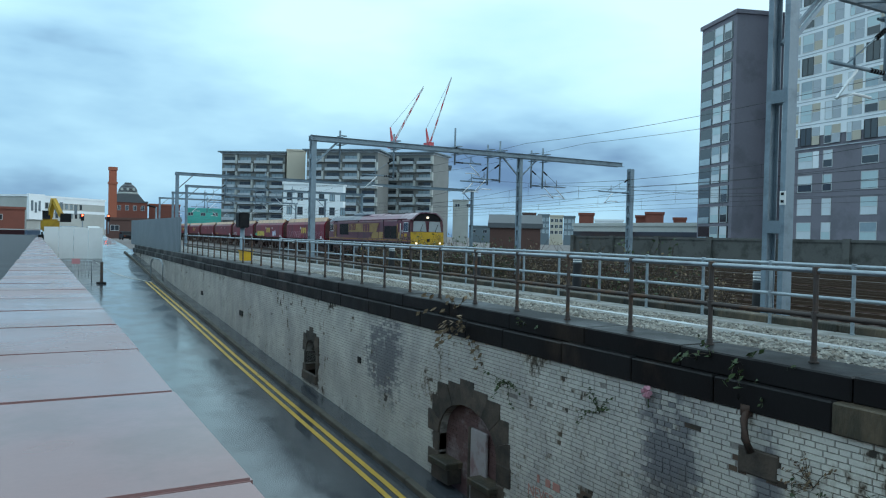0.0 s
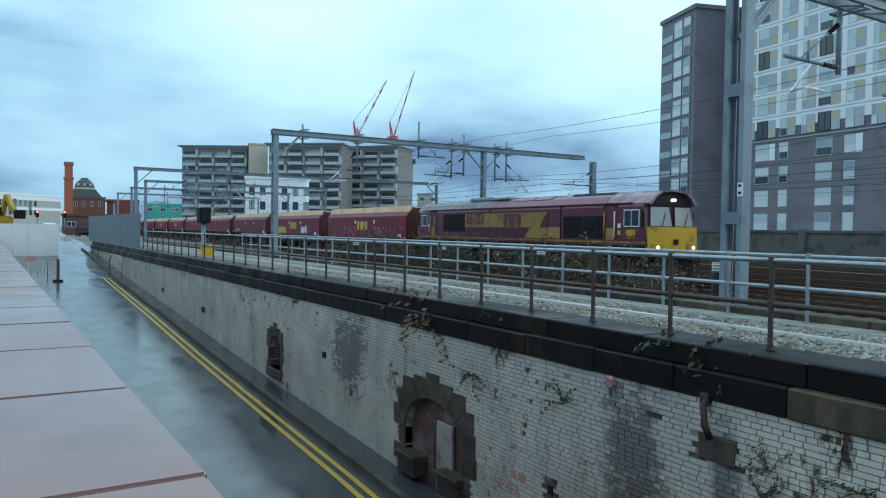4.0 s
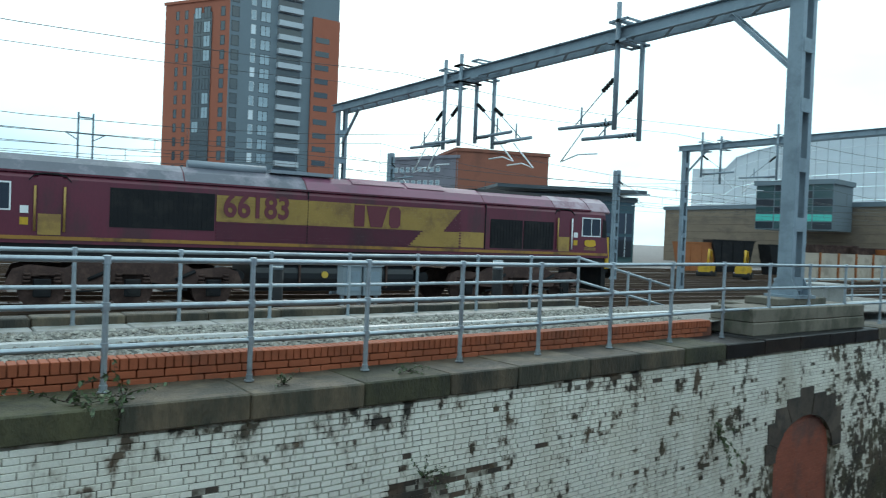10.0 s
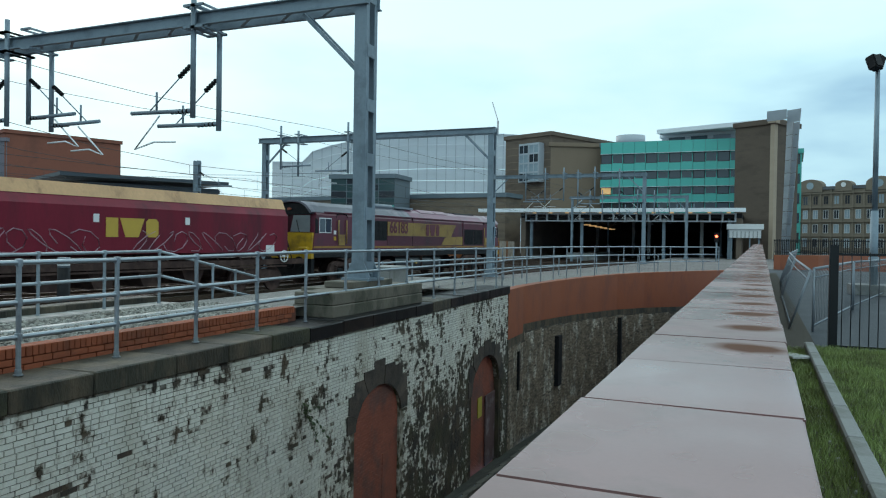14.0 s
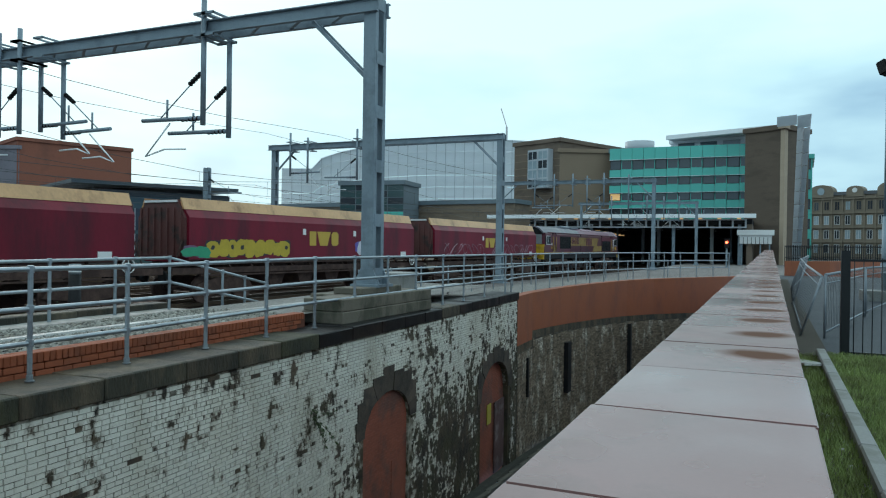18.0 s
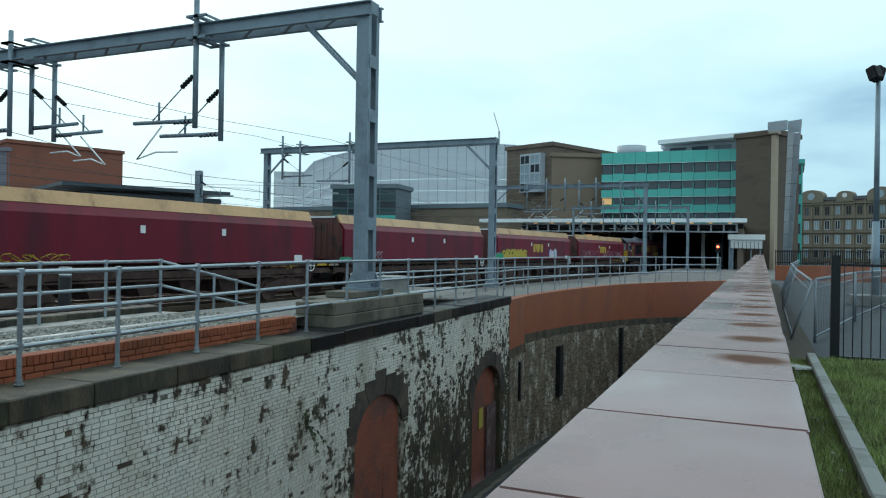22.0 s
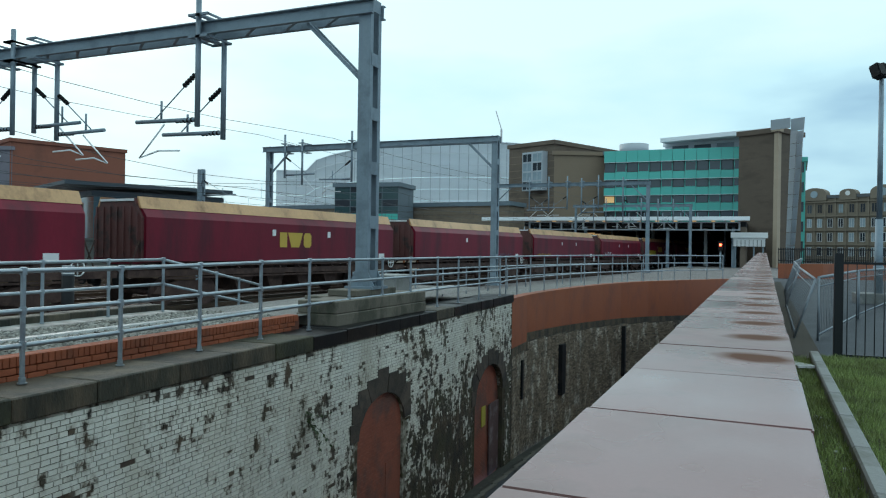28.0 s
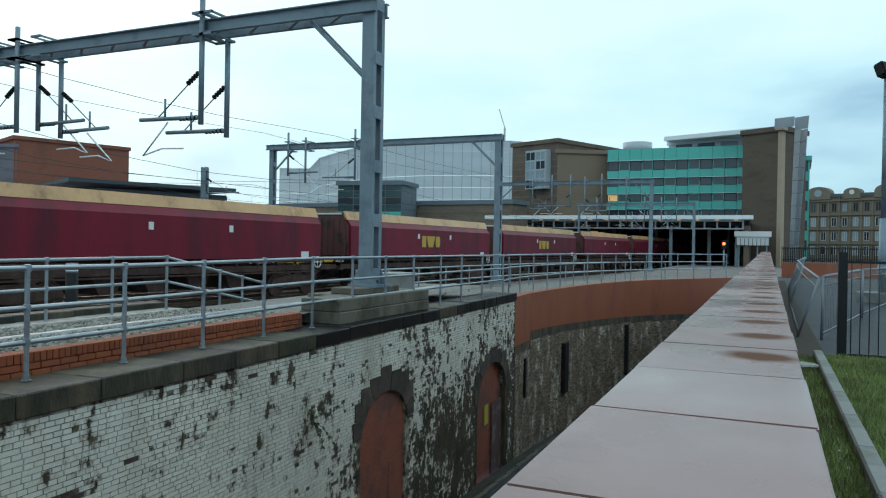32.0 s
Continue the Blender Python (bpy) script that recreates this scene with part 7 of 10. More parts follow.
def window_mesh(w, h, frame_m, pane_m, bars=1, deep=0.05):
    """A frame in one piece, and its panes as a second mesh; alike windows share both."""
    key = (round(w, 2), round(h, 2), frame_m.name, pane_m.name, bars)
    if key not in WINDOW_MESH:
        t = min(0.09, w * 0.08)
        xs = [-w / 2]
        for i in range(bars + 2):
            c = -w / 2 + t / 2 + (w - t) * i / (bars + 1)
            xs += [c - t / 2, c + t / 2] if i else [c + t / 2]
        zs = [-h / 2, -h / 2 + t, h / 2 - t, h / 2]
        bm = bmesh.new()
        grid = [[bm.verts.new((x, 0, z)) for z in zs] for x in xs]
        for i in range(len(xs) - 1):
            for k in range(3):
                if k == 1 and i % 2 == 1:
                    continue
                bm.faces.new((grid[i][k], grid[i + 1][k], grid[i + 1][k + 1], grid[i][k + 1]))
        got = bmesh.ops.extrude_face_region(bm, geom=bm.faces[:])
        for v in got["geom"]:
            if isinstance(v, bmesh.types.BMVert):
                v.co.y = -deep
        fixed(bm)
        fr = bpy.data.meshes.new("window")
        bm.to_mesh(fr)
        bm.free()
        fr.materials.append(frame_m)
        bm = bmesh.new()
        box(bm, -w / 2 + t * 0.6, w / 2 - t * 0.6, -deep * 0.4, -deep * 0.1, -h / 2 + t * 0.6, h / 2 - t * 0.6)
        pn = bpy.data.meshes.new("pane")
        bm.to_mesh(pn)
        bm.free()
        pn.materials.append(pane_m)
        WINDOW_MESH[key] = (fr, pn)
    return WINDOW_MESH[key]


def window(ob, x, z, w, h, frame_m, pane_m, bars=1, y=0.0):
    fr, pn = window_mesh(w, h, frame_m, pane_m, bars)
    o = new("window", fr)
    o.parent = ob
    o.matrix_basis = pose(x, y, z)
    p = new("pane", pn)
    p.parent = o
    return o


def sash(ob, x, z, w, h, frame_m, upper, lower, y=0.0, share=0.55):
    """A window with a transom: an upper and a lower pane, each with its own glass or blind."""
    key = ("sash", round(w, 2), round(h, 2), frame_m.name)
    if key not in WINDOW_MESH:
        bm = bmesh.new()
        t = 0.07
        zt = -h / 2 + h * (1 - share)
        for a, b, c, d in ((-w / 2, w / 2, -h / 2, -h / 2 + t), (-w / 2, w / 2, h / 2 - t, h / 2), (-w / 2, w / 2, zt - t / 2, zt + t / 2), (-w / 2, -w / 2 + t, -h / 2 + t, h / 2 - t), (w / 2 - t, w / 2, -h / 2 + t, h / 2 - t)):
            box(bm, a, b, -0.06, 0.0, c, d)
        fr = bpy.data.meshes.new("window")
        bm.to_mesh(fr)
        bm.free()
        fr.materials.append(frame_m)
        WINDOW_MESH[key] = fr
    o = new("window", WINDOW_MESH[key])
    o.parent, o.matrix_basis = ob, pose(x, y, z)
    for name, m, f0, f1 in (("pane", upper, 1 - share, 1.0), ("pane", lower, 0.0, 1 - share)):
        k2 = ("sash_pane", round(w, 2), round(h, 2), m.name, f0)
        if k2 not in WINDOW_MESH:
            bm = bmesh.new()
            box(bm, -w / 2 + 0.03, w / 2 - 0.03, -0.03, -0.005, -h / 2 + h * f0 + 0.02, -h / 2 + h * f1 - 0.02)
            me = bpy.data.meshes.new("pane")
            bm.to_mesh(me)
            bm.free()
            me.materials.append(m)
            WINDOW_MESH[k2] = me
        q = new(name, WINDOW_MESH[k2])
        q.parent = o
    return o


def plate(ob, name, x0, x1, z0, z1, material, y0=-0.06, y1=0.02, label=""):
    bm = bmesh.new()
    box(bm, x0, x1, y0, y1, z0, z1)
    return part(name, bm, material, ob, label)


def balcony(ob, x0, x1, z, deep=1.3, material=None):
    bm = bmesh.new()
    box(bm, x0, x1, -deep, 0, z - 0.12, z)
    b = part("balcony", bm, material or PALE_CONC, ob)
    bm = bmesh.new()
    box(bm, x0, x1, -deep, -deep + 0.04, z, z + 1.0)
    box(bm, x0, x0 + 0.04, -deep, 0, z, z + 1.0)
    box(bm, x1 - 0.04, x1, -deep, 0, z, z + 1.0)
    part("balustrade", bm, GREY_PANEL, b)
    return b


RB = random.Random(11)


def pick(*choices):
    return RB.choice(choices)


def grey_tower():
    # slab with the stacked windows beside balconies, their shade a flat dark plate
    p1, p2 = P(-42.24, 123.4), P(-39.9, 115.0)
    ob, L = block("apartment_tower", "dark grey brick apartment slab with a stack of paired windows", p1, p2, 9.0, -4, 33.2, DARK_BRICK)
    for f in range(12):
        z = 31.2 - 3.0 * f
        plate(ob, "loggia", 0.4, L - 0.9, z - 1.3, z + 1.25, GLASS_B, -0.05, 0.02, "flat dark plate painted for a recessed balcony's shade")
        sash(ob, L * 0.52, z, 2.3, 2.45, FRAME_W, pick(GLASS_A, GLASS_C, GLASS_D), pick(GLASS_C, GLASS_D), -0.05, 0.5)
        sash(ob, L * 0.78, z, 1.9, 2.45, FRAME_W, pick(GLASS_A, GLASS_C), pick(GLASS_C, GLASS_D, GLASS_B), -0.05, 0.5)
        plate(ob, "balustrade", 0.4, L * 0.36, z - 1.3, z - 0.35, GLASS_A, -0.12, -0.06)
    # the long block: brick below, white and cream cladding above
    fy = lambda x: 81.0 - 0.13 * x
    xl, xm, xr, xe = -67.0, -29.2, -10.2, -4.0
    ob, L = block("apartment_building", "white and cream clad apartment block on a dark brick base", (xl, fy(xl)), (xm, fy(xm)), 18, -4, 41.5, DARK_BRICK)
    bm = bmesh.new()
    box(bm, 0.0, L, -0.10, 0.0, 14.2, 41.5)
    part("cladding", bm, WHITE_PANEL, ob, "white cladding panels")
    for f in range(14):
        z = -1.3 + f * 3.1
        if f >= 5:
            bm = bmesh.new()
            box(bm, 0.0, L, -0.13, -0.10, z - 1.60, z - 1.48)
            part("floor_band", bm, GREY_PANEL, ob, "pale joint between the storeys")
        x, k = 1.2, 0
        while x < L - 1.0:
            wide = k % 3 == 1
            w = (1.85, 1.15, 0.75)[0 if wide else 1 if k % 3 == 2 else 2]
            if z < 13:
                if k % 3 != 0:
                    sash(ob, x, z, w * 1.25, 2.2, FRAME_W, pick(GLASS_D, GLASS_C, GLASS_A), pick(GLASS_C, GLASS_D, GLASS_B))
                    if f > 3 and (k + f) % 2:
                        plate(ob, "panel", x + w * 0.62 + 0.05, x + w * 0.62 + 0.95, z - 1.1, z + 1.1, pick(WHITE_PANEL, CREAM_PANEL), -0.05, 0.02)
            else:
                if wide and (f + k) % 3 == 0:
                    window(ob, x, z, w, 2.35, FRAME_D, GLASS_B, 1, -0.10)
                else:
                    sash(ob, x, z, w, 2.35, FRAME_W, pick(GLASS_D, GLASS_A, GLASS_C, GLASS_D), pick(GLASS_D, GLASS_C, GLASS_B, GLASS_A), -0.10)
                a, b = x + w / 2 + 0.06, x + w / 2 + 1.25
                flip = (f + k) % 2
                plate(ob, "panel", a, b, z + 0.06, z + 1.15, CREAM_PANEL if flip else GREY_PANEL, -0.15, -0.1)
                plate(ob, "panel", a, b, z - 1.15, z, GREY_PANEL if flip else pick(CREAM_PANEL, GREY_PANEL), -0.15, -0.1)
            x += w / 2 + 2.55
            k += 1
    # grey brick wing
    ob, L = block("apartment_building", "dark grey brick apartment wing with tall windows", (xm, fy(xm) - 0.6), (xr, fy(xr) - 0.6), 18, -4, 42.5, DARK_BRICK)
    for f in range(14):
        z = -1.3 + 3.1 * f
        window(ob, 2.3, z, 1.8, 2.3, FRAME_D, GLASS_B, 2)
        if f < 5:
            plate(ob, "panel", 3.4, 4.9, z - 1.0, z + 1.1, WHITE_PANEL, -0.05, 0.02, "white infill panel")
        for k, (x, w) in enumerate(((5.9, 1.1), (9.35, 1.15), (11.4, 1.15))):
            sash(ob, x, z, w, 2.25, FRAME_W, pick(GLASS_B, GLASS_A, GLASS_C, GLASS_B), GLOW if (k == 0 and f == 6) else pick(GLASS_C, GLASS_D, GLASS_B, GLASS_B))
            plate(ob, "sill", x - w / 2 - 0.05, x + w / 2 + 0.05, z - 1.22, z - 1.14, PALE_CONC, -0.12, 0.0)
        if f > 4:
            plate(ob, "panel", 12.05, 13.7, z - 1.1, z + 0.1, WHITE_PANEL, -0.05, 0.02, "white infill panel")
            plate(ob, "panel", 12.05, 13.7, z + 0.14, z + 1.1, CREAM_PANEL, -0.05, 0.02, "cream infill panel")
        # stacked balconies at the corner, a flat dark plate for their recess shade
        plate(ob, "loggia", 14.5, 16.3, z - 1.25, z + 1.25, GLASS_B, -0.05, 0.02, "flat dark plate painted for a recessed balcony's shade")
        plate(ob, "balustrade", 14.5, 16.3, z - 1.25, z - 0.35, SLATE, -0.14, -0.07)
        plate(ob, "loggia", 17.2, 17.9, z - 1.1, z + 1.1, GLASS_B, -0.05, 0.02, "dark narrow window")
    plate(ob, "pier", L - 0.7, L + 1.0, 0.0, 17.2, CREAM_PANEL, -0.4, 0.3, "cream clad pier")
    # end block, white above
    ob, L = block("apartment_building", "grey and white end block with glazed balconies", (xr + 1.0, fy(xr) + 1.0), (xe, fy(xe) + 1.0), 2.5, -4, 42.5, DARK_BRICK)
    plate(ob, "cladding", 0, L, 17.5, 42.5, WHITE_PANEL, -0.1, 0.0, "white cladding panels")
    for f in range(14):
        z = -1.3 + 3.1 * f
        sash(ob, 1.3, z, 1.7, 2.4, FRAME_W, pick(GLASS_C, GLASS_A), pick(CREAM_PANEL, GLASS_C), -0.1)
        window(ob, 4.2, z, 2.6, 2.4, FRAME_D, pick(GLASS_B, GLASS_A), 1, -0.1)
        plate(ob, "balustrade", 2.8, 5.6, z - 1.3, z - 0.45, GLASS_A if f > 5 else SLATE, -0.75, -0.68)
        plate(ob, "balcony_slab", 2.7, 5.7, z - 1.42, z - 1.3, PALE_CONC, -0.8, 0.0)


def red_tower():
    pa, pb, pc = P(13.95, 172), P(18.4, 160), P(26.45, 168)
    ob, L = block("apartment_tower", "tall red brick and grey glass apartment tower", pa, pb, 20, -4, 47.5, TOWER_RED)
    plate(ob, "glazed_strip", L * 0.46, L * 0.74, -4, 45, GLASS_B, -0.2, 0.1, "dark glazed strip")
    for f in range(17):
        z = -1 + 3.0 * f - 2
        for x in (L * 0.2, L * 0.34):
            window(ob, x, z, 0.9, 1.9, FRAME_D, GLASS_B, 0)
        for x in (L * 0.53, L * 0.67):
            window(ob, x, z, 1.8, 2.4, FRAME_D, pick(GLASS_A, GLASS_B, GLASS_B), 1, -0.2)
        window(ob, L * 0.9, z, 1.2, 2.0, FRAME_D, GLASS_B, 0)
    ob, L = block("apartment_tower", "grey clad core of the tall apartment tower with stacked balconies", pb, pc, 18, -4, 58, SLATE)
    for f in range(20):
        z = -1 + 3.0 * f - 2
        window(ob, 1.2, z, 1.6, 2.2, FRAME_D, GLASS_B, 0)
        window(ob, 5.0, z, 1.0, 2.0, FRAME_W, GLASS_C if f % 3 == 0 else GLASS_A, 0)
        window(ob, 7.6, z, 2.2, 2.2, FRAME_D, GLASS_A, 1)
        # dark glass plate in place of the shade in the balcony recess
        plate(ob, "loggia", 10.2, 15.6, z - 1.2, z + 1.3, GLASS_B, -0.04, 0.02, "flat dark plate painted for a recessed balcony's shade")
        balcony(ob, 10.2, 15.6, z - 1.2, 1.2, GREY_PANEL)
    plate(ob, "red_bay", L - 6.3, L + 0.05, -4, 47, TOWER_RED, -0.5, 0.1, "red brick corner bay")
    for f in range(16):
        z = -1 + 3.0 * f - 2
        # slot shade is a dark plate on the bay's face
        plate(ob, "slot", L - 5.6, L - 2.4, z - 0.5, z + 0.7, GLASS_B, -0.55, -0.5, "flat dark plate painted for a balcony slot's shade")


def mid_buildings():
    # stretch behind the tracks: long dark boundary wall with piers
    wall = thing("boundary_wall", "long dark concrete wall with piers behind the tracks", "wall", kind="structure")
    bm = bmesh.new()
    box(bm, -82, 60, 66.0, 66.5, GROUND_Z - 0.2, 0.25)
    part("wall_panel", bm, DARK_CONC, wall)
    bm = bmesh.new()
    box(bm, -82, 60, 65.85, 66.65, 0.25, 0.5)
    part("capping", bm, DARK_CONC, wall)
    for i in range(18):
        bm = bmesh.new()
        box(bm, -82 + i * 8 - 0.35, -82 + i * 8 + 0.35, 65.7, 66.0, GROUND_Z - 0.2, 0.6)
        part("pier", bm, DARK_CONC, wall)
    # pale sprayed scrawl on the wall
    for k in range(9):
        bm = bmesh.new()
        x = 2.0 + 0.6 * k
        pipe(bm, [(x + 0.28 * math.sin(2.3 * k + i * 1.4) + 0.05 * i, 65.97, -1.3 + 0.16 * i + 0.12 * math.cos(k + i)) for i in range(6)], 0.035, 4)
        part("scrawl", bm, WHITE_PLATE, wall)
    ob, L = block("warehouse", "long pale concrete car park building", P(-51.2, 150), P(-42.0, 128), 20, -4, 2.6, PALE_CONC)
    # flat dark plate painted for the shade inside the open deck
    plate(ob, "dark_opening", 0, L, 0.2, 1.6, GLASS_B, -0.05, 0.03)
    for a0, a1, d, top in ((-50.8, -49.7, 210, 6.9), (-46.6, -45.9, 214, 6.6), (-45.9, -44.6, 210, 7.4), (-43.9, -43.0, 216, 6.2)):
        block("office_building", "red brick block above the car park", P(a0, d), P(a1, d), 10, 0, top, OLD_RED)
    block("office_building", "small white building above the car park", P(-49.6, 240), P(-47.5, 240), 10, 0, 6.0, WHITE_PANEL)
    for a0, a1, top, m, g in ((-55.1, -54.1, 9.8, SHED_BRICK, GLASS_A), (-53.9, -53.05, 9.3, SLATE, GLASS_A), (-53.0, -52.0, 9.0, CREAM_PANEL, GLASS_B), (-51.95, -51.1, 8.8, SLATE, GLASS_A)):
        ob, L = block("office_building", "distant office block with rows of windows", P(a0, 300), P(a1, 300), 12, -4, top, m)
        for f in range(3):
            for i in range(3):
                window(ob, L * (i + 0.5) / 3, top - 1.6 - f * 2.4, L * 0.24, 1.4, FRAME_W, g)
    ob, L = block("brick_shed", "old red brick shed beside the railway", P(-57.6, 92), P(-53.7, 92), 10, GROUND_Z, 1.2, SHED_BRICK, roof=SLATE_ROOF)
    bm = bmesh.new()
    prism(bm, [(-0.3, 1.2), (10.3, 1.2), (5.0, 3.0)], "x", -0.3, L + 0.3)
    part("pitched_roof", fixed(bm), SLATE_ROOF, ob, "grey slate pitched roof")
    # Victorian gabled houses behind the tracks
    for k, (a0, a1, d) in enumerate(((22.6, 25.6, 110), (25.8, 28.6, 108), (28.8, 31.6, 104), (31.8, 34.8, 100))):
        ob, L = block("gabled_house", "old red brick gabled building with slate roof", P(a0, d), P(a1, d), 9, -3, 2.6, OLD_RED, roof=SLATE_ROOF)
        bm = bmesh.new()
        if k == 1:
            prism(bm, [(0, 2.6), (L, 2.6), (L / 2, 2.6 + L * 0.60)], "y", -0.1, 9)
            gable = part("gable", fixed(bm), OLD_RED, ob, "red brick gable with a roundel")
            bm = bmesh.new()
            rod(bm, (L / 2, -0.2, 3.7), (L / 2, -0.08, 3.7), 0.55, 14)
            part("roundel", bm, PALE_CONC, gable)
        else:
            prism(bm, [(-0.3, 3.15), (9.3, 3.15), (4.5, 5.3)], "x", -0.2, L + 0.2)
            part("pitched_roof", fixed(bm), SLATE_ROOF, ob, "grey slate pitched roof")
        for i in range(2):
            window(ob, L * (0.3 + 0.4 * i), 1.0, 0.9, 1.5, FRAME_W, GLASS_B)
    # brick blocks on the skyline
    ob, L = block("brick_block", "dark grey rooftop block with a strip of small windows", P(30.9, 150), P(36.0, 140), 12, -2, 15.0, DARK_BRICK)
    for f in range(3):
        for i in range(8):
            window(ob, 1.2 + i * 1.5, 13 - f * 2.6, 0.9, 1.0, FRAME_W, GLASS_A, 0)
    ob, L = block("brick_block", "plain orange red brick block", P(35.9, 140), P(43.0, 146), 14, -2, 16.4, BLOCK_RED)
    # glass pavilion with a thin oversailing roof
    ob, L = block("pavilion", "dark glazed pavilion with a thin oversailing roof", P(41.0, 90), P(49.6, 95), 12, -2.5, 5.2, TEAL_GLASS, roof=DARK_ROOF)
    for f in range(2):
        plate(ob, "glazing", 0.3, L - 0.3, -1.6 + f * 2.9, 0.9 + f * 2.9, GLASS_B, -0.12, 0.02, "dark glazed band")
        for i in range(9):
            plate(ob, "mullion", 0.4 + i * L / 9, 0.48 + i * L / 9, -1.6 + f * 2.9, 0.9 + f * 2.9, GREY_PANEL, -0.2, -0.12)
    bm = bmesh.new()
    box(bm, -3.4, L + 0.6, -2.0, 12.5, 6.2, 6.6)
    part("roof_canopy", bm, DARK_ROOF, ob, "thin dark oversailing roof")
    # tan brick wall and arena
    ob, L = block("brick_wall_building", "long tan brick wall with a dark roof edge beside the railway", P(51.8, 130), P(71.5, 101.5), 5, -3, 6.0, WALL_TAN, roof=SLATE)
    for f in range(6):
        plate(ob, "brick_band", 0.0, L, -1.0 + f * 1.15, -0.92 + f * 1.15, BROWN_BRICK, -0.03, 0.0)
    # pale site hoarding, skips behind it
    hb = thing("site_hoarding", "pale beige site hoarding with brown posts among the sidings", "hoarding")
    A, B = Vector((56.0, 31.0, 0)), Vector((88.0, 28.2, 0))
    n = 13
    for i in range(n):
        p, q = A.lerp(B, i / n), A.lerp(B, (i + 0.985) / n)
        bm = bmesh.new()
        bar(bm, (p.x, p.y, -1.22), (q.x, q.y, -1.22), 0.05, 2.3)
        part("board", bm, HOARDING, hb)
        bm = bmesh.new()
        box(bm, p.x - 0.08, p.x + 0.08, p.y - 0.14, p.y - 0.03, GROUND_Z - 0.1, -0.02)
        part("post", bm, ORANGE, hb)
    for i, (a, d, m, h) in enumerate(((54.2, 74, ORANGE, 0.5), (56.3, 75, BLACK, 0.8), (60.0, 76, BLACK, 0.55), (62.8, 76, GRIME, 0.7), (65.2, 77, GRIME, 0.55), (67.0, 77, ORANGE, 0.45), (69.2, 78, GRIME, 0.5))):
        sk = thing("skip", "rusty steel skip standing by the sidings" if m is ORANGE else "dark steel skip standing by the sidings", "skip", pose(*P(a, d), GROUND_Z - 0.02, 0, 0, -28), group="skips by the sidings")
        bm = bmesh.new()
        prism(bm, [(-1.5, 0.1), (1.5, 0.1), (2.1, 2.4 + h), (-2.1, 2.4 + h)], "y", -1.0, 1.0)
        part("body", fixed(bm), m, sk)
        for x in (-1.1, 0.0, 1.1):
            bm = bmesh.new()
            box(bm, x - 0.06, x + 0.06, -1.06, -0.98, 0.15, 2.3 + h)
            part("rib", bm, m, sk)
        bm = bmesh.new()
        box(bm, -2.15, 2.15, -1.07, -0.97, 2.3 + h, 2.42 + h)
        part("rim", bm, m, sk)


def arena_d(t):
    return 165 - 26 * t + 10 * (1 - math.sin(math.pi * min(1.0, t * 1.35 + 0.1)))


def arena_top(t):
    """Height of the arena's edge: a lower drum, then the main drum in a long shallow curve."""
    rise = lerp([(0.0, 5.75), (0.09, 5.80), (0.095, 6.40), (0.17, 7.10), (0.25, 7.60), (0.34, 7.96), (0.47, 8.22), (0.62, 8.30), (0.72, 8.24), (0.87, 7.90), (0.97, 7.40), (1.0, 7.2)], t)
    return arena_d(t) * math.tan(radians(rise))


def arena():
    ob = thing("arena", "large silver clad arena with a curved roof edge", "arena")
    z0 = 2.0
    steps = 34
    for r in range(9):
        bm = bmesh.new()
        def ring(z, back):
            out = []
            for i in range(steps + 1):
                t = i / steps
                a = 53.6 + 25.0 * t
                d = arena_d(t)
                out.append(Vector((*P(a, d + back), z)))
            return out
        def height(t):
            return arena_top(t)
        lo, hi = ring(0, 0.12 * (r % 2)), ring(0, 0.12 * (r % 2))
        vs0, vs1 = [], []
        for i in range(steps + 1):
            h = height(i / steps)
            lo[i].z, hi[i].z = h * r / 9.0, h * (r + 1) / 9.0 - 0.07
            vs0.append(bm.verts.new(lo[i]))
            vs1.append(bm.verts.new(hi[i]))
        for i in range(steps):
            bm.faces.new((vs0[i], vs0[i + 1], vs1[i + 1], vs1[i]))
        bmesh.ops.solidify(bm, geom=bm.faces[:], thickness=0.35)
        band = part("cladding_band", fixed(bm), ARENA, ob)
        for i in range(0, steps + 1, 1):
            bm = bmesh.new()
            o = Vector((lo[i].x, lo[i].y, 0)).normalized() * -0.25
            bar(bm, lo[i] + o, hi[i] + o, 0.08)
            part("seam", bm, GREY_PANEL, band)
    bm = bmesh.new()
    top = []
    for i in range(steps + 1):
        t = i / steps
        a = 53.6 + 25.0 * t
        d = arena_d(t)
        top.append((Vector((*P(a, d - 0.6), arena_top(t) - 0.2)), Vector((*P(a, d + 40), arena_top(t) - 1.5))))
    va, vb = [bm.verts.new(p) for p, _ in top], [bm.verts.new(q) for _, q in top]
    for i in range(steps):
        bm.faces.new((va[i], va[i + 1], vb[i + 1], vb[i]))
    bmesh.ops.solidify(bm, geom=bm.faces[:], thickness=0.5)
    part("roof_edge", fixed(bm), WHITE_PANEL, ob, "pale curved roof edge")
    gb, GL = block("glass_bay", "dark teal glazed bay with pale mullions on the brick wall", P(58.0, 107), P(62.9, 103), 6, 2.7, 8.5, SLATE, roof=SLATE)
    for f in range(6):
        for k in range(4):
            plate(gb, "pane", GL * k / 4 + 0.08, GL * (k + 1) / 4 - 0.08, 2.85 + f * 0.98, 3.72 + f * 0.98, GREEN if f == 1 else TEAL_GLASS if (f + k) % 3 else GLASS_B, -0.06, 0.01)


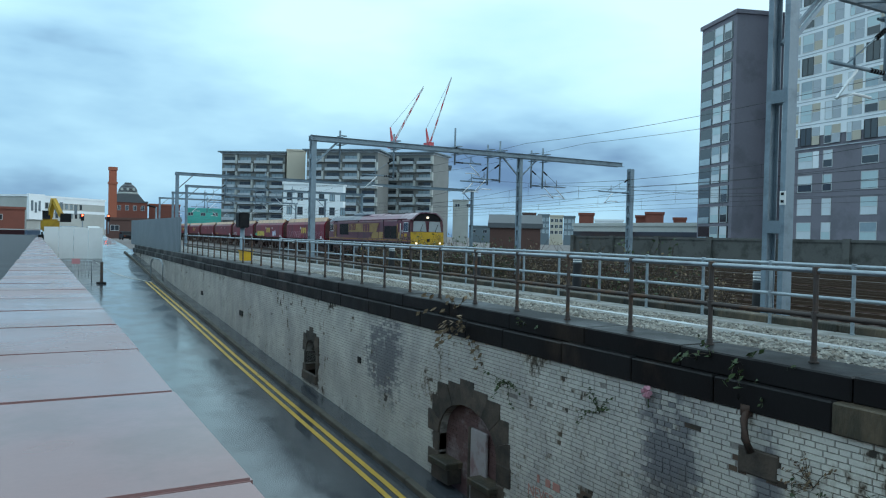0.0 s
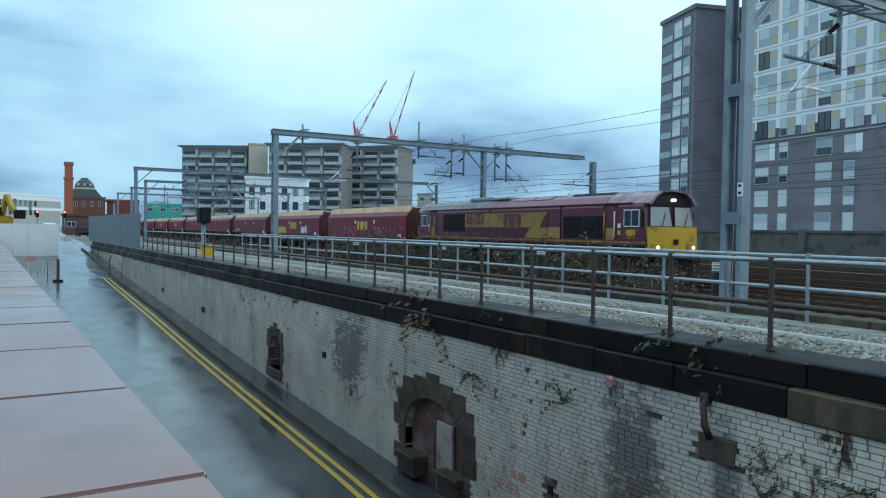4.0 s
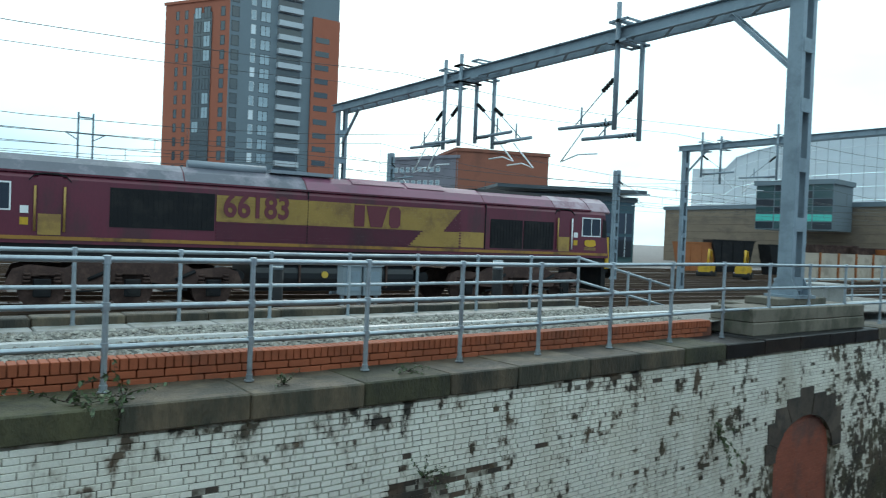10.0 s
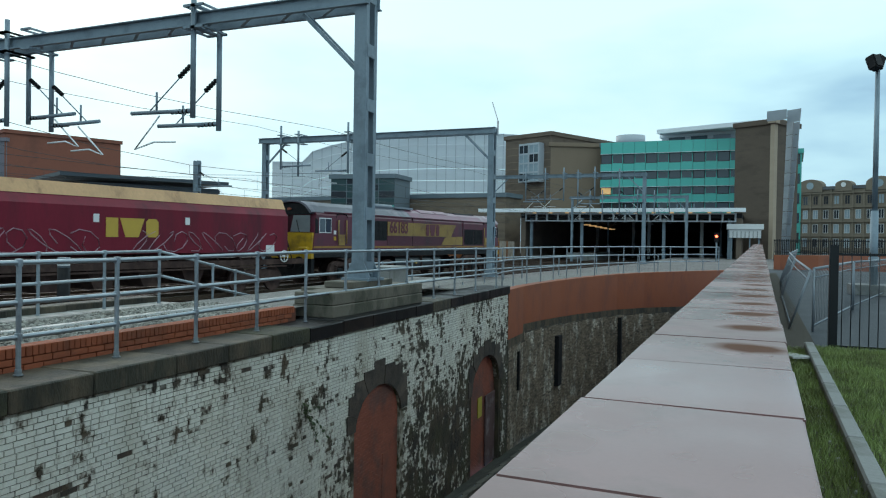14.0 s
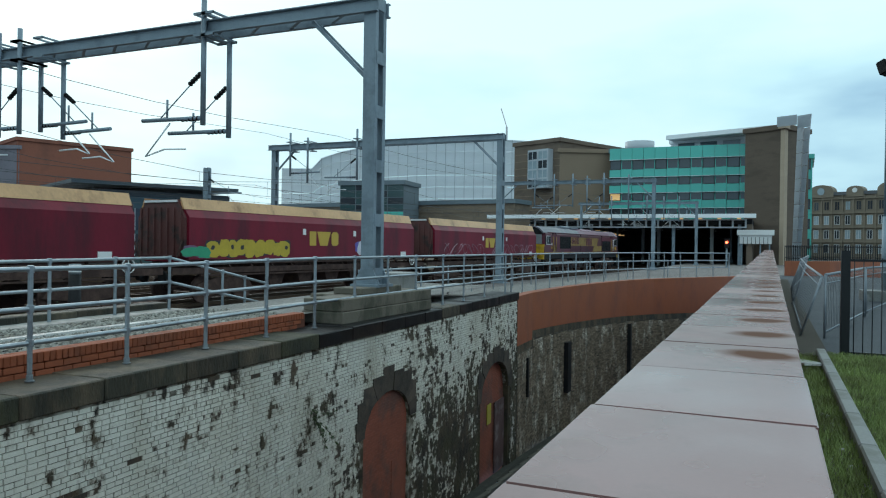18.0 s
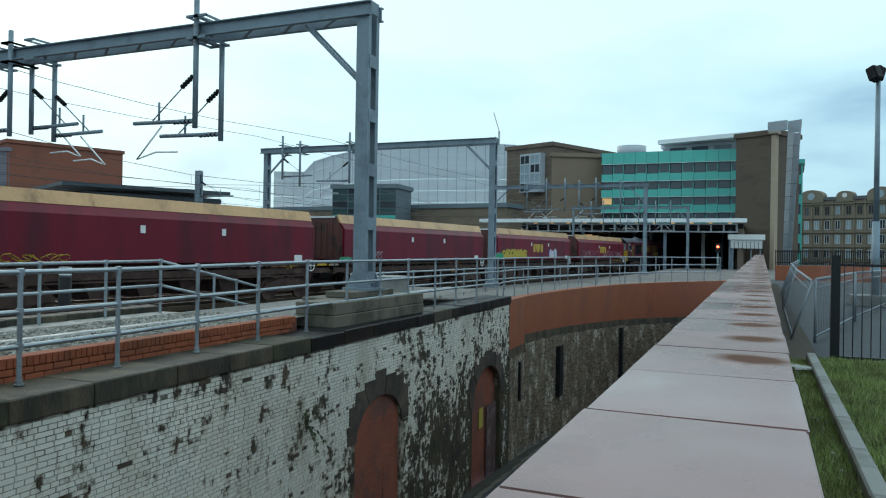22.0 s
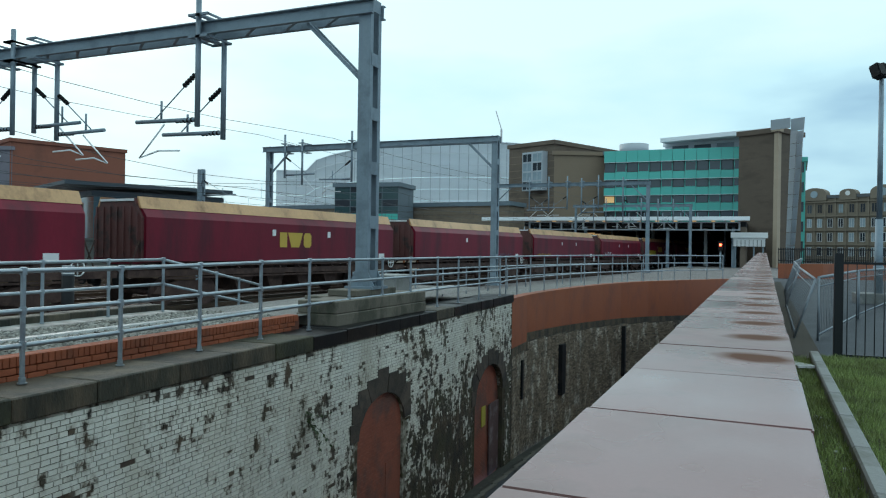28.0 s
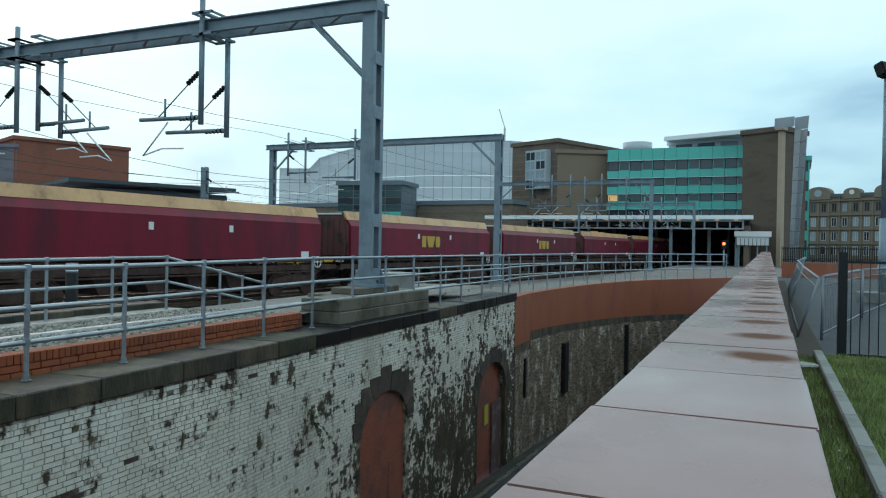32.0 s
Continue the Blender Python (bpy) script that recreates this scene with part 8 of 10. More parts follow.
def right_buildings():
    # brown brick corner with the white oriel
    ob, L = block("brick_building", "brown brick building with a white oriel window", P(71.45, 118), P(74.9, 112), 20, 3.7, 15.95, BROWN_BRICK)
    bm = bmesh.new()
    box(bm, L * 0.42, L * 0.86, -1.2, 0.1, 9.0, 14.9)
    part("oriel", bm, GREY_PANEL, ob, "pale framed oriel window")
    for f in range(4):
        for k in range(2):
            window(ob, L * 0.53 + k * L * 0.22, 9.75 + f * 1.42, L * 0.205, 1.36, GREY_PANEL, (GLASS_A, GLASS_B)[(f + k) % 3 == 0], 1, -1.2)
    for f in range(10):
        plate(ob, "brick_band", 0.0, L, 4.6 + f * 1.1, 4.68 + f * 1.1, TAN_BRICK, -0.03, 0.0)
    ob2, L2 = block("brick_building", "tan brick link building", P(74.9, 112), P(78.75, 114), 20, 3.7, 14.3, TAN_BRICK)
    # sea-green glass offices
    ob, L = block("glass_office", "office building with bands of sea-green glass", P(78.7, 112), P(88.7, 110), 18, 3.7, 14.1, SLATE)
    n = 12
    bands = [(13.0, 14.65), (10.45, 11.5), (8.15, 9.2), (5.9, 6.95), (3.75, 4.7)]
    for f, (z0, z1) in enumerate(bands):
        for i in range(n):
            plate(ob, "glass_panel", L * i / n + 0.02, L * (i + 1) / n - 0.02, z0, z1, GREEN, -0.55, -0.3)
        plate(ob, "glass_lip", -0.02, L + 0.5, z0 - 0.07, z0 - 0.005, GLASS_C, -0.6, -0.3, "pale edge of the glass band")
        plate(ob, "glass_return", L, L + 0.55, z0, z1, GREEN, -0.45, 3.0)
        if f + 1 < len(bands):
            lo = bands[f + 1][1]
            for i in range(n):
                window(ob, L * (i + 0.5) / n, (lo + z0) / 2, L / n - 0.06, z0 - lo - 0.1, GREEN if i % 2 else FRAME_D, GLOW if (f, i) == (2, 0) else GLASS_B, 0, -0.1)
            window(ob, L + 0.25, (lo + z0) / 2, 0.5, z0 - lo - 0.1, GREEN, GLASS_A, 0, -0.1)
    pent, PL = block("penthouse", "grey rooftop storey under a thin flat roof blade", P(83.1, 114), P(88.3, 111), 7, 14.1, 15.5, WHITE_PANEL)
    for i in range(3):
        plate(pent, "louvre_panel", PL * (0.1 + 0.3 * i), PL * (0.32 + 0.3 * i), 14.9, 15.5, SLATE if i < 2 else GREY_PANEL, -0.06, 0.02)
    blade, BL = block("roof_blade", "thin pale roof blade over the rooftop storey", P(82.9, 112), P(90.4, 106), 6, 15.85, 15.9, WHITE_PANEL)
    bm = bmesh.new()
    rod(bm, (L * 0.17, 6, 14.7), (L * 0.17, 6, 16.4), 2.2, 24)
    part("plant_drum", bm, GREY_PANEL, ob, "ribbed grey rooftop drum")
    # tall brown block and the pale fin
    ob, L = block("brick_building", "tall brown brick block beside a pale fin", P(88.2, 101), P(90.75, 98.5), 6, -2, 14.75, DEEP_BRICK)
    ob, L = block("brick_building", "narrow tan brick return of the tall block", P(90.78, 98.4), P(91.5, 101.5), 0.5, -2, 14.85, PALE_TAN)
    fin = thing("fin_wall", "tall pale panelled fin wall widening towards its top", "wall")
    def fin_panel(z0, z1, l0, l1, r0, r1):
        bm = bmesh.new()
        bm.faces.new([bm.verts.new(p) for p in ((*P(l0, 96.5), z0), (*P(r0, 95.5), z0), (*P(r1, 95.5), z1), (*P(l1, 96.5), z1))])
        bmesh.ops.solidify(bm, geom=bm.faces[:], thickness=0.5)
        part("fin_panel", fixed(bm), GREY_PANEL, fin)
    for k in range(11):
        z0, z1 = -2 + 1.5 * k, -2 + 1.5 * (k + 1) - 0.05
        edge = lambda z, a, c: a + (c - a) * (z + 2) / 18.1
        for h0, h1 in ((0.0, 0.49), (0.51, 1.0)):
            def across(z, h):
                l, r = edge(z, 91.32, 91.58), edge(z, 91.85, 92.45)
                return l + (r - l) * h
            fin_panel(z0, z1, across(z0, h0), across(z1, h0), across(z0, h1), across(z1, h1))
    fin_panel(14.46, 15.95, 91.56, 91.56, 92.40, 92.46)
    fin_panel(14.75, 15.95, 90.26, 90.26, 91.54, 91.54)
    ob, L = block("glass_office", "sea-green glazed end of the offices", P(91.6, 112), P(92.55, 112), 12, -2, 12.6, GREEN)
    for f in range(5):
        window(ob, L / 2, 1.0 + f * 2.7, L - 0.4, 1.4, FRAME_D, GLASS_B)
    # sandstone hotel
    ob, L = block("hotel", "ornate honey sandstone railway hotel with rounded gables", P(92.45, 160), P(101.5, 150), 18, -4, 10.6, HOTEL, roof=SLATE_ROOF)
    for f in range(5):
        for i in range(13):
            window(ob, 1.2 + i * 1.95, -2.2 + f * 2.7, 0.95, 1.7, HOTEL if f == 4 else FRAME_W, pick(GLASS_A, GLASS_B, GLASS_B), 1)
        plate(ob, "cornice", -0.2, L + 0.2, -1.0 + f * 2.7, -0.75 + f * 2.7, HOTEL, -0.35, 0.0)
    for i in range(14):
        plate(ob, "pilaster", 0.1 + i * 1.95, 0.4 + i * 1.95, -4, 10.6, HOTEL, -0.2, 0.0)
    for xg, r in ((2.2, 2.3), (8.4, 1.5), (14.6, 2.3)):
        bm = bmesh.new()
        prism(bm, [(xg + r, 10.2), (xg - r, 10.2)] + [(xg + r * math.cos(t), 11.4 + r * 0.55 * math.sin(t)) for t in np.linspace(math.pi, 0, 12)], "y", -0.4, 1.2)
        g = part("gable", fixed(bm), HOTEL, ob, "rounded sandstone gable")
        bm = bmesh.new()
        rod(bm, (xg, -0.46, 11.4), (xg, -0.40, 11.4), r * 0.3, 14)
        part("roundel", bm, GLASS_A if r > 2 else WHITE_PLATE, g)
    # station: the tracks run in under a deck with white lattice beams on its edge
    st = thing("station_canopy", "dark covered station with white lattice beams over the tracks", "station")
    def piece(name, material, *bx, label=""):
        bm = bmesh.new()
        box(bm, *bx)
        return part(name, bm, material, st, label)
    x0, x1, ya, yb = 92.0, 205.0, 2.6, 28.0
    # Deck and added end wall are black to stand in for interior shade.
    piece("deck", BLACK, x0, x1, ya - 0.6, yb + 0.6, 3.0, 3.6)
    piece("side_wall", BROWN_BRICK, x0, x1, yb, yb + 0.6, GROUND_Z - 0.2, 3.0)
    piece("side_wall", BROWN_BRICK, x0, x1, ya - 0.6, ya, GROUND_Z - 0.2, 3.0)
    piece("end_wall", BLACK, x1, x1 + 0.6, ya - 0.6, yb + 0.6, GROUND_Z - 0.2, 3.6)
    for z in (2.55, 3.45):
        piece("beam", GREY_PANEL, x0 - 0.3, x0 - 0.05, ya, yb, z, z + 0.16, label="white roof beam")
    for i in range(19):
        piece("beam_post", GREY_PANEL, x0 - 0.26, x0 - 0.08, ya + i * (yb - ya - 0.2) / 18, ya + 0.2 + i * (yb - ya - 0.2) / 18, 2.55, 3.6)
    piece("canopy_edge", WHITE_PANEL, x0 - 1.6, x0 - 0.32, ya - 1.0, yb + 6.0, 3.70, 4.15, label="pale canopy edge")
    for i in range(12):
        piece("canopy_lamp", GLOW, x0 - 1.3, x0 - 1.0, ya + 0.6 + 2.1 * i, ya + 1.0 + 2.1 * i, 3.55, 3.68, label="warm lamp under the canopy edge")
    for i, (a, b) in enumerate(((6.6, 7.0), (14.0, 14.4), (17.2, 17.6), (24.0, 24.4))):
        piece("inner_column", PALE_CONC, x0 + 6 + 7 * i, x0 + 6.5 + 7 * i, a, b, GROUND_Z - 0.1, 3.0)
    for i in range(5):
        piece("platform", CONCRETE, x0 + 2 + 20 * i, x0 + 21.9 + 20 * i, 19.5, 23.0, GROUND_Z - 0.1, -1.4)
    for i, y in enumerate((3.2, 10.6, 20.6, 27.2)):
        piece("column", GALV_DULL, x0 + 0.5, x0 + 0.9, y, y + 0.35, GROUND_Z - 0.1, 3.0)
    for i in range(6):
        piece("platform_lamp", GLOW, x0 + 9 + i * 7, x0 + 9.4 + i * 7, 21.5 + 0.6 * i, 22.6 + 0.6 * i, 2.3, 2.45, label="warm platform lamp")
    sg = thing("rail_signal", "railway signal showing red beside the station mouth", "signal", pose(78, 4.0, 0))
    bm = bmesh.new()
    rod(bm, (0, 0, GROUND_Z), (0, 0, 0.2), 0.08, 8)
    part("post", bm, GALV_DULL, sg)
    bm = bmesh.new()
    box(bm, -0.2, 0.2, -0.22, 0.22, 0.2, 1.1)
    part("head", bm, BLACK, sg)
    bm = bmesh.new()
    rod(bm, (-0.2, 0, 0.75), (-0.27, 0, 0.75), 0.13, 12)
    part("red_lens", bm, RED_LIGHT, sg, "glowing red lens")
    # white relay room by the parapet
    ob, L = block("relay_room", "white relay room on legs with roof railings", P(87.9, 92), P(90.05, 92), 3, 0.75, 1.75, WHITE_PLATE)
    for i in range(4):
        bm = bmesh.new()
        box(bm, 0.2 + i * (L - 0.5) / 3, 0.35 + i * (L - 0.5) / 3, 0.2, 0.4, -1.8, 0.95)
        part("leg", bm, GALV_DULL, ob)
    bm = bmesh.new()
    for i in range(9):
        rod(bm, (i * L / 8, -0.1, 0.4), (i * L / 8, -0.1, 1.5), 0.03, 5)
    part("railing", bm, FRAME_D, ob)


def left_buildings():
    # long beige apartments with stepped balconies
    spec = [(-78.0, -73.4, 300, 30.0), (-71.8, -66.4, 275, 29.6), (-66.0, -62.1, 290, 31.0), (-61.9, -60.9, 300, 27.6)]
    for k, (a0, a1, d, top) in enumerate(spec):
        ob, L = block("apartment_building", "grey apartment block with stacked pale balconies", P(a0, d), P(a1, d * (0.97 if k < 3 else 1.0)), 16 if k < 3 else 6, -3, top, APT_CONC, roof=GREY_PANEL, group="balconied apartment blocks")
        bm = bmesh.new()
        box(bm, -1.2, L + 1.2, -1.6, 17, top + 0.6, top + 1.1)
        part("roof_slab", bm, SLATE, ob, "thin dark oversailing roof")
        n = max(2, int(L / 6.0))
        for f in range(9):
            z = top - 2.2 - 3.15 * f
            for i in range(n):
                x = L * (i + 0.5) / n
                window(ob, x, z, L / n * 0.72, 2.2, FRAME_D, pick(GLASS_B, GLASS_A, GLASS_B), 2)
                balcony(ob, x - L / n * 0.40, x + L / n * 0.40, z - 1.25, 1.4, BEIGE)
                if f % 2 == i % 2:
                    plate(ob, "pier", x + L / n * 0.40, x + L / n * 0.52, z - 1.4, z + 1.75, PALE_CONC, -1.2, 0.0)
    ob, L = block("stair_tower", "sand coloured stair tower between the apartments", P(-73.3, 285), P(-71.9, 285), 10, -3, 31.0, CREAM_PANEL)
    # white building low behind the train, with a curved roof
    ob, L = block("clinic", "white rendered building with dark windows", P(-73.5, 170), P(-69.0, 168), 5, -3, 10.9, WHITE_PANEL)
    for f in range(3):
        for i in range(6):
            window(ob, 1.4 + i * 2.4, 1.8 + f * 3.2, 1.2, 1.8, FRAME_D, pick(GLASS_B, GLASS_A))
    # brick chimney, domed building, white block
    ch = thing("chimney", "tall square red brick chimney", "chimney", pose(*P(-85.41, 300), 0))
    for k, (z0, z1, w) in enumerate(((-3, 16.5, 1.35), (16.5, 17.3, 1.6), (17.3, 21.6, 1.25), (21.6, 22.8, 1.5))):
        bm = bmesh.new()
        prism(bm, [(-w, -w), (w, -w), (w * 0.95, w), (-w * 0.95, w)], "z", z0, z1)
        o = part("shaft" if k % 2 == 0 else "band", fixed(bm), TOWER_RED, ch)
    ob, L = block("domed_hall", "brown brick hall with a grey slate dome", P(-85.3, 320), P(-83.1, 320), 14, -3, 10.6, OLD_RED, roof=SLATE_ROOF)
    for i in range(4):
        window(ob, 1.8 + i * 2.9, 8.4, 1.3, 2.0, FRAME_W, GLASS_B)
    cx = L * 0.40
    bm = bmesh.new()
    prism(bm, [(cx - 5.6, 11.0), (cx + 6.4, 11.0), (cx + 4.0, 14.0), (cx - 3.9, 14.0)], "y", 1.0, 11.0)
    part("mansard", fixed(bm), SLATE_ROOF, ob, "dark sloping slate roof")
    bm = bmesh.new()
    rod(bm, (cx, 6, 14.0), (cx, 6, 14.9), 3.9, 16, 3.9)
    part("cornice", bm, PALE_CONC, ob, "pale stone ring below the dome")
    bm = bmesh.new()
    for r0, r1, z0, z1 in ((3.6, 3.5, 14.9, 15.8), (3.5, 2.9, 15.8, 17.0), (2.9, 1.9, 17.0, 17.9), (1.9, 1.5, 17.9, 18.2), (1.4, 1.3, 18.2, 18.8)):
        rod(bm, (cx, 6, z0), (cx, 6, z1), r0, 16, r1)
    part("dome", bm, SLATE_ROOF, ob, "grey slate dome")
    for i in range(3):
        bm = bmesh.new()
        rod(bm, (cx - 2.2 + 2.2 * i, 2.6 + 0.5 * abs(i - 1), 16.0), (cx - 2.2 + 2.2 * i, 2.2 + 0.5 * abs(i - 1), 16.0), 0.55, 10)
        part("roundel", bm, PALE_CONC, ob, "pale round dormer")
    block("hall_wing", "low red brick wing beside the domed hall", P(-83.0, 322), P(-80.9, 322), 12, -3, 9.9, OLD_RED, roof=TOWER_RED)
    ob, L = block("white_block", "white apartment block with small dark windows", P(-90.7, 230), P(-85.9, 250), 12, -3, 8.2, PALE_CONC, roof=WHITE_PANEL)
    plate(ob, "end_bay", 0, 5.2, 2.0, 9.0, WHITE_PANEL, -0.8, 0.0)
    for f in range(2):
        for i in range(8):
            window(ob, 6.6 + i * 1.75, 3.4 + f * 2.6, 0.9, 1.5, FRAME_D, pick(GLASS_B, GLASS_A))
    for i, x in enumerate((0.7, 1.9, 3.1, 9.3, 11.1, 16.4)):
        plate(ob, "dark_panel", x, x + (0.6 if i < 3 else 1.0), 4.4 - 0.5 * (i % 2), 7.2 - 0.5 * (i % 2), SLATE, -0.95 if i < 3 else -0.12, 0.0)
    plate(ob, "upper_band", 5.2, L, 6.9, 8.2, WHITE_PANEL, -0.10, 0.0)
    plate(ob, "lower_band", 5.2, L, 4.1, 4.9, WHITE_PANEL, -0.08, 0.0)
    for a0, a1, d, top, m in ((-97, -90.8, 210, 4.2, OLD_RED), (-80.5, -77.5, 330, 9.0, GREEN), (-60.5, -59.3, 330, 16.0, PALE_CONC), (-59.2, -57.4, 330, 4.6, SLATE), (-85.8, -80.8, 200, 2.2, SHED_BRICK), (-92.5, -91.0, 330, 11.0, SLATE)):
        ob, L = block("distant_building", "distant low building on the skyline", P(a0, d), P(a1, d), 12, -3, top, m, group="skyline buildings")
        for i in range(max(2, int(L / 5))):
            window(ob, 2 + i * 5, top - 2.0, 2.0, 1.4, FRAME_W, GLASS_B)
    # two tower cranes with luffing jibs
    for a, d, a2, tip in ((-65.2, 330, -63.0, 11.36), (-62.4, 330, -60.85, 12.12)):
        x, y = P(a, d)
        cr = thing("tower_crane", "red and white luffing tower crane behind the apartments", "crane", group="tower cranes")
        z1 = d * math.tan(radians(6.9))
        bm = bmesh.new()
        for sx in (-0.8, 0.8):
            for sy in (-0.8, 0.8):
                bar(bm, (x + sx, y + sy, 0), (x + sx, y + sy, z1), 0.25)
        part("mast", bm, CRANE_W, cr)
        x2, y2 = P(a2, d)
        zt = d * math.tan(radians(tip))
        A, B = Vector((x, y, z1 + 1.5)), Vector((x2, y2, zt))
        for s in range(8):
            bm = bmesh.new()
            p, q = A.lerp(B, s / 8), A.lerp(B, (s + 1) / 8)
            w = 1.5 - 0.10 * s
            for o in (-w / 2, w / 2):
                bar(bm, p + Vector((0, 0, o)), q + Vector((0, 0, o * 0.93)), 0.28)
            bar(bm, p + Vector((0, 0, -w / 2)), q + Vector((0, 0, w / 2)), 0.2)
            part("jib_section", bm, CRANE_R if s % 2 == 0 else CRANE_W, cr)
        bm = bmesh.new()
        box(bm, x - 4, x + 1.5, y - 1.2, y + 1.2, z1 - 1.0, z1 + 1.8)
        part("machine_deck", bm, CRANE_R, cr)
        bm = bmesh.new()
        bar(bm, (x - 2.5, y, z1 + 1.5), (x - 4.0, y, z1 + 8.5), 0.5)
        bar(bm, (x - 0.5, y, z1 + 1.5), (x - 4.0, y, z1 + 8.5), 0.4)
        part("a_frame", bm, CRANE_R, cr)
        bm = bmesh.new()
        rod(bm, (x - 4.0, y, z1 + 8.5), B, 0.07, 4)
        part("luffing_rope", bm, WIRE, cr)
    cr = thing("tower_crane", "thin far crane jib above the arena roof", "crane", group="tower cranes")
    A, B, C = Vector((*P(70.8, 420), 68.0)), Vector((*P(70.35, 420), 78.5)), Vector((*P(70.8, 420), 0.0))
    for name, p, q, w in (("mast", C, A, 0.9), ("jib", A, B, 0.5)):
        bm = bmesh.new()
        bar(bm, p, q, w)
        part(name, bm, CRANE_W, cr)
    # small electricity pylon pair on the skyline
    x, y = P(9.0, 170)
    py = thing("pylon", "grey twin-post electricity pylon far behind the tracks", "pylon")
    for s in (-1.4, 1.4):
        bm = bmesh.new()
        bar(bm, (x + s, y, GROUND_Z), (x + s, y, 22.5), 0.35)
        part("post", bm, GALV_DULL, py)
    for z, w in ((21.5, 3.0), (18.2, 7.5), (12.8, 8.5)):
        bm = bmesh.new()
        bar(bm, (x - w / 2, y, z), (x + w / 2, y, z), 0.3)
        bar(bm, (x - w / 2, y, z), (x - 1.4, y, z - 1.4), 0.2)
        bar(bm, (x + w / 2, y, z), (x + 1.4, y, z - 1.4), 0.2)
        part("cross_arm", bm, GALV_DULL, py)


DARK_CONC = mat("dark_stained_concrete", (0.10, 0.10, 0.095), 0.8, 0, 0.25, 0.4, 6, 0.2, second=(0.055, 0.055, 0.05), patch=0.5)
CRANE_R = mat("red_crane_steel", (0.5, 0.07, 0.08), 0.5, 0, 0.1, bump=0)
CRANE_W = mat("white_crane_steel", (0.6, 0.6, 0.6), 0.5, 0, 0.1, bump=0)
RED_LIGHT = mat("red_signal_glow", (0.5, 0.03, 0.02), 0.3, 0, 0, bump=0, emit=(1.0, 0.08, 0.03), power=12)
grey_tower()
red_tower()
mid_buildings()
arena()
right_buildings()
left_buildings()


# ---- the yard behind the parapet ----
def yard():
    kerb = thing("bed_kerb", "pale concrete kerb edging the grass bed", "kerb", kind="structure")
    for k in range(11):
        stone(kerb, -0.6 + k * 1.0, -0.66, YARD_Z - 0.1, 0.99, 0.11, 0.24, CONCRETE, "kerb_stone")
    bm = bmesh.new()
    box(bm, -3, 10.3, -0.55, -0.05, YARD_Z - 0.1, YARD_Z + 0.05)
    tagged(part("soil_strip", bm, GRASS_SOIL), "damp soil strip with weeds at the foot of the parapet", "soil", kind="structure")
    # dark strip carried on east of the bed
    bm = bmesh.new()
    box(bm, 10.3, 38.0, -0.72, -0.05, YARD_Z - 0.1, YARD_Z + 0.03)
    tagged(part("soil_strip", bm, GRASS_SOIL), "dark strip between the parapet and the barriers", "soil", kind="structure")
    bm = bmesh.new()
    box(bm, -3, 10.35, -7.0, -0.66, YARD_Z - 0.1, YARD_Z + 0.08)
    tagged(part("grass_bed", bm, GRASS_SOIL), "soil of the grass bed", "soil", kind="structure")
    rnd = np.random.RandomState(3)
    def blades(name, n, x0, x1, y0, y1, z, hmin, hmax, material, label):
        x, y = rnd.uniform(x0, x1, n), rnd.uniform(y0, y1, n)
        keep = np.ones(n, bool)
        h, a, w = rnd.uniform(hmin, hmax, n), rnd.uniform(0, 2 * np.pi, n), rnd.uniform(0.003, 0.006, n)
        lx, ly = rnd.normal(0, 0.35, n) * h, rnd.normal(0, 0.35, n) * h
        v = np.zeros((n, 3, 3))
        v[:, 0] = np.stack([x - np.cos(a) * w, y - np.sin(a) * w, np.full(n, z)], 1)
        v[:, 1] = np.stack([x + np.cos(a) * w, y + np.sin(a) * w, np.full(n, z)], 1)
        v[:, 2] = np.stack([x + lx, y + ly, z + h], 1)
        me = bpy.data.meshes.new(name)
        me.from_pydata(v.reshape(-1, 3).tolist(), [], np.arange(3 * n).reshape(-1, 3).tolist())
        me.materials.append(material)
        return tagged(new(name, me), label, "grass", kind="stuff")
    blades("grass", 110000, 2.0, 10.3, -3.4, -0.66, YARD_Z + 0.075, 0.02, 0.075, GRASS, "short wet green grass in the bed")
    blades("weeds", 22000, 1.0, 10.2, -0.55, -0.10, YARD_Z + 0.045, 0.02, 0.08, GRASS, "sparse weeds on the soil strip")
    # loose stones on the soil
    bm = bmesh.new()
    rr = random.Random(5)
    for k in range(160):
        x, y, r = rr.uniform(2, 10), rr.uniform(-0.54, -0.1), rr.uniform(0.006, 0.02)
        vs = box(bm, x - r, x + r, y - r * 0.8, y + r * 0.8, YARD_Z + 0.04, YARD_Z + 0.05 + r)
        for v in vs:
            v.co += Vector((rr.uniform(-r, r), rr.uniform(-r, r), rr.uniform(-r, r))) * 0.3
    tagged(part("pebbles", bm, CONCRETE), "scattered pale pebbles on the soil", "pebbles", kind="stuff")
    bd = thing("board_scrap", "broken pale board lying on the soil", "board", pose(9.6, -0.32, YARD_Z + 0.06, 0, 4, 20))
    bm = bmesh.new()
    box(bm, -0.5, 0.5, -0.12, 0.12, 0, 0.025)
    part("board", bm, PAVING, bd)
    # black bar fence across the end of the bed
    fn = thing("bar_fence", "black steel bar fence round the yard", "fence")
    for k in range(80):
        y = -0.97 - k * 0.10
        bm = bmesh.new()
        rod(bm, (10.45 + 0.004 * k, y, YARD_Z), (10.45 + 0.004 * k, y, -0.07), 0.006, 4)
        part("bar", bm, BLACK_FENCE, fn)
    for z in (-0.10, -1.25):
        bm = bmesh.new()
        bar(bm, (10.45, -0.87, z), (10.78, -8.9, z), 0.03)
        part("rail", bm, BLACK_FENCE, fn)
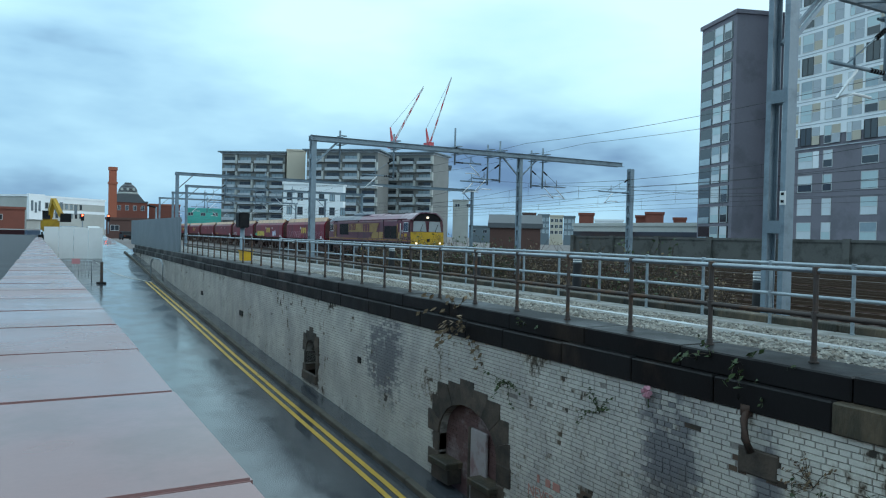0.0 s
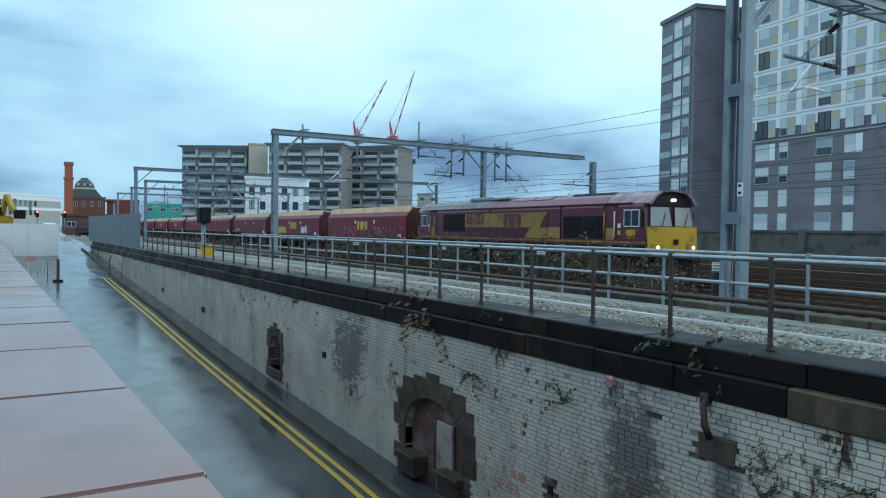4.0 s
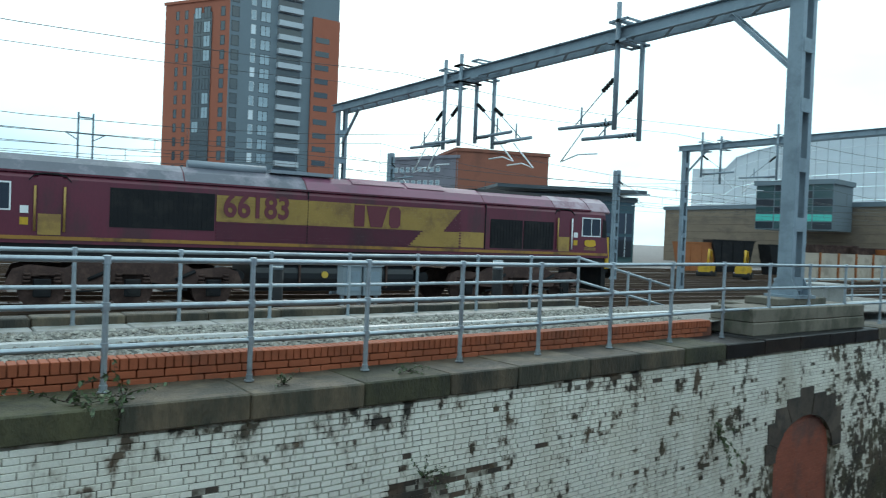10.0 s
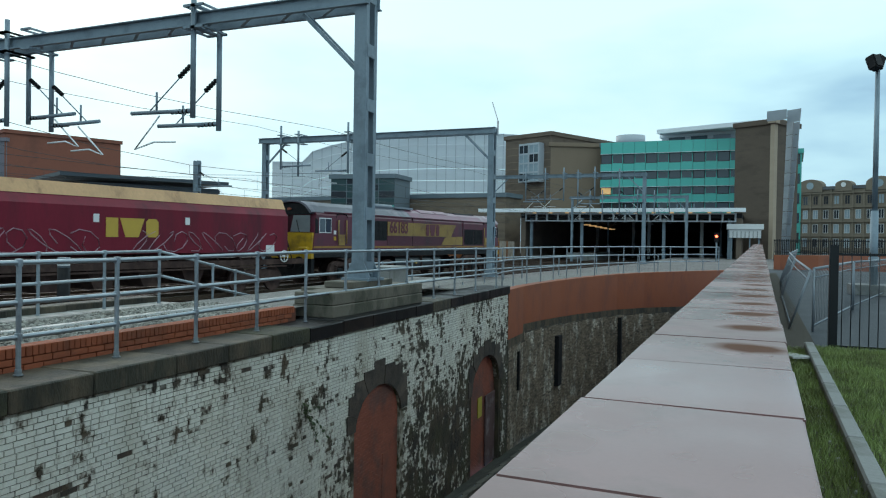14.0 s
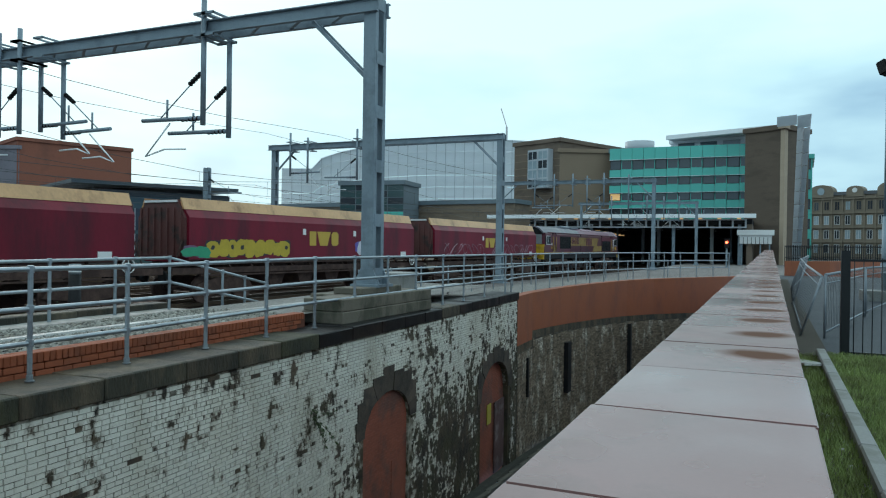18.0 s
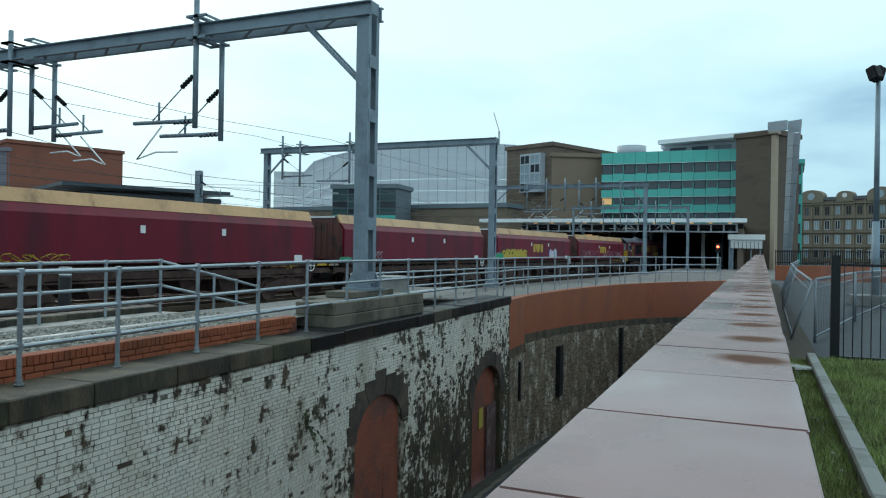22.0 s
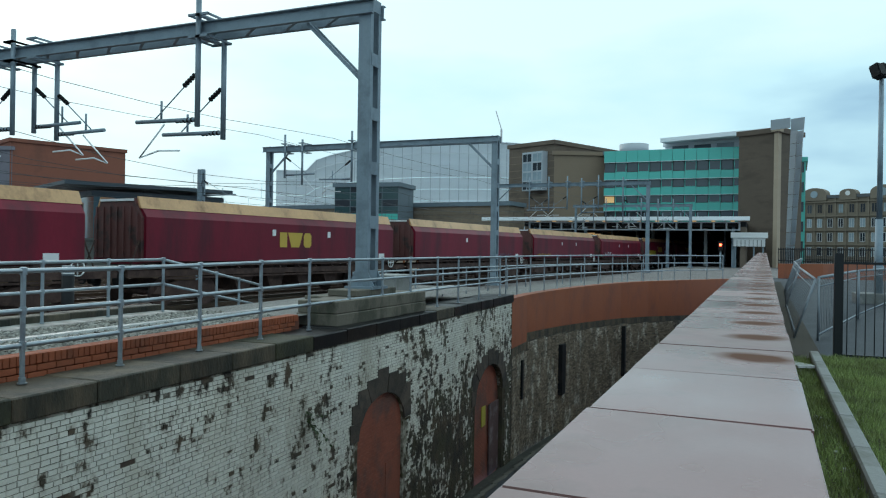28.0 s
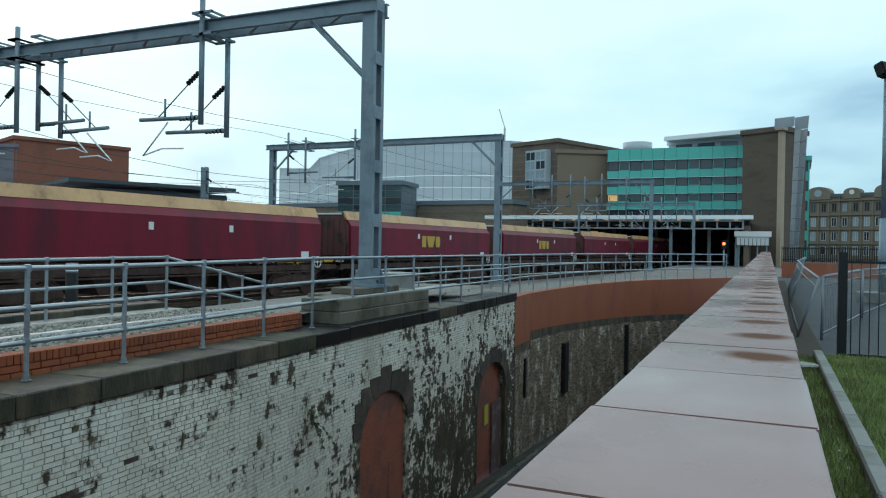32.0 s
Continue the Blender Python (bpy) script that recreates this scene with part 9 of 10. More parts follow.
    for k in range(3):
        bm = bmesh.new()
        y = -0.87 - k * 2.9
        box(bm, 10.38, 10.48, y - 0.05, y + 0.05, YARD_Z - 0.1, 0.02)
        part("post", bm, BLACK_FENCE, fn)
    # mesh barrier panels: a row leaning along the parapet and one running out across the yard
    for k, (xa, ya, xb, yb, ta, tb, lean) in enumerate(((12.9, -0.75, 20.2, -0.80, -0.39, -0.33, 0.30), (20.4, -0.82, 28.0, -0.95, -0.33, -0.26, 0.30), (28.2, -1.0, 38.0, -1.6, -0.26, -0.2, 0.3), (12.95, -0.80, 17.6, -1.80, -0.36, -0.33, 0.0), (17.8, -1.85, 24.0, -3.30, -0.33, -0.36, 0.0))):
        pn = thing("barrier_panel", "galvanised mesh barrier panel standing by the parapet", "barrier", group="mesh barrier panels")
        A, B = Vector((xa, ya, 0)), Vector((xb, yb, 0))
        n = max(8, int((B - A).length / (0.42 if lean else 0.16)))
        for i in range(n + 1):
            bm = bmesh.new()
            c = A.lerp(B, i / n)
            tp = ta + (tb - ta) * i / n
            pipe(bm, [(c.x, c.y + lean, YARD_Z + 0.06), (c.x, c.y + lean * 0.8, -1.0), (c.x, c.y, tp - 0.12), (c.x, c.y - 0.03, tp)], 0.004, 3)
            part("bar", bm, MESH_GALV, pn)
        for f, r in ((0.0, 0.024), (0.14, 0.012), (0.9, 0.016)):
            bm = bmesh.new()
            z0, z1 = ta - f * (ta - YARD_Z), tb - f * (tb - YARD_Z)
            off = lean * min(1.0, f)
            pipe(bm, [(A.x, A.y + off, z0), (B.x, B.y + off, z1)], r, 6)
            part("rail", bm, MESH_GALV, pn)
        for c in (A, B):
            bm = bmesh.new()
            pipe(bm, [(c.x, c.y + lean, YARD_Z), (c.x, c.y, ta)], 0.02, 6)
            part("post", bm, MESH_GALV, pn)
    # lamp post with a concrete foot
    x, y = P(97.05, 24.0)
    lp = thing("lamp_post", "tall grey lamp post with dark floodlight head", "lamp post", pose(x, y, 0))
    bm = bmesh.new()
    box(bm, -0.55, 0.55, -0.6, 0.6, YARD_Z - 0.1, YARD_Z + 0.28)
    part("foot", bm, CONCRETE, lp, "concrete foot")
    bm = bmesh.new()
    rod(bm, (0, 0, YARD_Z + 0.2), (0, 0, 1.0), 0.11, 12, 0.10)
    rod(bm, (0, 0, 1.0), (0, 0, 4.95), 0.075, 12, 0.06)
    part("pole", bm, GALV_DULL, lp)
    bm = bmesh.new()
    rod(bm, (0, 0, YARD_Z + 0.9), (0, 0, YARD_Z + 1.05), 0.13, 12)
    part("collar", bm, GALV_DULL, lp)
    for s in (-1, 1):
        bm = bmesh.new()
        vs = box(bm, -0.16, 0.16, -0.06, 0.22, -0.2, 0.2)
        turned(bm, vs, pose(s * 0.2, s * -0.05, 5.15, s * 20, 0, s * 40))
        bmesh.ops.bevel(bm, geom=bm.edges[:], offset=0.03, segments=2, affect="EDGES")
        part("floodlight", bm, BLACK, lp, "black floodlight")
    # low curved red wall and black railings across the yard
    bm = bmesh.new()
    pts = [(44, -1.0), (46, -3.0), (50, -5.0), (56, -8), (64, -12), (80, -20)]
    for (xa, ya), (xb, yb) in zip(pts, pts[1:]):
        vs = [bm.verts.new(p) for p in ((xa, ya, YARD_Z - 0.5), (xb, yb, YARD_Z - 0.5), (xb + 0.3, yb + 0.3, YARD_Z - 0.5), (xa + 0.3, ya + 0.3, YARD_Z - 0.5), (xa, ya, -0.55), (xb, yb, -0.55), (xb + 0.3, yb + 0.3, -0.55), (xa + 0.3, ya + 0.3, -0.55))]
        for q in ((3, 2, 1, 0), (4, 5, 6, 7), (0, 1, 5, 4), (1, 2, 6, 5), (2, 3, 7, 6), (3, 0, 4, 7)):
            bm.faces.new([vs[i] for i in q])
    tagged(part("wall_yard", fixed(bm), RED_PAINT), "low red brick wall curving across the yard", "wall", kind="structure")
    rl = thing("yard_railing", "black railings across the far side of the yard", "railing")
    for a0, d0, a1, d1 in ((90.9, 80, 98.5, 70),):
        A, B = Vector((*P(a0, d0), 0)), Vector((*P(a1, d1), 0))
        n = 60
        for i in range(n):
            c = A.lerp(B, i / n)
            bm = bmesh.new()
            box(bm, c.x - 0.04, c.x + 0.04, c.y - 0.04, c.y + 0.04, -1.6, 0.55)
            part("bar", bm, BLACK_FENCE, rl)
        for z in (0.4, -0.7):
            bm = bmesh.new()
            bar(bm, (A.x, A.y, z), (B.x, B.y, z), 0.08)
            part("rail", bm, BLACK_FENCE, rl)


# ---- clutter by the track ----
def trackside():
    for x, y, top in ((-21.9, 13.4, -0.5), (-16.8, 13.65, -0.5), (-10.35, 13.2, -0.62), (-5.5, 13.95, -0.6), (5.8, 13.9, -0.55), (11.5, 13.9, -0.5), (-28.5, 13.2, -0.5)):
        ob = thing("marker_post", "black marker post with a white banded head", "marker post", pose(x, y, 0), group="black marker posts")
        bm = bmesh.new()
        rod(bm, (0, 0, GROUND_Z - 0.1), (0, 0, top - 0.22), 0.13, 12)
        part("post", bm, BLACK, ob)
        bm = bmesh.new()
        rod(bm, (0, 0, top - 0.22), (0, 0, top), 0.125, 12)
        part("head", bm, CABINET_GREY, ob, "grey banded head")
        for k in range(3):
            bm = bmesh.new()
            rod(bm, (0, 0, top - 0.18 + 0.06 * k), (0, 0, top - 0.155 + 0.06 * k), 0.13, 12)
            part("band", bm, WHITE_PLATE, ob)
    # paired equipment cabinets on legs
    ob = thing("equipment_cabinet", "pair of grey trackside equipment cabinets on legs", "cabinet", pose(*P(28.9, 17.2), 0, 0, 0, -6))
    for s in (-0.25, 0.25):
        bm = bmesh.new()
        box(bm, s - 0.23, s + 0.23, -0.2, 0.2, -1.42, -0.74)
        bmesh.ops.bevel(bm, geom=bm.edges[:], offset=0.02, segments=1, affect="EDGES")
        body = part("body", bm, CABINET_GREY, ob)
        bm = bmesh.new()
        box(bm, s - 0.17, s + 0.17, -0.215, -0.2, -1.3, -0.86)
        part("door", bm, GALV_DULL, body)
        bm = bmesh.new()
        box(bm, s - 0.26, s + 0.26, -0.24, 0.24, -0.74, -0.70)
        part("lid", bm, GALV, body)
    for s in (-0.42, 0.0, 0.42):
        bm = bmesh.new()
        box(bm, s - 0.03, s + 0.03, -0.05, 0.05, GROUND_Z - 0.1, -1.4)
        part("leg", bm, GALV, ob)
    # rusty orange trough and a steel plate beside the tall gantry
    for x, y, L in ((-12.2, 16.4, 3.2), (-8.6, 17.6, 2.6)):
        ob = thing("cable_trough", "rusty orange steel cable trough on the ballast", "trough", pose(x, y, GROUND_Z - 0.02, 0, 0, -4), group="rusty troughs")
        bm = bmesh.new()
        box(bm, 0, L, 0, 0.5, 0, 0.30)
        bmesh.ops.bevel(bm, geom=bm.edges[:], offset=0.02, segments=1, affect="EDGES")
        part("body", bm, ORANGE, ob)
        bm = bmesh.new()
        box(bm, -0.02, L + 0.02, -0.03, 0.53, 0.30, 0.33)
        part("lid", bm, ORANGE, ob)
    ob = thing("steel_plate", "blue-grey steel cover plate lying on the ballast", "plate", pose(-13.9, 14.6, GROUND_Z - 0.02, 0, 0, -4))
    bm = bmesh.new()
    box(bm, 0, 2.6, 0, 1.1, 0, 0.5)
    part("cover", bm, CABINET_GREY, ob)
    ob = thing("grit_bin", "bright yellow grit bin on the walkway", "bin", pose(*P(-76.1, 29.5), 0))
    bm = bmesh.new()
    prism(bm, [(-0.20, -1.14), (0.20, -1.14), (0.27, -0.80), (-0.27, -0.80)], "y", -0.2, 0.2)
    part("body", fixed(bm), YELLOW_BIN, ob)
    bm = bmesh.new()
    box(bm, -0.29, 0.29, -0.23, 0.23, -0.80, -0.74)
    part("lid", bm, YELLOW_BIN, ob)
    ob = thing("signal_box_head", "black signal head on a grey post beside the walkway", "signal", pose(*P(-76.4, 36), 0))
    bm = bmesh.new()
    rod(bm, (0, 0, GROUND_Z), (0, 0, 0.2), 0.11, 8)
    part("post", bm, GALV_DULL, ob)
    bm = bmesh.new()
    box(bm, -0.34, 0.34, -0.25, 0.25, 0.15, 0.86)
    bmesh.ops.bevel(bm, geom=bm.edges[:], offset=0.05, segments=2, affect="EDGES")
    part("head", bm, BLACK, ob)
    # yellow road-rail plant parked beyond, half hidden
    for a, d in ((54.9, 62), (57.4, 62)):
        ob = thing("yellow_plant", "small yellow track machine parked by the sidings", "machine", pose(*P(a, d), GROUND_Z, 0, 0, 20), group="yellow track machines")
        bm = bmesh.new()
        box(bm, -0.7, 0.7, -0.5, 0.5, 0.4, 1.1)
        bmesh.ops.bevel(bm, geom=bm.edges[:], offset=0.08, segments=2, affect="EDGES")
        part("body", bm, NOSE_YELLOW, ob)
        bm = bmesh.new()
        pipe(bm, [(0.3, 0, 1.0), (0.5, 0, 2.3), (1.1, 0, 2.2), (1.4, 0, 1.2)], 0.09, 6)
        part("arm", bm, NOSE_YELLOW, ob)
        for sx in (-0.7, 0.7):
            bm = bmesh.new()
            rod(bm, (sx * 0.7, -0.6, 0.3), (sx * 0.7, 0.6, 0.3), 0.3, 12)
            part("axle", bm, BLACK, ob)


# ---- the far western end of the lane ----
SIGN_PINK = mat("red_and_white_sign", (0.55, 0.25, 0.27), 0.5, 0, 0.1, bump=0)
def lane_end():
    fence = thing("sheet_fence", "tall grey corrugated steel fence on the wall", "fence")
    n = 52
    for k in range(n):
        x = -57.0 + k * 20.4 / n
        bm = bmesh.new()
        prism(bm, [(x, 5.95), (x + 0.12, 5.88), (x + 0.27, 5.88), (x + 0.385, 5.95), (x + 0.385, 5.99), (x, 5.99)], "z", -1.09, 0.58)
        part("sheet", fixed(bm), PALISADE, fence)
    h = thing("hoarding", "white site hoarding boards round roadworks", "hoarding")
    for k in range(4):
        y0 = 0.35 + 0.78 * k
        bm = bmesh.new()
        box(bm, -48.9, -48.8, y0 + 0.01, y0 + 0.77, road_z(-48.8) - 0.1, 0.0)
        part("board", bm, WHITE_PLATE, h)
    bm = bmesh.new()
    box(bm, -53.5, -48.9, 3.42, 3.47, road_z(-50) - 0.1, 0.0)
    part("side_board", bm, WHITE_PLATE, h)
    ex = thing("excavator", "yellow excavator with raised arm behind the hoarding", "excavator", pose(-61, 1.2, -1.15))
    bm = bmesh.new()
    box(bm, -1.6, 1.2, -1.0, 0.2, 0.8, 1.7)
    bmesh.ops.bevel(bm, geom=bm.edges[:], offset=0.12, segments=2, affect="EDGES")
    part("body", bm, NOSE_YELLOW, ex)
    bm = bmesh.new()
    box(bm, 0.0, 1.2, -0.9, -0.4, 1.7, 2.3)
    part("cab", bm, DARKGLASS, ex, "dark glazed cab")
    bm = bmesh.new()
    bar(bm, (0.8, -0.5, 1.6), (1.6, -0.2, 3.1), 0.3)
    bar(bm, (1.6, -0.2, 3.1), (2.4, 0.3, 1.9), 0.26)
    part("arm", bm, NOSE_YELLOW, ex)
    bm = bmesh.new()
    box(bm, 2.1, 2.7, 0.2, 0.9, 1.5, 2.1)
    part("bucket", bm, BLACK, ex)
    for s in (-1, 1):
        bm = bmesh.new()
        box(bm, -1.8, 1.8, s * 0.9 - 0.25, s * 0.9 + 0.25, 0.0, 0.75)
        bmesh.ops.bevel(bm, geom=bm.edges[:], offset=0.2, segments=2, affect="EDGES")
        part("track", bm, BLACK, ex)
    # white cross line and kerb hoop
    rows = [[(x + d, y, road_z(x + d) + 0.057) for d in (0, 0.22)] for x, y in ((-52.0, 2.7), (-48.5, 2.9), (-44.5, 3.15), (-41.5, 3.5), (-39.5, 4.1), (-38.0, 4.9))]
    sheet("white_line", rows, WHITE_LINE, "white line painted across the lane", "road marking")
    hp = thing("kerb_hoop", "grey steel hoop rail at the foot of the wall", "hoop rail")
    bm = bmesh.new()
    z = road_z(-40)
    pipe(bm, [(-40, 5.1, z), (-40, 5.1, z + 0.8), (-39.6, 5.15, z + 1.0), (-37.8, 5.25, z + 1.0), (-37.4, 5.3, z + 0.8), (-37.4, 5.3, z)], 0.035, 6)
    part("hoop", bm, GALV, hp)
    pl = thing("lane_pole", "thin leaning grey pole beside the lane", "pole")
    bm = bmesh.new()
    rod(bm, (-44.7, 5.98, -1.2), (-45.2, 5.98, 1.25), 0.05, 8)
    part("shaft", bm, GALV_DULL, pl)
    bm = bmesh.new()
    rod(bm, (-45.2, 5.98, 1.25), (-45.2, 5.5, 1.35), 0.05, 8)
    part("head", bm, BLACK, pl)
    # crowd barrier with a red sign
    br = thing("road_barrier", "steel crowd barrier across the lane with a red sign", "barrier")
    bx, z = -38.6, road_z(-38.6)
    bm = bmesh.new()
    pipe(bm, [(bx, 0.9, z), (bx, 0.9, z + 1.0), (bx, 2.3, z + 1.0), (bx, 2.3, z)], 0.025, 6)
    part("frame", bm, GALV, br)
    for k in range(9):
        bm = bmesh.new()
        rod(bm, (bx, 1.05 + 0.14 * k, z + 0.2), (bx, 1.05 + 0.14 * k, z + 1.0), 0.008, 4)
        part("bar", bm, GALV, br)
    bm = bmesh.new()
    box(bm, bx + 0.03, bx + 0.05, 1.45, 1.8, z + 0.85, z + 1.1)
    part("sign", bm, SIGN_PINK, br, "red and white sign plate")
    po = thing("plastic_post", "dark plastic barrier post on a rubber foot", "barrier post")
    bm = bmesh.new()
    box(bm, -37.6, -37.5, 2.60, 2.72, road_z(-37.5) + 0.1, road_z(-37.5) + 1.05)
    part("post", bm, RUSTY, po)
    bm = bmesh.new()
    box(bm, -37.75, -37.3, 2.45, 2.85, road_z(-37.5), road_z(-37.5) + 0.12)
    part("foot", bm, BLACK, po)
    # parked cars and traffic lights far down the lane
    for k, (x, y, m) in enumerate(((-136, 13.2, BLACK), (-128, 7.6, WHITE_PLATE))):
        car = thing("parked_car", ("small dark hatchback parked far down the lane" if k == 0 else "small white car far down the lane"), "car", pose(x, y, -1.9 if k == 0 else -1.2, 0, 0, 4))
        bm = bmesh.new()
        prism(bm, [(-2.0, 0.3), (2.0, 0.3), (2.05, 0.8), (1.3, 0.95), (0.8, 1.45), (-1.2, 1.48), (-1.8, 1.0), (-2.05, 0.85)], "y", -0.85, 0.85)
        bmesh.ops.bevel(bm, geom=bm.edges[:], offset=0.08, segments=2, affect="EDGES")
        part("body", fixed(bm), m, car)
        bm = bmesh.new()
        prism(bm, [(0.85, 1.0), (0.65, 1.38), (-1.1, 1.40), (-1.5, 1.02)], "y", -0.87, 0.87)
        part("glazing", fixed(bm), DARKGLASS, car)
        for sx in (-1.25, 1.25):
            for sy in (-0.8, 0.8):
                bm = bmesh.new()
                rod(bm, (sx, sy - 0.1, 0.32), (sx, sy + 0.1, 0.32), 0.32, 14)
                part("wheel", bm, BLACK, car)
        for sy in (-0.6, 0.6):
            bm = bmesh.new()
            box(bm, 2.0, 2.07, sy - 0.15, sy + 0.15, 0.62, 0.76)
            part("tail_lamp", bm, LAMP_OFF, car)
    for y in (5.6, 9.0):
        tl = thing("traffic_light", "traffic light showing red", "traffic light", pose(-118, y, 0), group="traffic lights")
        bm = bmesh.new()
        rod(bm, (0, 0, -0.8), (0, 0, 1.0), 0.07, 8)
        part("post", bm, GALV_DULL, tl)
        bm = bmesh.new()
        box(bm, -0.15, 0.15, -0.22, 0.22, 1.0, 2.0)
        part("head", bm, BLACK, tl)
        bm = bmesh.new()
        rod(bm, (0.15, 0, 1.8), (0.2, 0, 1.8), 0.13, 10)
        part("red_lens", bm, RED_LIGHT, tl, "glowing red lens")


yard()
trackside()
lane_end()


# ---- bricks, slabs: many small pieces ----
def coping_slabs():
    """Terracotta slabs on the parapet, each a little uneven, with dark joints between."""
    rnd = random.Random(9)
    made = {}

    def slab_mesh(length, stained, k):
        key = (round(length, 3), stained, k)
        if key not in made:
            bm = bmesh.new()
            for v in box(bm, 0, length, -0.095, 0.267, -0.055, 0.0):
                v.co.z += rnd.uniform(-0.0012, 0.0012)
            bmesh.ops.bevel(bm, geom=bm.edges[:], offset=0.003, segments=2, affect="EDGES")
            m = bpy.data.meshes.new("coping_slab")
            bm.to_mesh(m)
            bm.free()
            m.materials.append(COPING_STAINED if stained else COPING)
            made[key] = m
        return made[key]
    joints = [-0.87 - 0.485 * k for k in range(122)][::-1] + [-0.443, -0.017] + [0.412 + 0.4725 * k for k in range(79)]
    for k, (a, b) in enumerate(zip(joints, joints[1:])):
        o = new("coping_slab", slab_mesh(b - a - 0.006, a > 1.7, k % 3))
        o.parent = PARAPET
        c = (a + b) / 2
        o.matrix_basis = pose(a + 0.003, rnd.uniform(-0.002, 0.002), -0.284 + 0.0080 * (c - (b - a) / 2) + 0.0024, 0, -math.degrees(0.0080), 0)
    bm = bmesh.new()
    vs = box(bm, -60, 37.6, -0.085, 0.265, -0.35, -0.293)
    for v in vs:
        v.co.z += 0.0080 * v.co.x
    tagged(part("coping_bed", bm, JOINT), "dark mortar bed under the coping slabs", "mortar", kind="structure")


# patches where bricks or their faces have fallen away: x from, x to, z from, z to
FALLEN = [(-3.34, -2.26, -2.46, -2.30), (-3.02, -2.76, -2.30, -2.15), (-3.70, -3.30, -2.52, -2.42), (-1.60, -1.30, -2.02, -1.86), (-0.76, -0.50, -1.98, -1.84), (-4.74, -4.30, -2.14, -1.90),
          (-2.78, -2.30, -2.16, -1.86), (3.35, 4.3, -2.62, -2.40), (3.7, 5.0, -2.44, -2.32), (0.38, 0.50, -2.20, -2.08), (1.80, 1.92, -2.16, -2.06), (-6.88, -6.76, -3.2, -2.98)]


def brick_field():
    """White painted bricks on the wall, stretcher courses with a header course among them; those nearest the middle are pieces of their own."""
    rnd = np.random.RandomState(12)
    H, pitch = 0.0478, 0.0535
    P0, near, fallen = [], [], []
    zc = -1.565 - pitch / 2
    row = 0
    while zc > -6.3:
        x = -53.9 + (0.105 if row % 2 else 0.0) + rnd.uniform(-0.012, 0.012)
        while x < 20.55:
            header = row % 2 == 1 if x > -2.5 else row % 4 == 2
            unit = 0.103 if header else 0.211
            w = unit + rnd.uniform(-0.004, 0.004)
            if not header and rnd.rand() < 0.07:
                w = 0.103
            if x + w > 20.6:
                break
            c = x + w / 2
            if zc > road_z(c) - 0.16 and not in_opening(c, zc, 0.20) and not (abs(c + 2.53) < 0.09 and zc > -1.86):
                item = (x + 0.0035, x + w - 0.0035, zc, rnd.uniform(-0.003, 0.003))
                if any(a - 0.04 < c < b + 0.04 and d < zc < e for a, b, d, e in FALLEN) or rnd.rand() < 0.002:
                    if rnd.rand() > 0.12:
                        fallen.append((*item[:3], 0.006 + rnd.uniform(0, 0.008)))
                elif -1.7 < c < 1.7 and zc > -2.2:
                    near.append(item)
                else:
                    P0.append(item)
            x += w
        zc -= pitch
        row += 1
    shells = (("bricks", P0, WHITE_BRICK), ("bare_bricks", fallen, BARE_BRICK))
    fx = np.array([p for p, _ in FACE_Y])
    fy = np.array([q for _, q in FACE_Y])
    for name, found, material in shells:
        a = np.array(found)
        n = len(a)
        x0, x1, z, j = a[:, 0], a[:, 1], a[:, 2], a[:, 3]
        tall = H
        if material is BARE_BRICK:      # weathered flush, the joints lost
            x0, x1, tall = x0 - 0.004, x1 + 0.004, pitch + 0.001
        ya, yb = np.interp(x0, fx, fy), np.interp(x1, fx, fy)
        e = 0.003
        v = np.zeros((n, 8, 3))
        front = [(x0 + e, ya + j, z - tall / 2 + e), (x1 - e, yb + j, z - tall / 2 + e), (x1 - e, yb + j, z + tall / 2 - e), (x0 + e, ya + j, z + tall / 2 - e)]
        back = [(x0, ya + 0.03, z - tall / 2), (x1, yb + 0.03, z - tall / 2), (x1, yb + 0.03, z + tall / 2), (x0, ya + 0.03, z + tall / 2)]
        for k, p in enumerate(front + back):
            v[:, k] = np.stack(p, 1)
        q = np.array([[0, 1, 2, 3], [4, 5, 1, 0], [5, 6, 2, 1], [6, 7, 3, 2], [7, 4, 0, 3]])
        faces = (q[None] + 8 * np.arange(n)[:, None, None]).reshape(-1, 4)
        me = bpy.data.meshes.new(name)
        me.from_pydata(v.reshape(-1, 3).tolist(), [], faces.tolist())
        me.materials.append(material)
        ob = new(name, me)
        ob.parent = WALL
        ob["kind"] = "stuff"
    made = {}
    for bx0, bx1, bz, bj in near:
        w = round(bx1 - bx0, 2)
        if w not in made:
            bm = bmesh.new()
            box(bm, 0, w, 0, 0.03, -H / 2, H / 2)
            bmesh.ops.bevel(bm, geom=[ed for ed in bm.edges if all(vv.co.y < 0.01 for vv in ed.verts)], offset=0.004, segments=1, affect="EDGES")
            m = bpy.data.meshes.new("brick")
            bm.to_mesh(m)
            bm.free()
            m.materials.append(WHITE_BRICK)
            made[w] = m
        o = new("brick", made[w])
        o.parent = WALL
        o.matrix_basis = pose(bx0, face_y(bx0) + bj, bz)


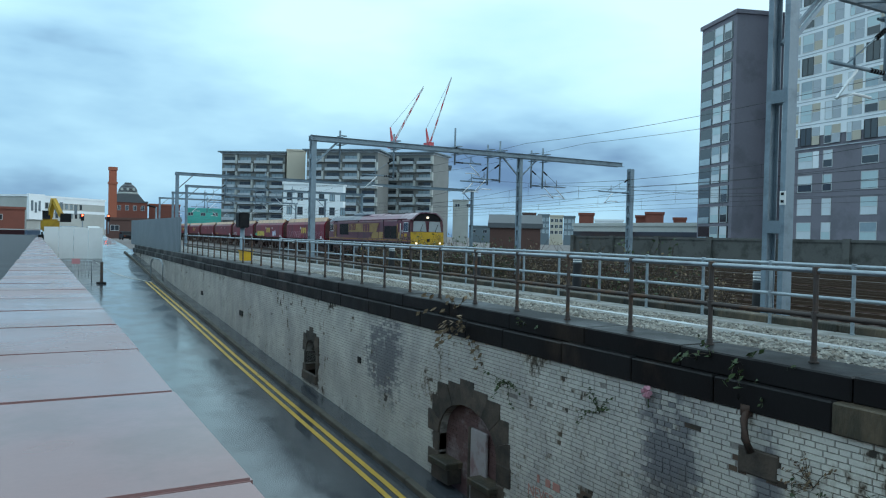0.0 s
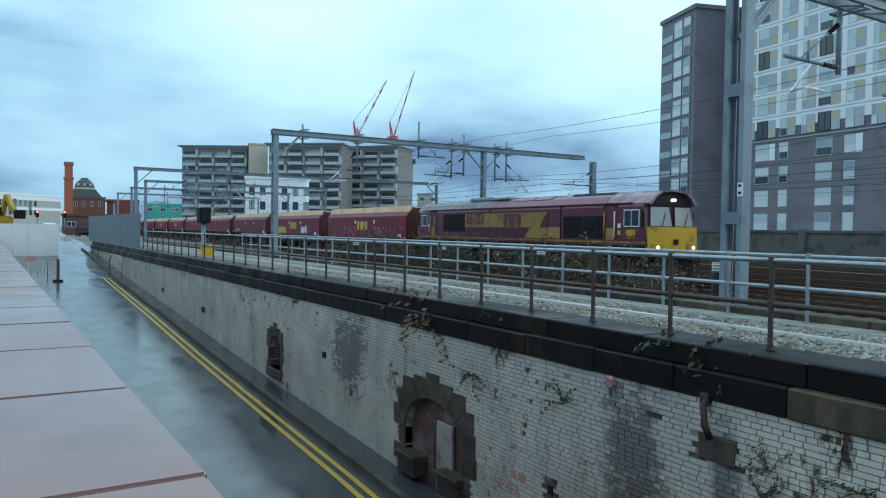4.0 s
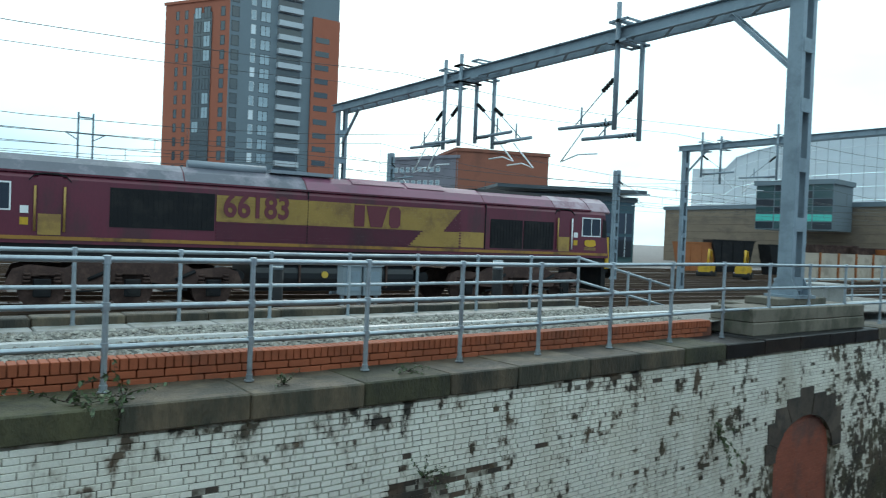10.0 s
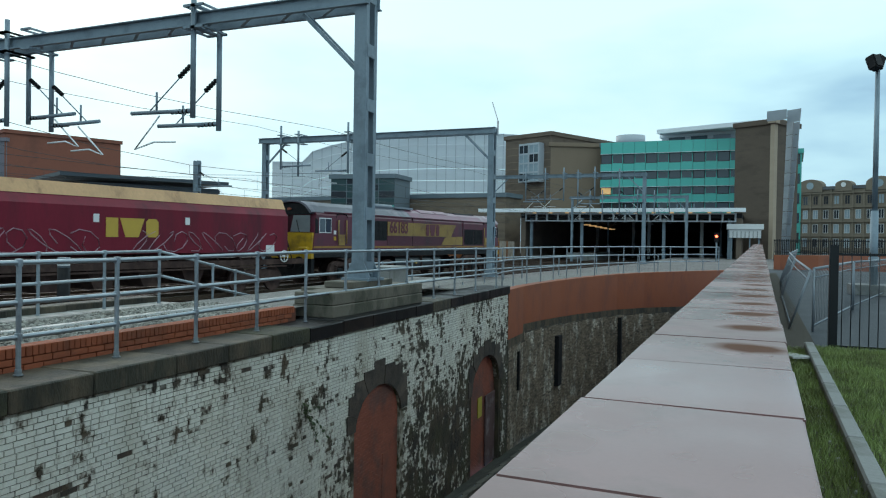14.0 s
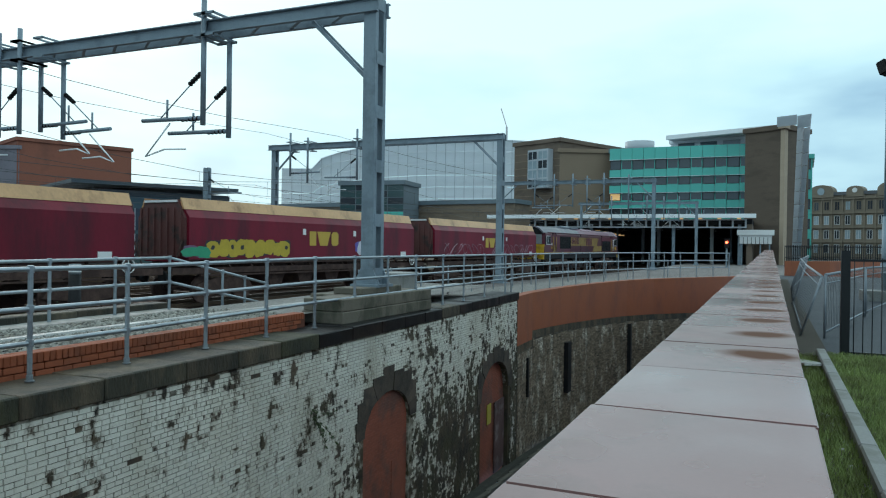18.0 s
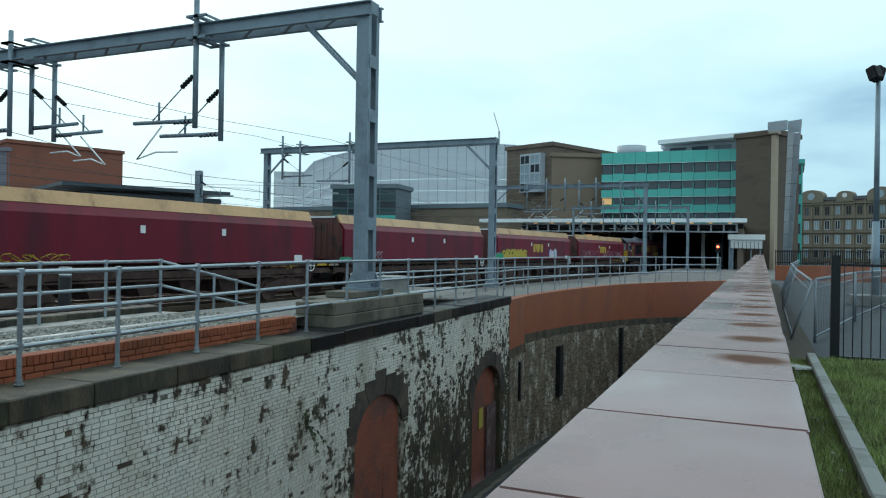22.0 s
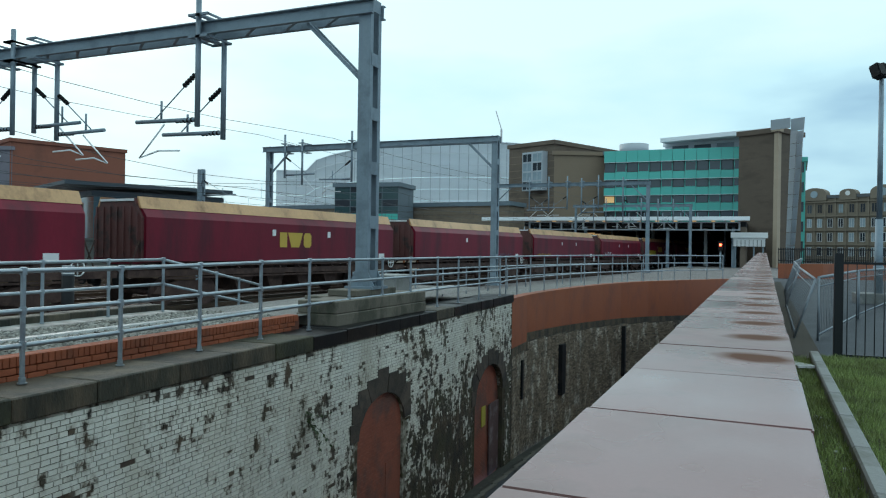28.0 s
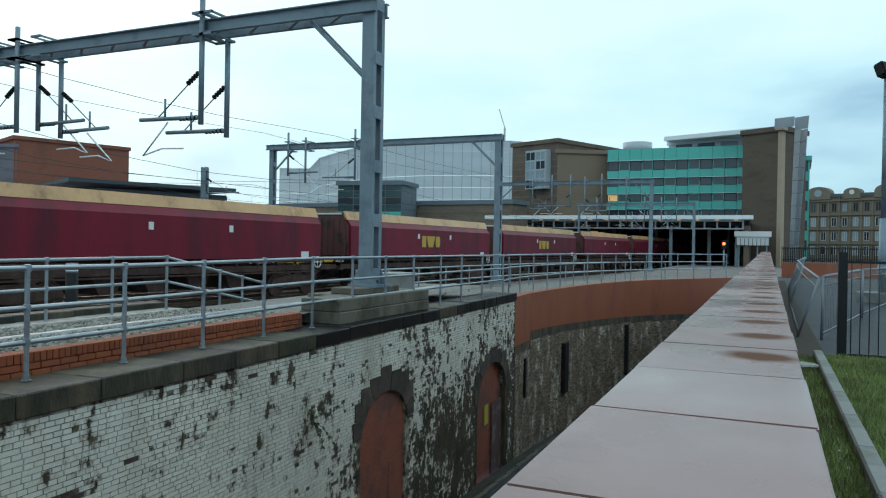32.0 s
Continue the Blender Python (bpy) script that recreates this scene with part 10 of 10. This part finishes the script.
def red_bricks():
    """Two stretcher courses and a brick-on-edge top on the low upstand."""
    bm = bmesh.new()
    box(bm, 0, 0.215, -0.006, 0.11, 0, 0.062)
    bmesh.ops.bevel(bm, geom=bm.edges[:], offset=0.005, segments=1, affect="EDGES")
    flat = bpy.data.meshes.new("brick")
    bm.to_mesh(flat)
    bm.free()
    bm = bmesh.new()
    box(bm, 0, 0.064, -0.008, 0.19, 0, 0.10)
    bmesh.ops.bevel(bm, geom=bm.edges[:], offset=0.005, segments=1, affect="EDGES")
    edge = bpy.data.meshes.new("brick")
    bm.to_mesh(edge)
    bm.free()
    flat.materials.append(RED_BRICK)
    edge.materials.append(RED_BRICK)
    rnd = random.Random(2)
    yy = lambda x: 6.42 + max(0, x - 3) * 0.055
    for row in range(2):
        x = -1.98 + 0.11 * (row % 2)
        while x < 9.7:
            o = new("brick", flat)
            o.parent = LOW_RED
            o.matrix_basis = pose(x, yy(x) - 0.004 + rnd.uniform(-0.002, 0.002), -1.335 + 0.072 * row + 0.002, 0, 0, 3.1 if x > 3 else 0)
            x += 0.225
    x = -1.99
    while x < 9.86:
        o = new("brick", edge)
        o.parent = LOW_RED
        o.matrix_basis = pose(x, yy(x) - 0.004 + rnd.uniform(-0.002, 0.002), -1.190, 0, 0, 3.1 if x > 3 else 0)
        x += 0.073


def curved_bricks():
    """Rough brown bricks on the wall that curves round the lane."""
    rnd = np.random.RandomState(31)
    H, pitch = 0.0475, 0.0535
    cx, cy = np.array([p for p, _ in CURVE]), np.array([q for _, q in CURVE])
    items = []
    zc = -2.92
    while zc > -7.2:
        x = 20.65 + rnd.uniform(0, 0.1)
        while x < 37.0:
            w = 0.205 if rnd.rand() < 0.55 else 0.098
            slope = (np.interp(x + 0.1, cx, cy) - np.interp(x, cx, cy)) / 0.1
            dx = w / math.sqrt(1 + slope * slope)
            if zc < (-3.18 if x < 22.53 else -2.90) - max(0, x - 22) * 0.03 and rnd.rand() > 0.02:
                items.append((x + 0.004, x + dx - 0.004, zc, rnd.uniform(-0.012, 0.006)))
            x += dx + 0.007
        zc -= pitch
    a = np.array(items)
    n = len(a)
    x0, x1, z, j = a[:, 0], a[:, 1], a[:, 2], a[:, 3] - 0.008
    ya, yb = np.interp(x0, cx, cy), np.interp(x1, cx, cy)
    e = 0.003
    v = np.zeros((n, 8, 3))
    front = [(x0 + e, ya + j, z - H / 2 + e), (x1 - e, yb + j, z - H / 2 + e), (x1 - e, yb + j, z + H / 2 - e), (x0 + e, ya + j, z + H / 2 - e)]
    back = [(x0, ya + 0.03, z - H / 2), (x1, yb + 0.03, z - H / 2), (x1, yb + 0.03, z + H / 2), (x0, ya + 0.03, z + H / 2)]
    for k, p in enumerate(front + back):
        v[:, k] = np.stack(p, 1)
    q = np.array([[0, 1, 2, 3], [4, 5, 1, 0], [5, 6, 2, 1], [6, 7, 3, 2], [7, 4, 0, 3]])
    faces = (q[None] + 8 * np.arange(n)[:, None, None]).reshape(-1, 4)
    me = bpy.data.meshes.new("bricks")
    me.from_pydata(v.reshape(-1, 3).tolist(), [], faces.tolist())
    me.materials.append(MOSSY_BRICK)
    ob = new("bricks", me)
    ob.parent = bpy.data.objects["wall_mossy"]
    ob["kind"] = "stuff"


coping_slabs()
brick_field()
curved_bricks()
red_bricks()


motions()
